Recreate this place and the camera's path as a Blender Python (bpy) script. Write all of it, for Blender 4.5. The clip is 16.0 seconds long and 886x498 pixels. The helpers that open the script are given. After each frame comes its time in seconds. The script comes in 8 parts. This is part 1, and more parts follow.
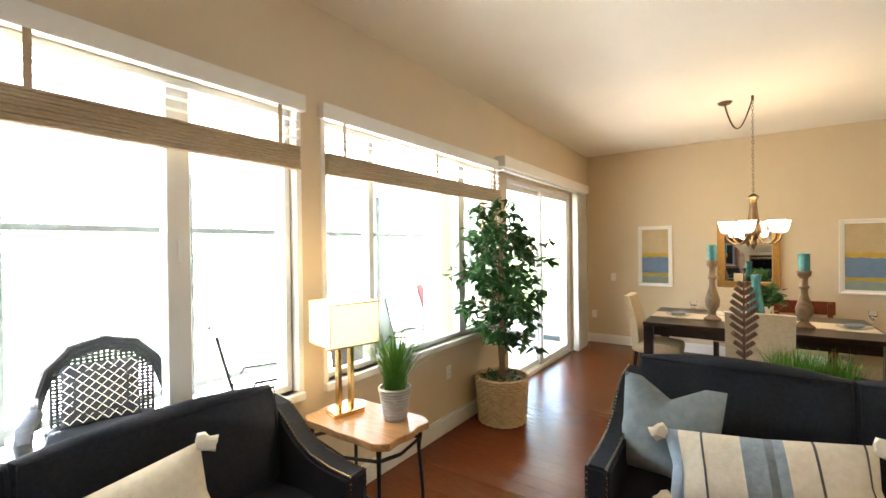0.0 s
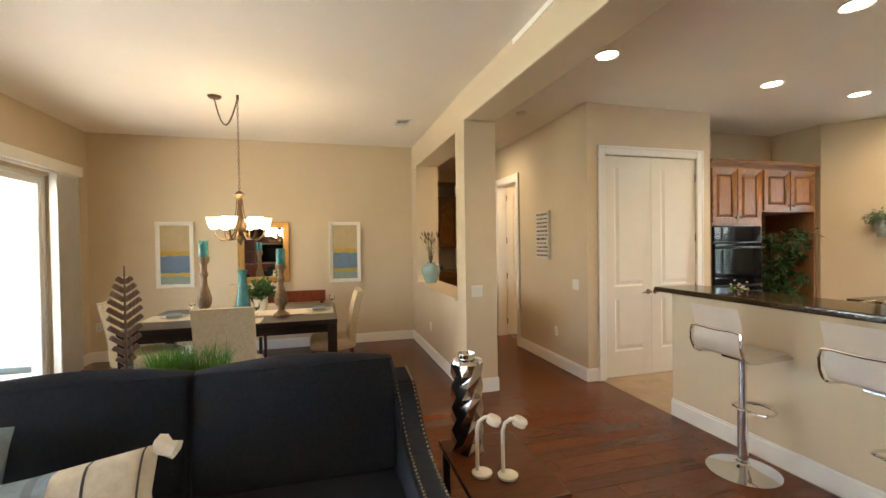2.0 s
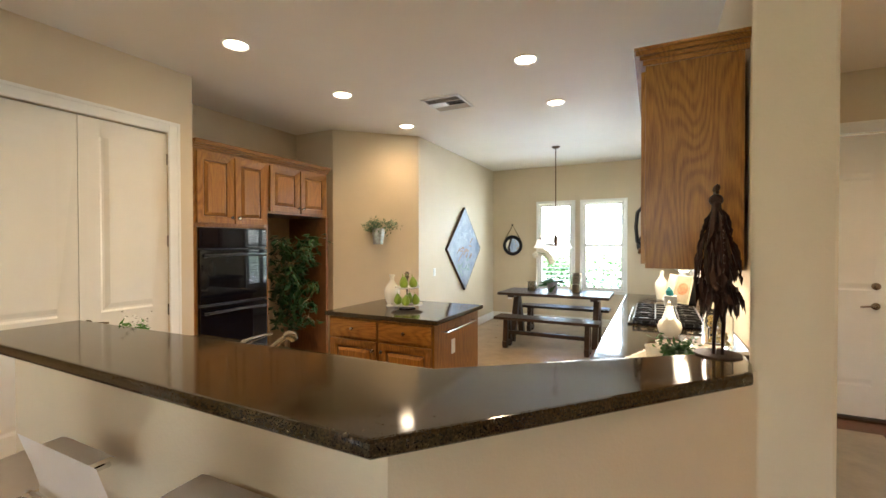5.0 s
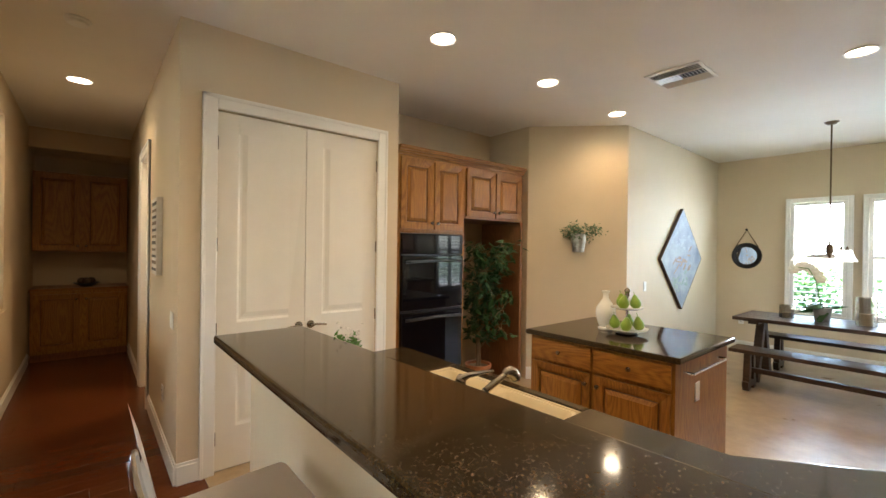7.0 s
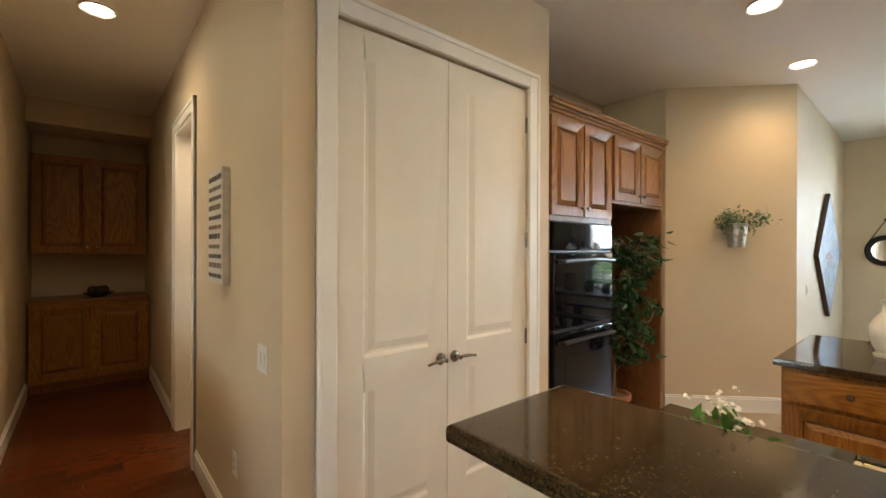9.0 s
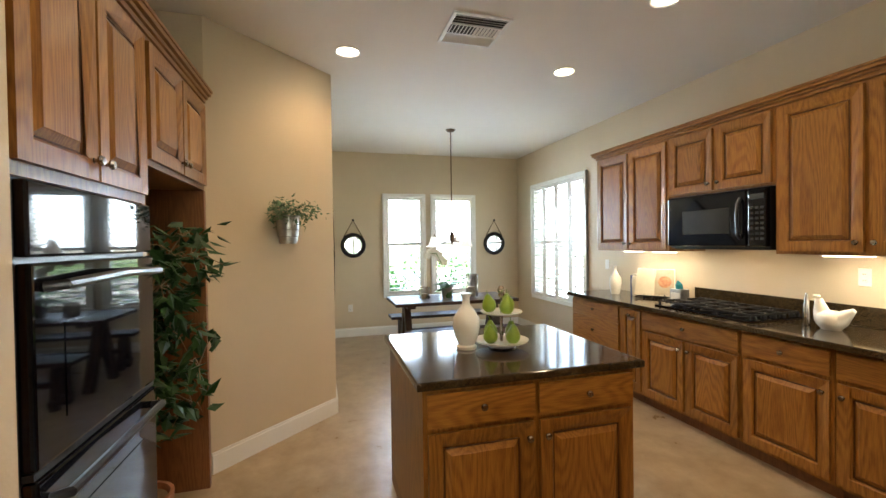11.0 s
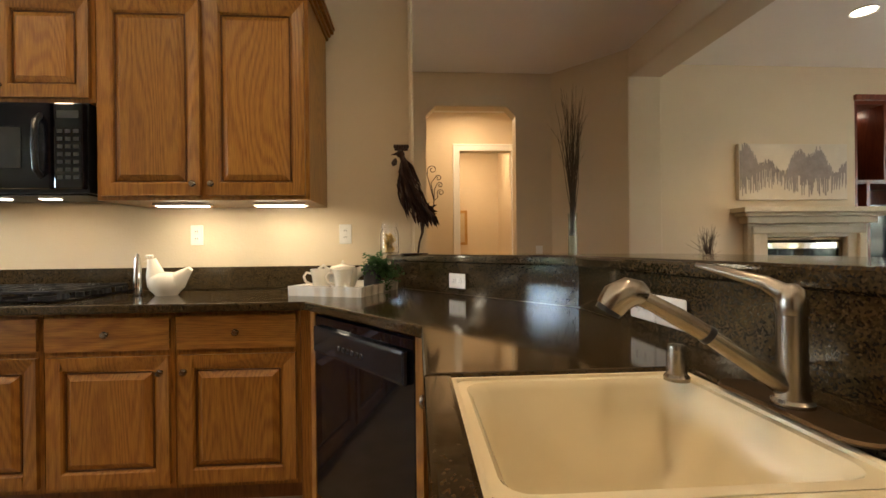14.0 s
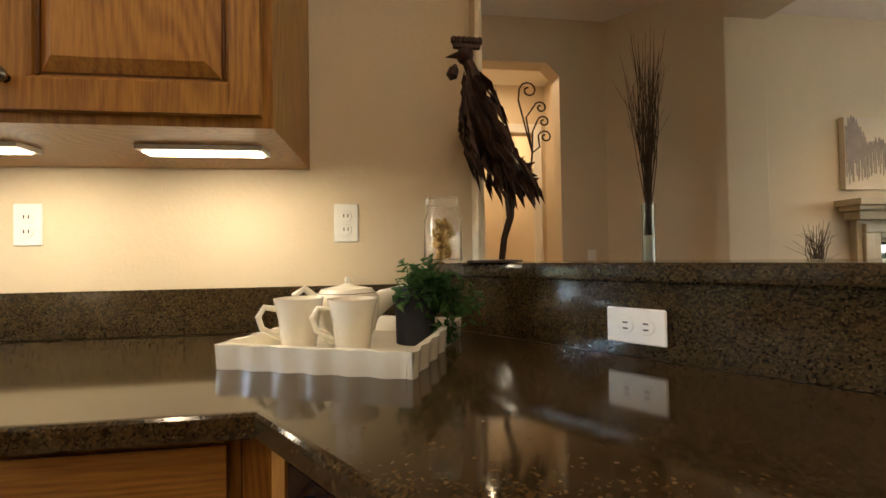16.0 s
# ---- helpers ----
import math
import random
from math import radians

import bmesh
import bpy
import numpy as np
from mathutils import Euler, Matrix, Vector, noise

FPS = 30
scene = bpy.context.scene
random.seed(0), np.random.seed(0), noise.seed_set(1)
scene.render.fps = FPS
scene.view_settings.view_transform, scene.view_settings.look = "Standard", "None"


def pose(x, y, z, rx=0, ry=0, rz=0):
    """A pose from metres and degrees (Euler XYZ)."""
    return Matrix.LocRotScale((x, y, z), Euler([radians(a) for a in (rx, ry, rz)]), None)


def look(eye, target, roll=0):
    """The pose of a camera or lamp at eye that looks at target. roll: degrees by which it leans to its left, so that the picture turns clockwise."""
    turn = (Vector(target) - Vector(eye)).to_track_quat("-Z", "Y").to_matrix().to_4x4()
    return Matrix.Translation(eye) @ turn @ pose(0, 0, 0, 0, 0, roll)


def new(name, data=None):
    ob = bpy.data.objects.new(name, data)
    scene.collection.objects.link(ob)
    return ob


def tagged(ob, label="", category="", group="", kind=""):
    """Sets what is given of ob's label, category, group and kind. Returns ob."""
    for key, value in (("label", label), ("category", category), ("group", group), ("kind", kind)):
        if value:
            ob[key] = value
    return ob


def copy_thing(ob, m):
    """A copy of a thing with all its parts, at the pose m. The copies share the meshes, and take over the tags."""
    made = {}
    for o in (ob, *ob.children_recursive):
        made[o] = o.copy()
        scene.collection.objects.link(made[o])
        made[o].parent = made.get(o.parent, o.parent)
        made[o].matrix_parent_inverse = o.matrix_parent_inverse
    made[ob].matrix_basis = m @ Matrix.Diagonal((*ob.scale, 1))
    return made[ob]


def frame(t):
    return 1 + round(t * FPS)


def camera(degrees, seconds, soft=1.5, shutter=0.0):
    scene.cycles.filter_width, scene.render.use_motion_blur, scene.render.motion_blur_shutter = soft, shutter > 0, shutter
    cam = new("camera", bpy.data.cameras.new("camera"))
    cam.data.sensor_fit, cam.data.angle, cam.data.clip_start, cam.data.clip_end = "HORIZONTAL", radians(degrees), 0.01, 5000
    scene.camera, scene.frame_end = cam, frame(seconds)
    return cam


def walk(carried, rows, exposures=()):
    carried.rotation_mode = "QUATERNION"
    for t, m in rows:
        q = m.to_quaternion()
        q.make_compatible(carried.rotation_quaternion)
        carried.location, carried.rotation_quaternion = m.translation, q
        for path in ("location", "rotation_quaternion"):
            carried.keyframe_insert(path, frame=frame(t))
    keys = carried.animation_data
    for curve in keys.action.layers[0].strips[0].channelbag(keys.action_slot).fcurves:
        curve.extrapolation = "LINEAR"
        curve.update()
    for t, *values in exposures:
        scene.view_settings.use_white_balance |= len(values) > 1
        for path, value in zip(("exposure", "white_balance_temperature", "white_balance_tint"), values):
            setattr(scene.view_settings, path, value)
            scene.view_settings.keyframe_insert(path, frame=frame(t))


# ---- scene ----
cam = camera(92.8, 16.0)
PATH = [
    (0, (1.153, 2.39, 1.572), (0.0, 4.024, 1.562), -0.7),
    (0.5, (1.374, 2.45, 1.55), (0.497, 4.247, 1.543), -0.9),
    (1, (1.602, 2.549, 1.542), (1.045, 4.47, 1.53), -0.8),
    (1.5, (1.833, 2.724, 1.507), (1.775, 4.723, 1.491), -0.8),
    (2, (2.075, 2.873, 1.506), (2.613, 4.799, 1.477), -0.8),
    (2.5, (2.385, 2.876, 1.509), (3.42, 4.587, 1.475), -0.6),
    (3, (2.707, 2.897, 1.49), (3.993, 4.429, 1.469), -0.5),
    (3.5, (3.017, 2.955, 1.503), (4.529, 4.263, 1.477), -0.2),
    (4, (3.355, 3.045, 1.504), (5.101, 4.02, 1.475), -0.1),
    (4.2, (3.511, 3.072, 1.498), (5.303, 3.96, 1.472), -0.1),
    (6.3, (4.511, 3.388, 1.524), (6.219, 4.429, 1.516), 0.3),
    (6.5, (4.474, 3.458, 1.512), (6.065, 4.671, 1.512), 0.3),
    (7, (4.332, 3.662, 1.535), (5.616, 5.196, 1.527), 0.8),
    (7.5, (4.231, 4.012, 1.508), (5.407, 5.629, 1.511), 0.6),
    (8, (4.23, 4.396, 1.49), (5.316, 6.075, 1.489), 0.6),
    (8.2, (4.214, 4.557, 1.477), (5.295, 6.24, 1.482), 0.5),
    (9.1, (4.2, 5.27, 1.478), (5.55, 6.746, 1.475), 0.1),
    (9.7, (4.4, 5.755, 1.485), (6.15, 6.73, 1.474), -0.5),
    (10.3, (4.855, 5.969, 1.493), (6.819, 6.337, 1.477), -0.7),
    (10.5, (5.006, 6.025, 1.497), (7.001, 6.172, 1.479), -0.7),
    (11, (5.250, 6.110, 1.490), (7.175, 5.568, 1.461), -0.8),
    (11.5, (5.495, 6.006, 1.464), (7.177, 4.924, 1.43), -0.8),
    (12, (5.625, 5.945, 1.441), (6.837, 4.355, 1.41), -0.6),
    (12.5, (5.658, 5.88, 1.432), (6.377, 4.014, 1.399), -0.7),
    (13, (5.706, 5.841, 1.367), (6.112, 3.883, 1.343), -0.5),
    (13.5, (5.754, 5.619, 1.242), (5.881, 3.623, 1.226), -0.6),
    (14, (5.85, 5.305, 1.138), (5.725, 3.309, 1.136), -0.6),
    (14.5, (5.917, 5.033, 1.118), (5.513, 3.074, 1.114), -0.7),
    (15, (5.918, 4.655, 1.12), (5.425, 2.716, 1.121), -0.9),
    (15.5, (5.994, 4.344, 1.123), (5.523, 2.4, 1.138), -0.9),
    (16, (6.149, 4.06, 1.127), (5.888, 2.077, 1.160), -0.9),
]
walk(cam, [(t, look(eye, target, roll)) for t, eye, target, roll in PATH],
     [(0.0, 4.27), (1.5, 4.15), (3.0, 4.0), (4.0, 4.05), (6.5, 3.95), (8.0, 3.85), (11.0, 3.68), (13.5, 3.58), (16.0, 3.52)])

# ---- world and large lights ----
world = bpy.data.worlds.new("sky")
scene.world = world
world.use_nodes = True
wn = world.node_tree.nodes
sky = wn.new("ShaderNodeTexSky")
sky.sky_type = "NISHITA"
sky.sun_disc = False
sky.sun_elevation = radians(58)
sky.sun_rotation = radians(-90)
world.node_tree.links.new(sky.outputs[0], wn["Background"].inputs[0])
wn["Background"].inputs[1].default_value = 0.15


def lamp(name, kind, m, power, color, size=0.1, size_y=None, spread=180, blend=0.5, angle=100):
    data = bpy.data.lights.new(name, kind)
    data.energy, data.color = power, color
    if kind == "AREA":
        data.shape = "RECTANGLE" if size_y else "DISK"
        data.size = size
        data.spread = radians(spread)
        if size_y:
            data.size_y = size_y
    elif kind == "SPOT":
        data.shadow_soft_size, data.spot_size, data.spot_blend = size, radians(angle), blend
    elif kind == "SUN":
        data.angle = radians(size)
    else:
        data.shadow_soft_size = size
    ob = new(name, data)
    ob.matrix_world = m
    return ob


DAY = (0.66, 0.83, 1.0)
WARM = (1.0, 0.71, 0.42)
lamp("sun", "SUN", look((-6, 3, 10), (0, 3, 0)), 4.5, (1, 0.95, 0.87), 0.5)
# daylight in the openings of the nook and kitchen windows
for y, w in ((4.825, 0.55), (3.975, 0.63)):
    lamp("window_daylight", "AREA", look((12.36, y, 1.86), (10, y, 1.5)), 4.2, DAY, w, 0.72)
lamp("window_daylight", "AREA", look((10.835, 2.62, 1.50), (10.835, 5, 1.3)), 2.6, DAY, 1.36, 1.66)

# sky seen over the raised shades of the living room, and by the foyer's side window
for y, w, power in ((2.76, 2.1, 0.8), (5.17, 2.1, 1.7)):
    lamp("window_daylight", "AREA", look((-1.13, y, 2.25), (2.0, y, 1.9)), power, (0.95, 0.98, 1.0), w, 0.18)
lamp("window_daylight", "AREA", look((-1.14, 7.56, 2.0), (2.0, 7.4, 1.3)), 0.4, (0.95, 0.98, 1.0), 1.9, 0.5)
lamp("window_daylight", "AREA", look((9.08, 0.83, 1.55), (6.0, 0.9, 1.2)), 0.7, DAY, 0.7, 1.6)

# ---- materials ----
def material(name, base, rough=0.5, metal=0.0, tint=None, scale=3.0, amount=0.5, bump=0.0, fine=150.0, coat=0.0, stretch=(1, 1, 1),
             spec=0.5, per_object=0.0, emit=None, power=0.0, trans=0.0, ior=1.45, sub=None, rough_var=0.0, gain=0.0):
    m = bpy.data.materials.new(name)
    m.use_nodes = True
    n, l = m.node_tree.nodes, m.node_tree.links
    b = n["Principled BSDF"]
    b.inputs["Base Color"].default_value = (*base, 1)
    b.inputs["Roughness"].default_value = rough
    b.inputs["Metallic"].default_value = metal
    b.inputs["Coat Weight"].default_value = coat
    b.inputs["Coat Roughness"].default_value = 0.12
    b.inputs["Specular IOR Level"].default_value = spec
    b.inputs["IOR"].default_value = ior
    b.inputs["Transmission Weight"].default_value = trans
    if emit:
        b.inputs["Emission Color"].default_value = (*emit, 1)
        b.inputs["Emission Strength"].default_value = power
    co = n.new("ShaderNodeTexCoord")
    mp = n.new("ShaderNodeMapping")
    mp.inputs["Scale"].default_value = stretch
    l.new(co.outputs["Object"], mp.inputs[0])
    if tint:
        big = n.new("ShaderNodeTexNoise")
        big.inputs["Scale"].default_value = scale
        big.inputs["Detail"].default_value = 6
        big.inputs["Roughness"].default_value = 0.65
        l.new(mp.outputs[0], big.inputs["Vector"])
        ramp = n.new("ShaderNodeValToRGB")
        ramp.color_ramp.elements[0].position = 0.5 - 0.5 * amount * 0.6
        ramp.color_ramp.elements[1].position = 0.5 + 0.5 * amount * 0.6
        ramp.color_ramp.elements[0].color = (*base, 1)
        ramp.color_ramp.elements[1].color = (*tint, 1)
        l.new(big.outputs["Fac"], ramp.inputs[0])
        out = ramp.outputs[0]
        if per_object:
            info = n.new("ShaderNodeObjectInfo")
            hsv = n.new("ShaderNodeHueSaturation")
            rng = n.new("ShaderNodeMapRange")
            rng.inputs["To Min"].default_value = 1 - per_object
            rng.inputs["To Max"].default_value = 1 + per_object
            l.new(info.outputs["Random"], rng.inputs[0])
            l.new(rng.outputs[0], hsv.inputs["Value"])
            l.new(out, hsv.inputs["Color"])
            out = hsv.outputs[0]
        l.new(out, b.inputs["Base Color"])
        if rough_var:
            rr = n.new("ShaderNodeMapRange")
            rr.inputs["To Min"].default_value = max(0.02, rough - rough_var)
            rr.inputs["To Max"].default_value = rough + rough_var
            l.new(big.outputs["Fac"], rr.inputs[0])
            l.new(rr.outputs[0], b.inputs["Roughness"])
    if bump:
        small = n.new("ShaderNodeTexNoise")
        small.inputs["Scale"].default_value = fine
        small.inputs["Detail"].default_value = 3
        l.new(mp.outputs[0], small.inputs["Vector"])
        bp = n.new("ShaderNodeBump")
        bp.inputs["Strength"].default_value = bump
        bp.inputs["Distance"].default_value = 0.004
        l.new(small.outputs["Fac"], bp.inputs["Height"])
        l.new(bp.outputs[0], b.inputs["Normal"])
    return m


def wood(name, dark, light, axis="z", rough=0.38, coat=0.15, per_object=0.06, width=26.0, bands=True, relief=0.12):
    """Oak-like grain: pores stretched along the grain and broad cathedral bands."""
    m = bpy.data.materials.new(name)
    m.use_nodes = True
    n, l = m.node_tree.nodes, m.node_tree.links
    b = n["Principled BSDF"]
    b.inputs["Roughness"].default_value = rough
    b.inputs["Coat Weight"].default_value = coat
    b.inputs["Coat Roughness"].default_value = 0.2
    b.inputs["Specular IOR Level"].default_value = 0.32
    co, mp, info = n.new("ShaderNodeTexCoord"), n.new("ShaderNodeMapping"), n.new("ShaderNodeObjectInfo")
    k = {"x": (0.07, 1, 1), "y": (1, 0.07, 1), "z": (1, 1, 0.07)}[axis]
    mp.inputs["Scale"].default_value = k
    add = n.new("ShaderNodeVectorMath")
    mul = n.new("ShaderNodeVectorMath")
    mul.operation = "SCALE"
    mul.inputs[0].default_value = (3.1, 5.7, 2.3)
    l.new(info.outputs["Random"], mul.inputs["Scale"])
    l.new(co.outputs["Object"], add.inputs[0])
    l.new(mul.outputs[0], add.inputs[1])
    l.new(add.outputs[0], mp.inputs[0])
    growth_map = n.new("ShaderNodeMapping")
    growth_map.inputs["Scale"].default_value = {"x": (0.15, 1, 1), "y": (1, 0.15, 1), "z": (1, 1, 0.15)}[axis]
    l.new(add.outputs[0], growth_map.inputs[0])
    growth = n.new("ShaderNodeTexNoise")
    growth.inputs["Scale"].default_value, growth.inputs["Detail"].default_value, growth.inputs["Roughness"].default_value = width * 0.19, 1.2, 0.35
    l.new(growth_map.outputs[0], growth.inputs["Vector"])
    rings = n.new("ShaderNodeMath")
    rings.operation = "MULTIPLY"
    rings.inputs[1].default_value = 150.0
    l.new(growth.outputs["Fac"], rings.inputs[0])
    swing = n.new("ShaderNodeMath")
    swing.operation = "SINE"
    l.new(rings.outputs[0], swing.inputs[0])
    wave = n.new("ShaderNodeMapRange")
    wave.inputs["From Min"].default_value, wave.inputs["From Max"].default_value = -1.0, 0.6
    l.new(swing.outputs[0], wave.inputs[0])
    pore = n.new("ShaderNodeTexNoise")
    pore.inputs["Scale"].default_value = 190
    pore.inputs["Detail"].default_value = 4
    l.new(mp.outputs[0], pore.inputs["Vector"])
    mix = n.new("ShaderNodeMath")
    mix.operation = "MULTIPLY_ADD"
    mix.inputs[1].default_value = 0.20 if bands else 0.05
    l.new(wave.outputs[0], mix.inputs[0])
    half = n.new("ShaderNodeMath")
    half.operation = "MULTIPLY"
    half.inputs[1].default_value = 0.80 if bands else 0.96
    l.new(pore.outputs["Fac"], half.inputs[0])
    l.new(half.outputs[0], mix.inputs[2])
    ramp = n.new("ShaderNodeValToRGB")
    ramp.color_ramp.elements[0].position, ramp.color_ramp.elements[1].position = 0.20, 0.86
    ramp.color_ramp.elements[0].color, ramp.color_ramp.elements[1].color = (*dark, 1), (*light, 1)
    l.new(mix.outputs[0], ramp.inputs[0])
    hsv, rng = n.new("ShaderNodeHueSaturation"), n.new("ShaderNodeMapRange")
    rng.inputs["To Min"].default_value, rng.inputs["To Max"].default_value = 1 - per_object, 1 + per_object
    l.new(info.outputs["Random"], rng.inputs[0])
    l.new(rng.outputs[0], hsv.inputs["Value"])
    l.new(ramp.outputs[0], hsv.inputs["Color"])
    l.new(hsv.outputs[0], b.inputs["Base Color"])
    bp = n.new("ShaderNodeBump")
    bp.inputs["Strength"].default_value, bp.inputs["Distance"].default_value = relief, 0.002
    l.new(pore.outputs["Fac"], bp.inputs["Height"])
    l.new(bp.outputs[0], b.inputs["Normal"])
    return m


def granite(name):
    m = bpy.data.materials.new(name)
    m.use_nodes = True
    n, l = m.node_tree.nodes, m.node_tree.links
    b = n["Principled BSDF"]
    b.inputs["Roughness"].default_value = 0.09
    co = n.new("ShaderNodeTexCoord")
    cells = n.new("ShaderNodeTexVoronoi")
    cells.inputs["Scale"].default_value = 270
    cells.inputs["Randomness"].default_value = 1
    cloud = n.new("ShaderNodeTexNoise")
    cloud.inputs["Scale"].default_value, cloud.inputs["Detail"].default_value = 30, 6
    warp = n.new("ShaderNodeVectorMath")
    warp.operation = "MULTIPLY_ADD"
    warp.inputs[1].default_value = (0.012, 0.012, 0.012)
    l.new(co.outputs["Object"], cloud.inputs["Vector"])
    l.new(cloud.outputs["Color"], warp.inputs[0])
    l.new(co.outputs["Object"], warp.inputs[2])
    l.new(warp.outputs[0], cells.inputs["Vector"])
    bw = n.new("ShaderNodeRGBToBW")
    l.new(cells.outputs["Color"], bw.inputs[0])
    ramp = n.new("ShaderNodeValToRGB")
    e = ramp.color_ramp.elements
    e[0].position, e[0].color = 0.15, (0.017, 0.012, 0.007, 1)
    e[1].position, e[1].color = 0.85, (0.072, 0.046, 0.020, 1)
    mid = e.new(0.52)
    mid.color = (0.044, 0.029, 0.013, 1)
    top = e.new(0.93)
    top.color = (0.100, 0.068, 0.034, 1)
    l.new(bw.outputs[0], ramp.inputs[0])
    mixc = n.new("ShaderNodeMix")
    mixc.data_type, mixc.blend_type = "RGBA", "MULTIPLY"
    mixc.inputs["Factor"].default_value = 0.4
    r2 = n.new("ShaderNodeValToRGB")
    r2.color_ramp.elements[0].position, r2.color_ramp.elements[1].position = 0.35, 0.6
    r2.color_ramp.elements[0].color = (0.45, 0.42, 0.4, 1)
    l.new(cloud.outputs["Fac"], r2.inputs[0])
    l.new(ramp.outputs[0], mixc.inputs["A"])
    l.new(r2.outputs[0], mixc.inputs["B"])
    l.new(mixc.outputs["Result"], b.inputs["Base Color"])
    return m


WALL = material("wall_paint", (0.60, 0.485, 0.325), 0.7, tint=(0.63, 0.51, 0.345), scale=1.3, bump=0.25, fine=90)
CEIL = material("ceiling_paint", (0.80, 0.745, 0.655), 0.85, tint=(0.83, 0.775, 0.68), scale=1.0, bump=0.3, fine=70)
TRIM = material("white_trim_paint", (0.80, 0.77, 0.70), 0.35, tint=(0.77, 0.74, 0.67), scale=4)
DOORW = material("cream_door_paint", (0.78, 0.73, 0.62), 0.35, tint=(0.75, 0.70, 0.60), scale=3)
OAK = wood("oak_upright", (0.165, 0.060, 0.010), (0.42, 0.190, 0.034), "z", coat=0.06, per_object=0.13)
OAKX = wood("oak_level", (0.165, 0.060, 0.010), (0.42, 0.190, 0.034), "x", coat=0.06, per_object=0.13)
# OAKD: cabinet oak with shade put into its colour, for toe kicks and bay side
OAKD = wood("oak_shaded", (0.13, 0.048, 0.016), (0.27, 0.11, 0.037), "z")
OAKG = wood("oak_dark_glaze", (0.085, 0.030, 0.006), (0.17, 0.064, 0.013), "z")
CHERRY = wood("cherry_floor", (0.075, 0.017, 0.005), (0.150, 0.043, 0.012), "x", 0.26, 0.08, 0.16, 9, bands=False, relief=0.015)
MAHOG = wood("red_cherry_builtin", (0.10, 0.022, 0.010), (0.22, 0.055, 0.022), "z", 0.3)
DARKW = wood("espresso_wood", (0.012, 0.007, 0.005), (0.035, 0.02, 0.013), "x", 0.32, 0.2)
RUSTIC = wood("rustic_table_wood", (0.018, 0.010, 0.006), (0.075, 0.040, 0.022), "y", 0.4, 0.1)
PALEW = wood("honey_tabletop", (0.30, 0.155, 0.06), (0.52, 0.30, 0.13), "x", 0.3, 0.3)
CANDLEW = wood("grey_brown_turned_wood", (0.14, 0.085, 0.045), (0.30, 0.20, 0.11), "z", 0.6, 0.0)
GRANITE = granite("brown_granite")
TILE = material("tan_marbled_floor", (0.29, 0.20, 0.108), 0.30, tint=(0.50, 0.38, 0.24), scale=4.5, amount=0.9, bump=0.06, fine=60, rough_var=0.08)
SLATE = material("slate_inlay", (0.20, 0.18, 0.14), 0.4, tint=(0.34, 0.29, 0.22), scale=6, amount=1.0, bump=0.15, fine=40)
BLACK = material("black_glass", (0.004, 0.004, 0.006), 0.04, spec=0.38)
BLACKP = material("black_plastic", (0.012, 0.012, 0.013), 0.3, tint=(0.016, 0.016, 0.017), scale=9)
IRON = material("black_cast_iron", (0.012, 0.011, 0.011), 0.5, 0.3, tint=(0.02, 0.018, 0.017), scale=20, bump=0.2)
BRONZE = material("antique_bronze", (0.10, 0.065, 0.035), 0.4, 0.85, tint=(0.16, 0.10, 0.05), scale=12)
NICKEL = material("brushed_nickel", (0.30, 0.26, 0.21), 0.27, 1.0, tint=(0.36, 0.32, 0.26), scale=30, stretch=(1, 1, 0.1))
CHROME = material("chrome", (0.75, 0.75, 0.76), 0.06, 1.0)
BRASS = material("brushed_brass", (0.72, 0.47, 0.17), 0.25, 1.0, tint=(0.78, 0.54, 0.22), scale=25)
NAVY = material("charcoal_navy_upholstery", (0.008, 0.009, 0.015), 0.95, tint=(0.014, 0.016, 0.023), scale=60, bump=0.5, fine=700)
CREAM = material("cream_fabric", (0.66, 0.58, 0.44), 0.95, tint=(0.74, 0.66, 0.52), scale=40, bump=0.5, fine=350)
BEIGE = material("beige_chair_fabric", (0.50, 0.38, 0.22), 0.9, tint=(0.58, 0.45, 0.28), scale=30, bump=0.4, fine=400)
GREYF = material("grey_blue_fabric", (0.17, 0.20, 0.21), 0.85, tint=(0.23, 0.26, 0.27), scale=20, bump=0.4, fine=500)
PALEBLUE = material("pale_blue_weave", (0.34, 0.40, 0.44), 0.95, tint=(0.22, 0.27, 0.31), scale=45, amount=0.9, bump=0.4, fine=300)
WHITEL = material("white_leatherette", (0.72, 0.68, 0.64), 0.4, tint=(0.69, 0.64, 0.60), scale=6, bump=0.1, fine=120)
CERAM = material("white_ceramic", (0.78, 0.73, 0.62), 0.15, tint=(0.74, 0.69, 0.58), scale=10)
BISCUIT = material("biscuit_enamel_sink", (0.76, 0.66, 0.45), 0.10, tint=(0.72, 0.62, 0.42), scale=3)
TEAL = material("teal_glass_glaze", (0.03, 0.16, 0.17), 0.2, tint=(0.07, 0.24, 0.24), scale=14, coat=0.4)
BLUEG = material("pale_blue_glaze", (0.20, 0.31, 0.33), 0.2, tint=(0.28, 0.38, 0.39), scale=12, amount=0.8, coat=0.3)
LEAF = material("leaf_green", (0.022, 0.066, 0.016), 0.4, tint=(0.050, 0.120, 0.034), scale=9, amount=0.9, spec=0.35)
LEAFD = material("dark_leaf_green", (0.012, 0.042, 0.010), 0.4, tint=(0.030, 0.085, 0.020), scale=9, amount=0.9, spec=0.35)
GRASSM = material("bright_grass_green", (0.03, 0.10, 0.010), 0.5, tint=(0.085, 0.19, 0.022), scale=14, amount=0.9)
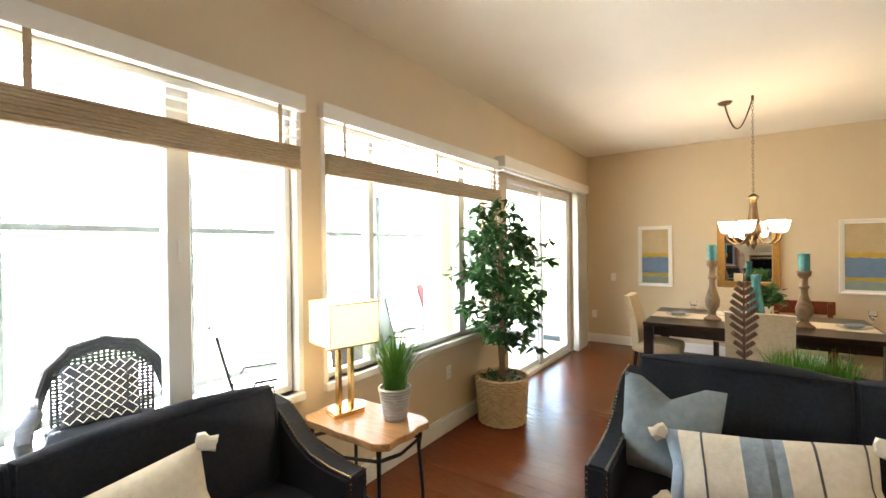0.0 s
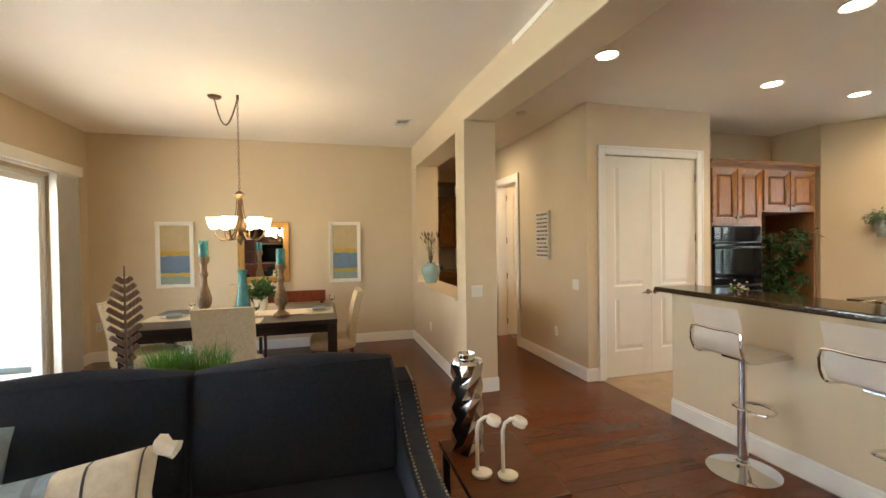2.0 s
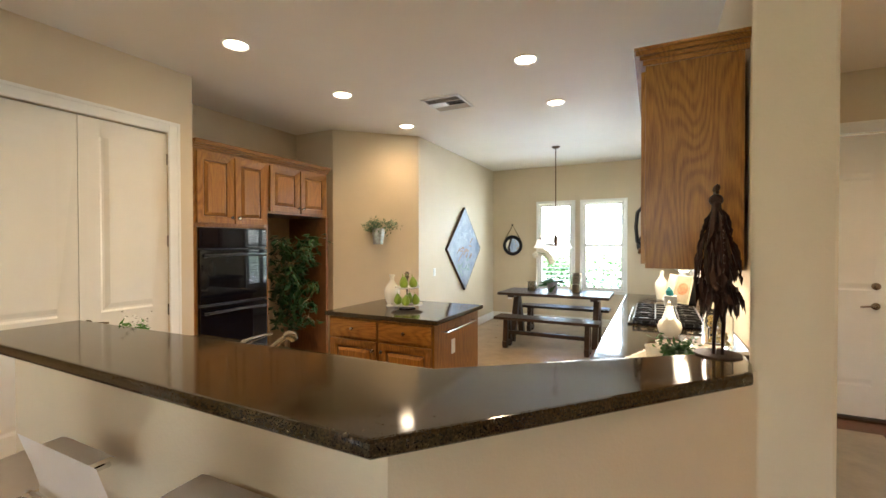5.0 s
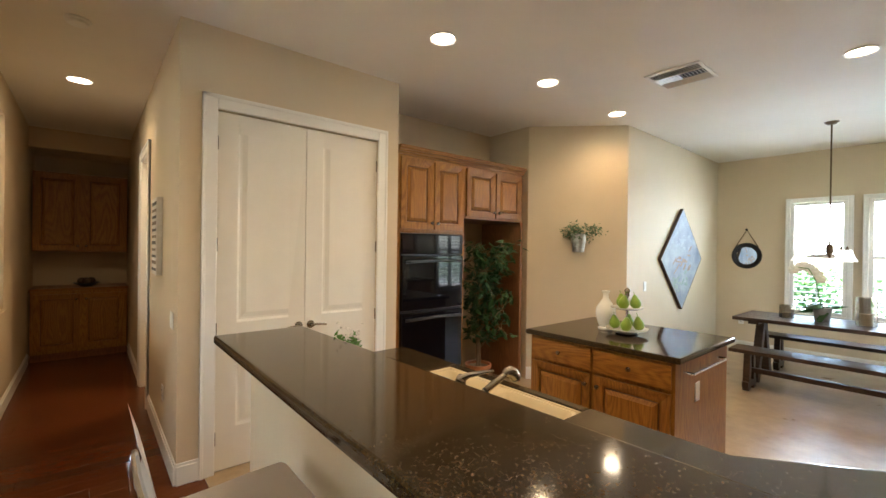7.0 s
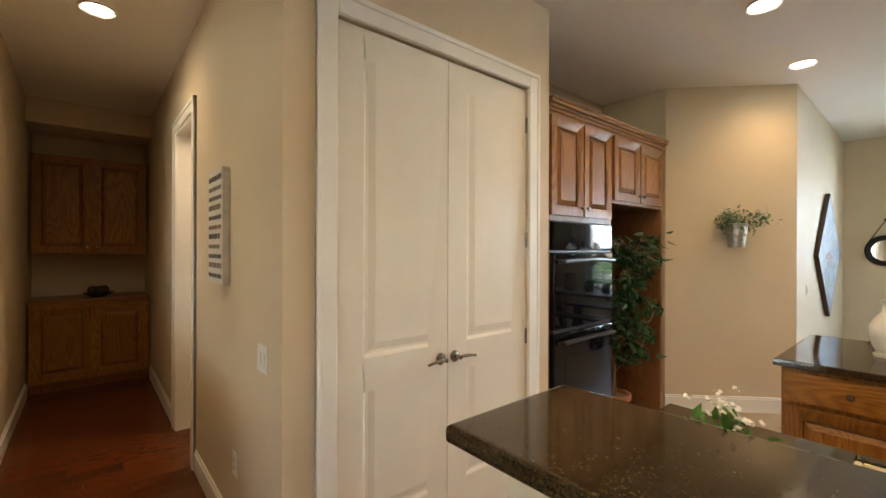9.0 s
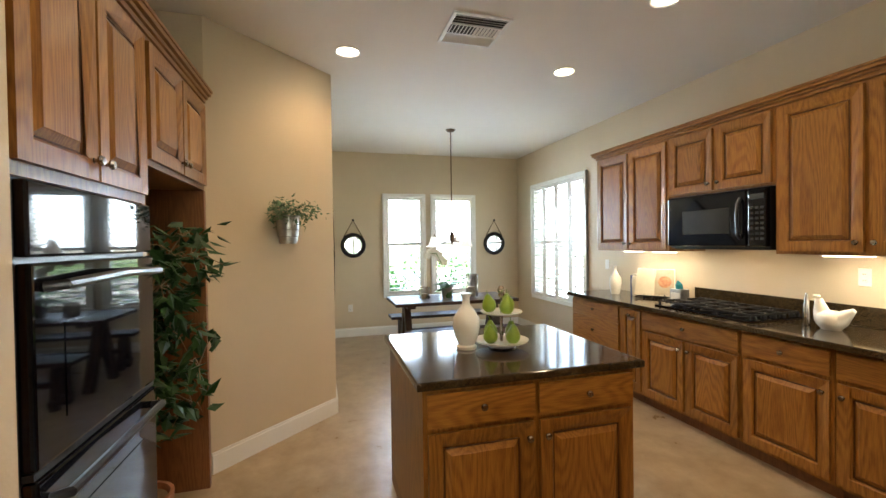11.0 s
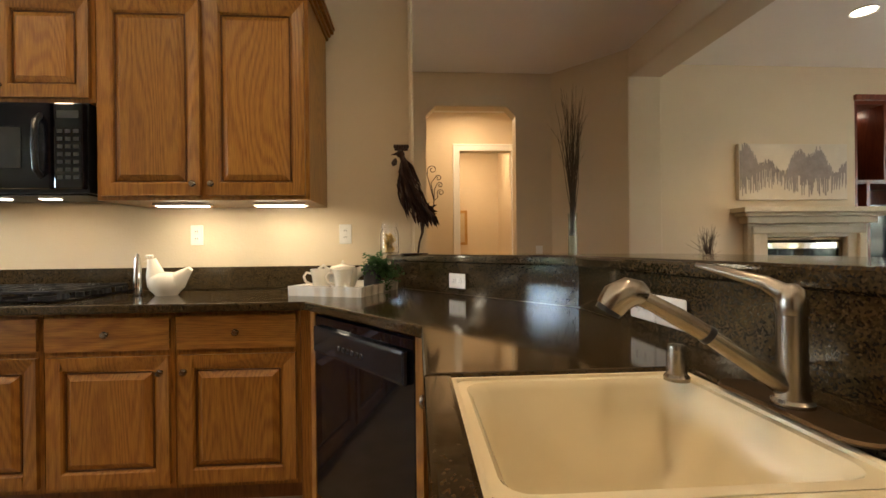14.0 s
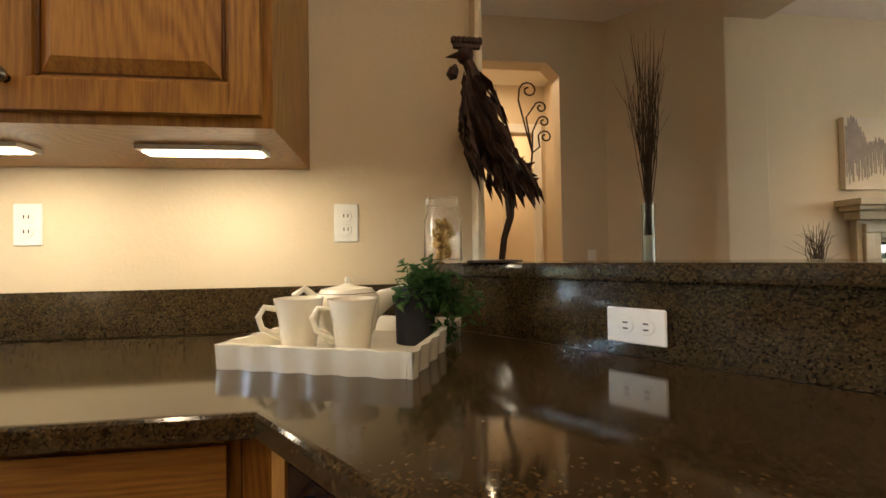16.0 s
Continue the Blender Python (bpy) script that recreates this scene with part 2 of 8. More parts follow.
BARK = material("bark", (0.22, 0.14, 0.08), 0.85, tint=(0.32, 0.22, 0.13), scale=25, amount=0.9, bump=0.5, fine=60)
TWIG = material("dry_twig", (0.055, 0.036, 0.024), 0.85, tint=(0.10, 0.07, 0.045), scale=30)
SEAG = material("woven_seagrass", (0.40, 0.27, 0.14), 0.8, tint=(0.62, 0.46, 0.27), scale=18, amount=0.9, bump=0.6, fine=120)
TERRA = material("terracotta", (0.36, 0.13, 0.05), 0.8, tint=(0.44, 0.18, 0.08), scale=9, bump=0.2)
GALV = material("galvanised_tin", (0.34, 0.33, 0.31), 0.38, 0.9, tint=(0.46, 0.45, 0.42), scale=25)
SHADEW = material("woven_wood_shade", (0.40, 0.30, 0.19), 0.85, tint=(0.55, 0.44, 0.30), scale=30, amount=0.9, stretch=(1, 1, 6))
VINYL = material("white_window_vinyl", (0.74, 0.72, 0.68), 0.4, tint=(0.71, 0.69, 0.65), scale=3)
PEAR = material("green_pear_skin", (0.16, 0.26, 0.02), 0.35, tint=(0.27, 0.38, 0.04), scale=14, amount=0.8)
RUST = material("rusty_dark_iron", (0.020, 0.010, 0.007), 0.5, 0.5, tint=(0.055, 0.024, 0.014), scale=22, amount=0.9, bump=0.3)
WAX = material("ivory_wax", (0.75, 0.66, 0.48), 0.5, tint=(0.7, 0.6, 0.42), scale=8)
PLATE = material("white_switch_plate", (0.78, 0.75, 0.69), 0.35)
SLOT = material("dark_slot", (0.05, 0.045, 0.04), 0.6)
STONEM = material("cast_stone_mantel", (0.50, 0.42, 0.29), 0.75, tint=(0.56, 0.48, 0.34), scale=8, bump=0.2)
PATIO = material("patio_concrete", (0.52, 0.50, 0.46), 0.8, tint=(0.58, 0.56, 0.52), scale=3, bump=0.1)
CAGE = material("grey_green_aluminium", (0.10, 0.12, 0.115), 0.5, tint=(0.13, 0.15, 0.145), scale=5)
LAWN = material("lawn", (0.07, 0.12, 0.03), 0.9, tint=(0.12, 0.18, 0.05), scale=2, bump=0.4, fine=30)
WICKER = material("dark_grey_wicker", (0.012, 0.014, 0.018), 0.6, tint=(0.022, 0.025, 0.03), scale=40, bump=0.5, fine=150)
REDF = material("red_patio_fabric", (0.30, 0.05, 0.05), 0.8, tint=(0.36, 0.08, 0.08), scale=10)
MIRROR = material("mirror_silver", (0.85, 0.85, 0.84), 0.01, 1.0)
GOLD = material("aged_gold_frame", (0.50, 0.30, 0.09), 0.35, 0.8, tint=(0.35, 0.18, 0.05), scale=20, amount=0.9, bump=0.3)
GLOW = material("lit_lens", (1, 0.95, 0.85), 0.4, emit=(1, 0.86, 0.66), power=2.4)
UCGLOW = material("lit_under_cabinet_lens", (1, 0.95, 0.85), 0.4, emit=(1, 0.86, 0.6), power=2.2)
FROST = material("frosted_white_glass", (0.92, 0.87, 0.78), 0.4, emit=(1, 0.85, 0.62), power=0.22)
FROSTO = material("frosted_white_glass_dim", (0.90, 0.87, 0.80), 0.3, emit=(1, 0.93, 0.82), power=0.06)
LSHADE = material("linen_lampshade", (0.85, 0.78, 0.63), 0.9, emit=(1, 0.78, 0.45), power=0.075)


def translucent(m, amount=0.35):
    """Lets some light through thin leaves."""
    n, l = m.node_tree.nodes, m.node_tree.links
    b = n["Principled BSDF"]
    tr, mx = n.new("ShaderNodeBsdfTranslucent"), n.new("ShaderNodeMixShader")
    src = b.inputs["Base Color"].links[0].from_socket
    gain = n.new("ShaderNodeHueSaturation")
    gain.inputs["Value"].default_value = 2.0
    l.new(src, gain.inputs["Color"])
    l.new(gain.outputs[0], tr.inputs[0])
    mx.inputs[0].default_value = amount
    l.new(b.outputs[0], mx.inputs[1])
    l.new(tr.outputs[0], mx.inputs[2])
    l.new(mx.outputs[0], n["Material Output"].inputs[0])


for m in (LEAF, GRASSM):
    translucent(m)


def clear(name, color=(1, 1, 1), rough=0.0, ior=1.45):
    m = bpy.data.materials.new(name)
    m.use_nodes = True
    b = m.node_tree.nodes["Principled BSDF"]
    b.inputs["Base Color"].default_value = (*color, 1)
    b.inputs["Roughness"].default_value = rough
    b.inputs["Transmission Weight"].default_value = 1
    b.inputs["IOR"].default_value = ior
    return m


PANE = clear("window_glass", ior=1.05)
GLASS = clear("clear_glass")
TEALG = clear("pale_bottle_glass", (0.80, 0.90, 0.90))


# ---- building helpers ----
def link(name, bm, mat, smooth=False):
    me = bpy.data.meshes.new(name)
    bmesh.ops.recalc_face_normals(bm, faces=bm.faces)
    bm.to_mesh(me)
    bm.free()
    for one in mat if isinstance(mat, (list, tuple)) else [mat]:
        me.materials.append(one)
    if smooth:
        me.polygons.foreach_set("use_smooth", [True] * len(me.polygons))
        me.set_sharp_from_angle(angle=radians(38))
    return new(name, me)


def part(name, bm, mat, parent, label="", smooth=False, m=None):
    ob = link(name, bm, mat, smooth)
    ob.parent = parent
    if m is not None:
        ob.matrix_basis = m
    return tagged(ob, label)


def share(name, ob, parent, m):
    """Another part on the same mesh."""
    o = new(name, ob.data)
    o.parent, o.matrix_basis = parent, m
    return o


def thing(name, m, label, category, group=""):
    ob = new(name)
    ob.empty_display_size = 0.1
    ob.matrix_basis = m
    return tagged(ob, label, category, group)


def solo(name, bm, mat, m, label, category, group="", smooth=False):
    ob = link(name, bm, mat, smooth)
    ob.matrix_basis = m
    return tagged(ob, label, category, group)


def fixed(name, bm, mat, label="", category="", smooth=False):
    return tagged(link(name, bm, mat, smooth), label, category, "", "structure")


def box(x0, y0, z0, x1, y1, z1, bevel=0.0, seg=2, bm=None):
    one = bmesh.new()
    bmesh.ops.create_cube(one, size=1)
    for v in one.verts:
        v.co = Vector(((x0 + x1) / 2 + v.co.x * (x1 - x0), (y0 + y1) / 2 + v.co.y * (y1 - y0), (z0 + z1) / 2 + v.co.z * (z1 - z0)))
    if bevel:
        bmesh.ops.bevel(one, geom=one.edges[:], offset=bevel, segments=seg, affect="EDGES", profile=0.6)
    return one if bm is None else join(bm, one)


def join(bm, *more):
    for one in more:
        me = bpy.data.meshes.new("tmp")
        one.to_mesh(me)
        one.free()
        bm.from_mesh(me)
        bpy.data.meshes.remove(me)
    return bm


def moved(bm, m):
    bmesh.ops.transform(bm, matrix=m, verts=bm.verts)
    return bm


def prism(points, z0, z1, bevel=0.0, seg=2):
    bm = bmesh.new()
    f = bm.faces.new([bm.verts.new((x, y, z0)) for x, y in points])
    top = bmesh.ops.extrude_face_region(bm, geom=[f])
    bmesh.ops.translate(bm, vec=(0, 0, z1 - z0), verts=[v for v in top["geom"] if isinstance(v, bmesh.types.BMVert)])
    if bevel:
        bmesh.ops.bevel(bm, geom=[e for e in bm.edges if abs(e.verts[0].co.z - e.verts[1].co.z) < 1e-4], offset=bevel, segments=seg, affect="EDGES", profile=0.6)
    return bm


def lathe(profile, seg=24):
    """Turned about z; profile rows of (radius, height)."""
    bm = bmesh.new()
    rings = []
    for r, z in profile:
        if r < 1e-5:
            rings.append([bm.verts.new((0, 0, z))])
        else:
            rings.append([bm.verts.new((r * math.cos(2 * math.pi * k / seg), r * math.sin(2 * math.pi * k / seg), z)) for k in range(seg)])
    for a, b in zip(rings, rings[1:]):
        for k in range(seg):
            q = (k + 1) % seg
            if len(a) == 1 and len(b) > 1:
                bm.faces.new((a[0], b[k], b[q]))
            elif len(b) == 1 and len(a) > 1:
                bm.faces.new((a[k], b[0], a[q]))
            elif len(a) > 1:
                bm.faces.new((a[k], b[k], b[q], a[q]))
    return bm


def tube(points, r, seg=8, closed=False, bm=None):
    """A round bar through points; r a number or one for each point."""
    bm = bm or bmesh.new()
    pts = [Vector(p) for p in points]
    n = len(pts)
    rad = r if isinstance(r, (list, tuple)) else [r] * n
    rings, side = [], None
    for i, p in enumerate(pts):
        a = pts[i - 1] if (i or closed) else p
        b = pts[(i + 1) % n] if (i < n - 1 or closed) else p
        d = (b - a).normalized() if (b - a).length > 1e-9 else Vector((0, 0, 1))
        if side is None:
            side = d.orthogonal().normalized()
        side = (side - d * side.dot(d))
        side = side.normalized() if side.length > 1e-6 else d.orthogonal().normalized()
        up = d.cross(side)
        rings.append([bm.verts.new(p + rad[i] * (math.cos(2 * math.pi * k / seg) * side + math.sin(2 * math.pi * k / seg) * up)) for k in range(seg)])
    for i in range(n if closed else n - 1):
        a, b = rings[i], rings[(i + 1) % n]
        for k in range(seg):
            bm.faces.new((a[k], a[(k + 1) % seg], b[(k + 1) % seg], b[k]))
    if not closed:
        bm.faces.new(rings[0][::-1])
        bm.faces.new(rings[-1])
    return bm


def arc(cx, cz, r, a0, a1, n=8, y=0.0):
    return [(cx + r * math.cos(radians(a0 + (a1 - a0) * k / n)), y, cz + r * math.sin(radians(a0 + (a1 - a0) * k / n))) for k in range(n + 1)]


def wall(name, p0, p1, thick, z0, z1, openings=(), mat=None, label="tan painted drywall"):
    """A wall whose room face runs from p0 to p1 and whose body lies to the left of that line; openings: from, to, bottom, top."""
    p0, p1 = Vector(p0), Vector(p1)
    u, long = (p1 - p0).normalized(), (p1 - p0).length
    n = Vector((-u.y, u.x))
    cuts = sorted({0.0, long, *(s for o in openings for s in o[:2])})
    bm = bmesh.new()
    for a, b in zip(cuts, cuts[1:]):
        mid = (a + b) / 2
        levels = [z0]
        for o in sorted((o for o in openings if o[0] < mid < o[1]), key=lambda o: o[2]):
            levels += [o[2], o[3]]
        levels.append(z1)
        for lo, hi in zip(levels[::2], levels[1::2]):
            if hi - lo > 1e-4:
                q = [p0 + u * a, p0 + u * b, p0 + u * b + n * thick, p0 + u * a + n * thick]
                join(bm, prism([(v.x, v.y) for v in q], lo, hi))
    return fixed(name, bm, mat or WALL, label, "wall")


def bar(bm, x0, y0, z0, x1, y1, z1, b=0.004):
    return box(x0, y0, z0, x1, y1, z1, b, 1, bm)


def frame_bm(x0, x1, z0, z1, w, y0, y1):
    bm = bar(bmesh.new(), x0, y0, z0, x0 + w, y1, z1)
    bar(bm, x1 - w, y0, z0, x1, y1, z1)
    bar(bm, x0 + w, y0, z0, x1 - w, y1, z0 + w)
    return bar(bm, x0 + w, y0, z1 - w, x1 - w, y1, z1)


CZ, LZ = 2.97, 3.01
WX = -0.90
# ---- structure ----
fixed("ceiling_living", box(-1.1, 0.0, LZ, 3.44, 9.6, LZ + 0.12), CEIL, "cream painted living room ceiling", "ceiling")
fixed("ceiling_kitchen", box(3.44, -3.2, CZ, 12.4, 11.8, CZ + 0.16), CEIL, "cream painted kitchen ceiling", "ceiling")
wall("wall_west", (WX, 1.12), (WX, 9.42), 0.20, 0, LZ + 0.1, [(0.54, 2.74, 0.76, 2.36), (2.95, 5.15, 0.76, 2.36), (5.38, 7.50, 0.0, 2.32)])
wall("wall_north_dining", (WX - 0.2, 9.42), (3.41, 9.42), 0.15, 0, LZ + 0.1)
wall("wall_dining_niche", (3.41, 9.57), (3.41, 6.83), 0.33, 0, LZ + 0.1, [(0.49, 2.45, 0.92, 2.66)])
wall("wall_hall_west", (3.74, 9.57), (3.74, 11.62), 0.15, 0, LZ)
wall("wall_hall_north", (3.60, 11.62), (4.9, 11.62), 0.12, 0, LZ)
wall("wall_hall_east", (4.76, 11.62), (4.76, 6.897), 0.14, 0, LZ, [(2.44, 3.14, 0, 2.40)])
wall("wall_pantry", (4.76, 6.777), (6.41, 6.777), 0.12, 0, LZ, [(0.215, 1.44, 0, 2.43)])
wall("wall_pantry_return", (6.41, 6.897), (6.41, 7.57), 0.10, 0, LZ)
wall("wall_oven", (6.41, 7.47), (8.41, 7.47), 0.12, 0, LZ)
wall("wall_oven_return", (8.29, 7.47), (8.29, 6.84), 0.12, 0, LZ)
wall("wall_angled", (8.29, 6.84), (9.08, 6.03), 0.12, 0, LZ)
wall("wall_nook_north", (9.08, 6.03), (12.17, 6.07), 0.12, 0, LZ)
wall("wall_nook_east", (12.17, 6.2), (12.17, 2.62), 0.15, 0, LZ, [(1.07, 1.68, 0.66, 2.25), (1.88, 2.57, 0.66, 2.25)])
wall("wall_range", (12.17, 2.77), (5.88, 2.77), 0.15, 0, LZ, [(0.62, 2.05, 0.63, 2.36)])
wall("wall_foyer_east", (8.87, 2.62), (8.87, 0.2), 0.15, 0, LZ, [(0.29, 1.22, 0, 2.44), (1.42, 2.17, 0.68, 2.40)])
wall("wall_foyer_south", (9.0, 0.2), (6.25, 0.2), 0.15, 0, LZ)
wall("wall_foyer_jog", (6.4, 0.2), (6.4, 0.93), 0.15, 0, LZ)
wall("wall_arch", (6.4, 0.93), (4.42, 0.93), 0.15, 0, LZ, [(0.66, 1.60, 0, 2.62)])
wall("wall_foyer_angled", (4.42, 0.93), (3.88, 1.51), 0.15, 0, LZ)
fixed("wall_pier", box(3.56, 0.9, 0, 3.88, 1.51, LZ + 0.05, 0.012), WALL, "tan drywall pier", "wall")
wall("wall_south_living", (3.56, 1.12), (WX - 0.2, 1.12), 0.12, 0, LZ + 0.1, [(2.35, 4.36, 0.0, 2.70), (1.32, 2.20, 0.35, 1.22)])
for sx in (4.80, 5.74):
    d = 0.10 if sx < 5 else -0.10
    bm = bmesh.new()
    f = bm.faces.new([bm.verts.new(p) for p in ((sx, 0.93, 2.62), (sx + d, 0.93, 2.62), (sx, 0.93, 2.52))])
    top = bmesh.ops.extrude_face_region(bm, geom=[f])
    bmesh.ops.translate(bm, vec=(0, -0.15, 0), verts=[v for v in top["geom"] if isinstance(v, bmesh.types.BMVert)])
    fixed("trim_arch_corner", bm, WALL, "clipped drywall corner of the arch", "wall")
# back hall behind the arch and the room past its door
wall("wall_backhall_south", (6.2, -0.36), (4.3, -0.36), 0.12, 0, LZ, [(0.94, 1.64, 0, 2.45)])
wall("wall_backhall_east", (6.2, 0.85), (6.2, -0.5), 0.1, 0, LZ)
wall("wall_backhall_west", (4.42, -0.4), (4.42, 0.85), 0.1, 0, LZ)
wall("wall_backroom_south", (6.6, -2.3), (4.0, -2.3), 0.1, 0, LZ)
wall("wall_backroom_west", (4.36, -2.3), (4.36, -0.48), 0.1, 0, LZ)
wall("wall_backroom_east", (6.3, -0.48), (6.3, -2.3), 0.1, 0, LZ)
# powder room behind the hall door
wall("wall_powder_east", (6.2, 10.2), (6.2, 7.6), 0.1, 0, LZ)
wall("wall_powder_north", (4.9, 9.75), (6.3, 9.75), 0.1, 0, LZ)
wall("wall_powder_south", (6.3, 7.7), (4.9, 7.7), 0.1, 0, LZ)
# header beam between living room and kitchen
fixed("beam_header", prism([(3.41, 6.83), (3.74, 6.83), (3.875, 1.51), (3.56, 1.51)], 2.71, LZ + 0.05, 0.015), WALL, "tan drywall header beam", "beam")
fixed("soffit_hall", box(3.74, 10.98, 2.72, 4.76, 11.62, CZ), WALL, "tan drywall soffit over built-in cabinets", "soffit")
# knee wall under the bar
KNEE = [(4.94, 5.83), (4.94, 3.735), (5.86, 2.83), (5.88, 2.77), (5.98, 2.77), (5.98, 2.775), (5.22, 3.75), (5.18, 5.83)]
fixed("wall_range_end", box(5.862, 2.615, 0, 5.886, 2.85, LZ, 0.012, 2), WALL, "tan drywall end of the range wall", "wall")
fixed("wall_bar_knee", prism(KNEE, 0, 1.065), WALL, "tan drywall knee wall of the breakfast bar", "wall")
# floors
fixed("floor_slab", box(-1.1, -2.4, -0.12, 12.4, 11.8, -0.02), SLATE, "subfloor", "floor")
fixed("floor_kitchen", prism([(4.92, 6.8), (4.92, 3.74), (5.88, 2.75), (12.2, 2.75), (12.2, 6.1), (9.1, 6.1), (8.3, 6.9), (8.3, 7.48), (6.4, 7.48), (6.4, 6.8)], -0.02, 0.002), TILE,
      "tan marbled kitchen floor sheet", "floor")
fixed("floor_inlay", prism([(6.35, 1.55), (8.55, 1.55), (8.55, 2.2), (6.35, 2.2)], -0.02, 0.004), SLATE, "mottled stone runner inlaid before the front door", "floor")
fixed("trim_sill_niche", box(3.38, 7.10, 0.895, 3.76, 9.10, 0.925, 0.006), WALL, "painted ledge of the dining pass-through", "ledge")


def baseboard(pts, h=0.14, t=0.016):
    """White boards along a run of points; the wall lies to the left."""
    bm = bmesh.new()
    for a, b in zip(pts, pts[1:]):
        a, b = Vector(a), Vector(b)
        u = (b - a).normalized()
        n = Vector((u.y, -u.x))
        q = [a, b + u * 0.0, b + n * t, a + n * t]
        join(bm, prism([(v.x, v.y) for v in q], 0.003, h - 0.018))
        q = [a, b, b + n * t * 0.55, a + n * t * 0.55]
        join(bm, prism([(v.x, v.y) for v in q], h - 0.018, h))
    return fixed("baseboard", bm, TRIM, "white painted baseboard", "baseboard")


baseboard([(WX, 4.0), (WX, 6.42)])
baseboard([(WX, 8.75), (WX, 9.42), (3.41, 9.42), (3.41, 6.83), (3.74, 6.83), (3.74, 9.57), (3.74, 10.98)][:4])
baseboard([(3.41, 6.83), (3.74, 6.83)])
baseboard([(3.74, 6.83), (3.74, 10.98)])
baseboard([(4.76, 10.98), (4.76, 9.28)])
baseboard([(4.76, 8.38), (4.76, 6.777), (4.89, 6.777)])
baseboard([(6.29, 6.777), (6.41, 6.777)])
baseboard([(8.17, 6.84), (8.29, 6.84), (9.08, 6.03), (12.17, 6.07), (12.17, 2.77), (9.52, 2.77)][1:])
baseboard([(5.20, 5.83), (4.94, 5.83)][::-1])
baseboard([(5.20, 5.83), (4.94, 5.83), (4.94, 3.735), (5.86, 2.83), (5.88, 2.62)])
baseboard([(8.87, 2.62), (8.87, 2.40)])
baseboard([(8.87, 1.33), (8.87, 0.2)])
baseboard([(6.4, 0.93), (5.74, 0.93)])
baseboard([(4.80, 0.93), (4.42, 0.93), (3.88, 1.51), (3.56, 1.51)])


def casing(y0, y1, z1, z0=0.0, w=0.09, t=0.02, sill=False):
    """Flat casing boards in local x from y0 to y1, front towards -y."""
    bm = box(y0 - w, -t, z0, y0, 0, z1 + w, 0.005, 1)
    box(y1, -t, z0, y1 + w, 0, z1 + w, 0.005, 1, bm)
    box(y0, -t, z1, y1, 0, z1 + w, 0.005, 1, bm)
    box(y0 - w - 0.0, -t - 0.006, z0, y0 - w + 0.022, 0, z1 + w + 0.004, 0.003, 1, bm)
    box(y1 + w - 0.022, -t - 0.006, z0, y1 + w, 0, z1 + w + 0.004, 0.003, 1, bm)
    box(y0 - w, -t - 0.006, z1 + w - 0.022, y1 + w, 0, z1 + w + 0.004, 0.003, 1, bm)
    if sill:
        box(y0 - w, -t - 0.02, z0 - w, y1 + w, 0, z0, 0.006, 1, bm)
    return bm


def panel_slab(w, h, t, panels, profile):
    """A slab with its front at y=0 towards -y, and panels worked into it by steps of (inset, depth)."""
    bm = bmesh.new()
    c = [bm.verts.new(p) for p in ((0, 0, 0), (w, 0, 0), (w, 0, h), (0, 0, h), (0, t, 0), (w, t, 0), (w, t, h), (0, t, h))]
    for q in ((0, 1, 5, 4), (1, 2, 6, 5), (2, 3, 7, 6), (3, 0, 4, 7), (4, 5, 6, 7)):
        bm.faces.new([c[k] for k in q])
    xs = sorted({0, w, *(p[0] for p in panels), *(p[2] for p in panels)})
    zs = sorted({0, h, *(p[1] for p in panels), *(p[3] for p in panels)})
    grid = [[bm.verts.new((x, 0, z)) for z in zs] for x in xs]
    for i in range(len(xs) - 1):
        for j in range(len(zs) - 1):
            f = bm.faces.new((grid[i][j], grid[i + 1][j], grid[i + 1][j + 1], grid[i][j + 1]))
            if any(abs(p[0] - xs[i]) < 1e-6 and abs(p[1] - zs[j]) < 1e-6 for p in panels):
                for inset, depth in profile:
                    bm.normal_update()
                    bmesh.ops.inset_region(bm, faces=[f], thickness=inset, use_even_offset=True)
                    bmesh.ops.translate(bm, vec=(0, depth, 0), verts=f.verts)
    bmesh.ops.remove_doubles(bm, verts=bm.verts, dist=1e-5)
    return bm


RAISED = ((0.010, 0.008), (0.005, 0.002), (0.034, -0.009))
SUNK = ((0.007, 0.006), (0.002, 0.010))
MOULD = ((0.016, 0.011), (0.014, 0.0), (0.032, -0.008))


# ---- kitchen cabinets ----
def knob(parent, x, y, z):
    bm = lathe([(0.0, 0.028), (0.012, 0.027), (0.0165, 0.020), (0.014, 0.013), (0.006, 0.009), (0.006, 0.0), (0.009, 0.0)], 12)
    return part("knob", bm, NICKEL, parent, "brushed nickel knob", True, pose(x, y, z, 90))


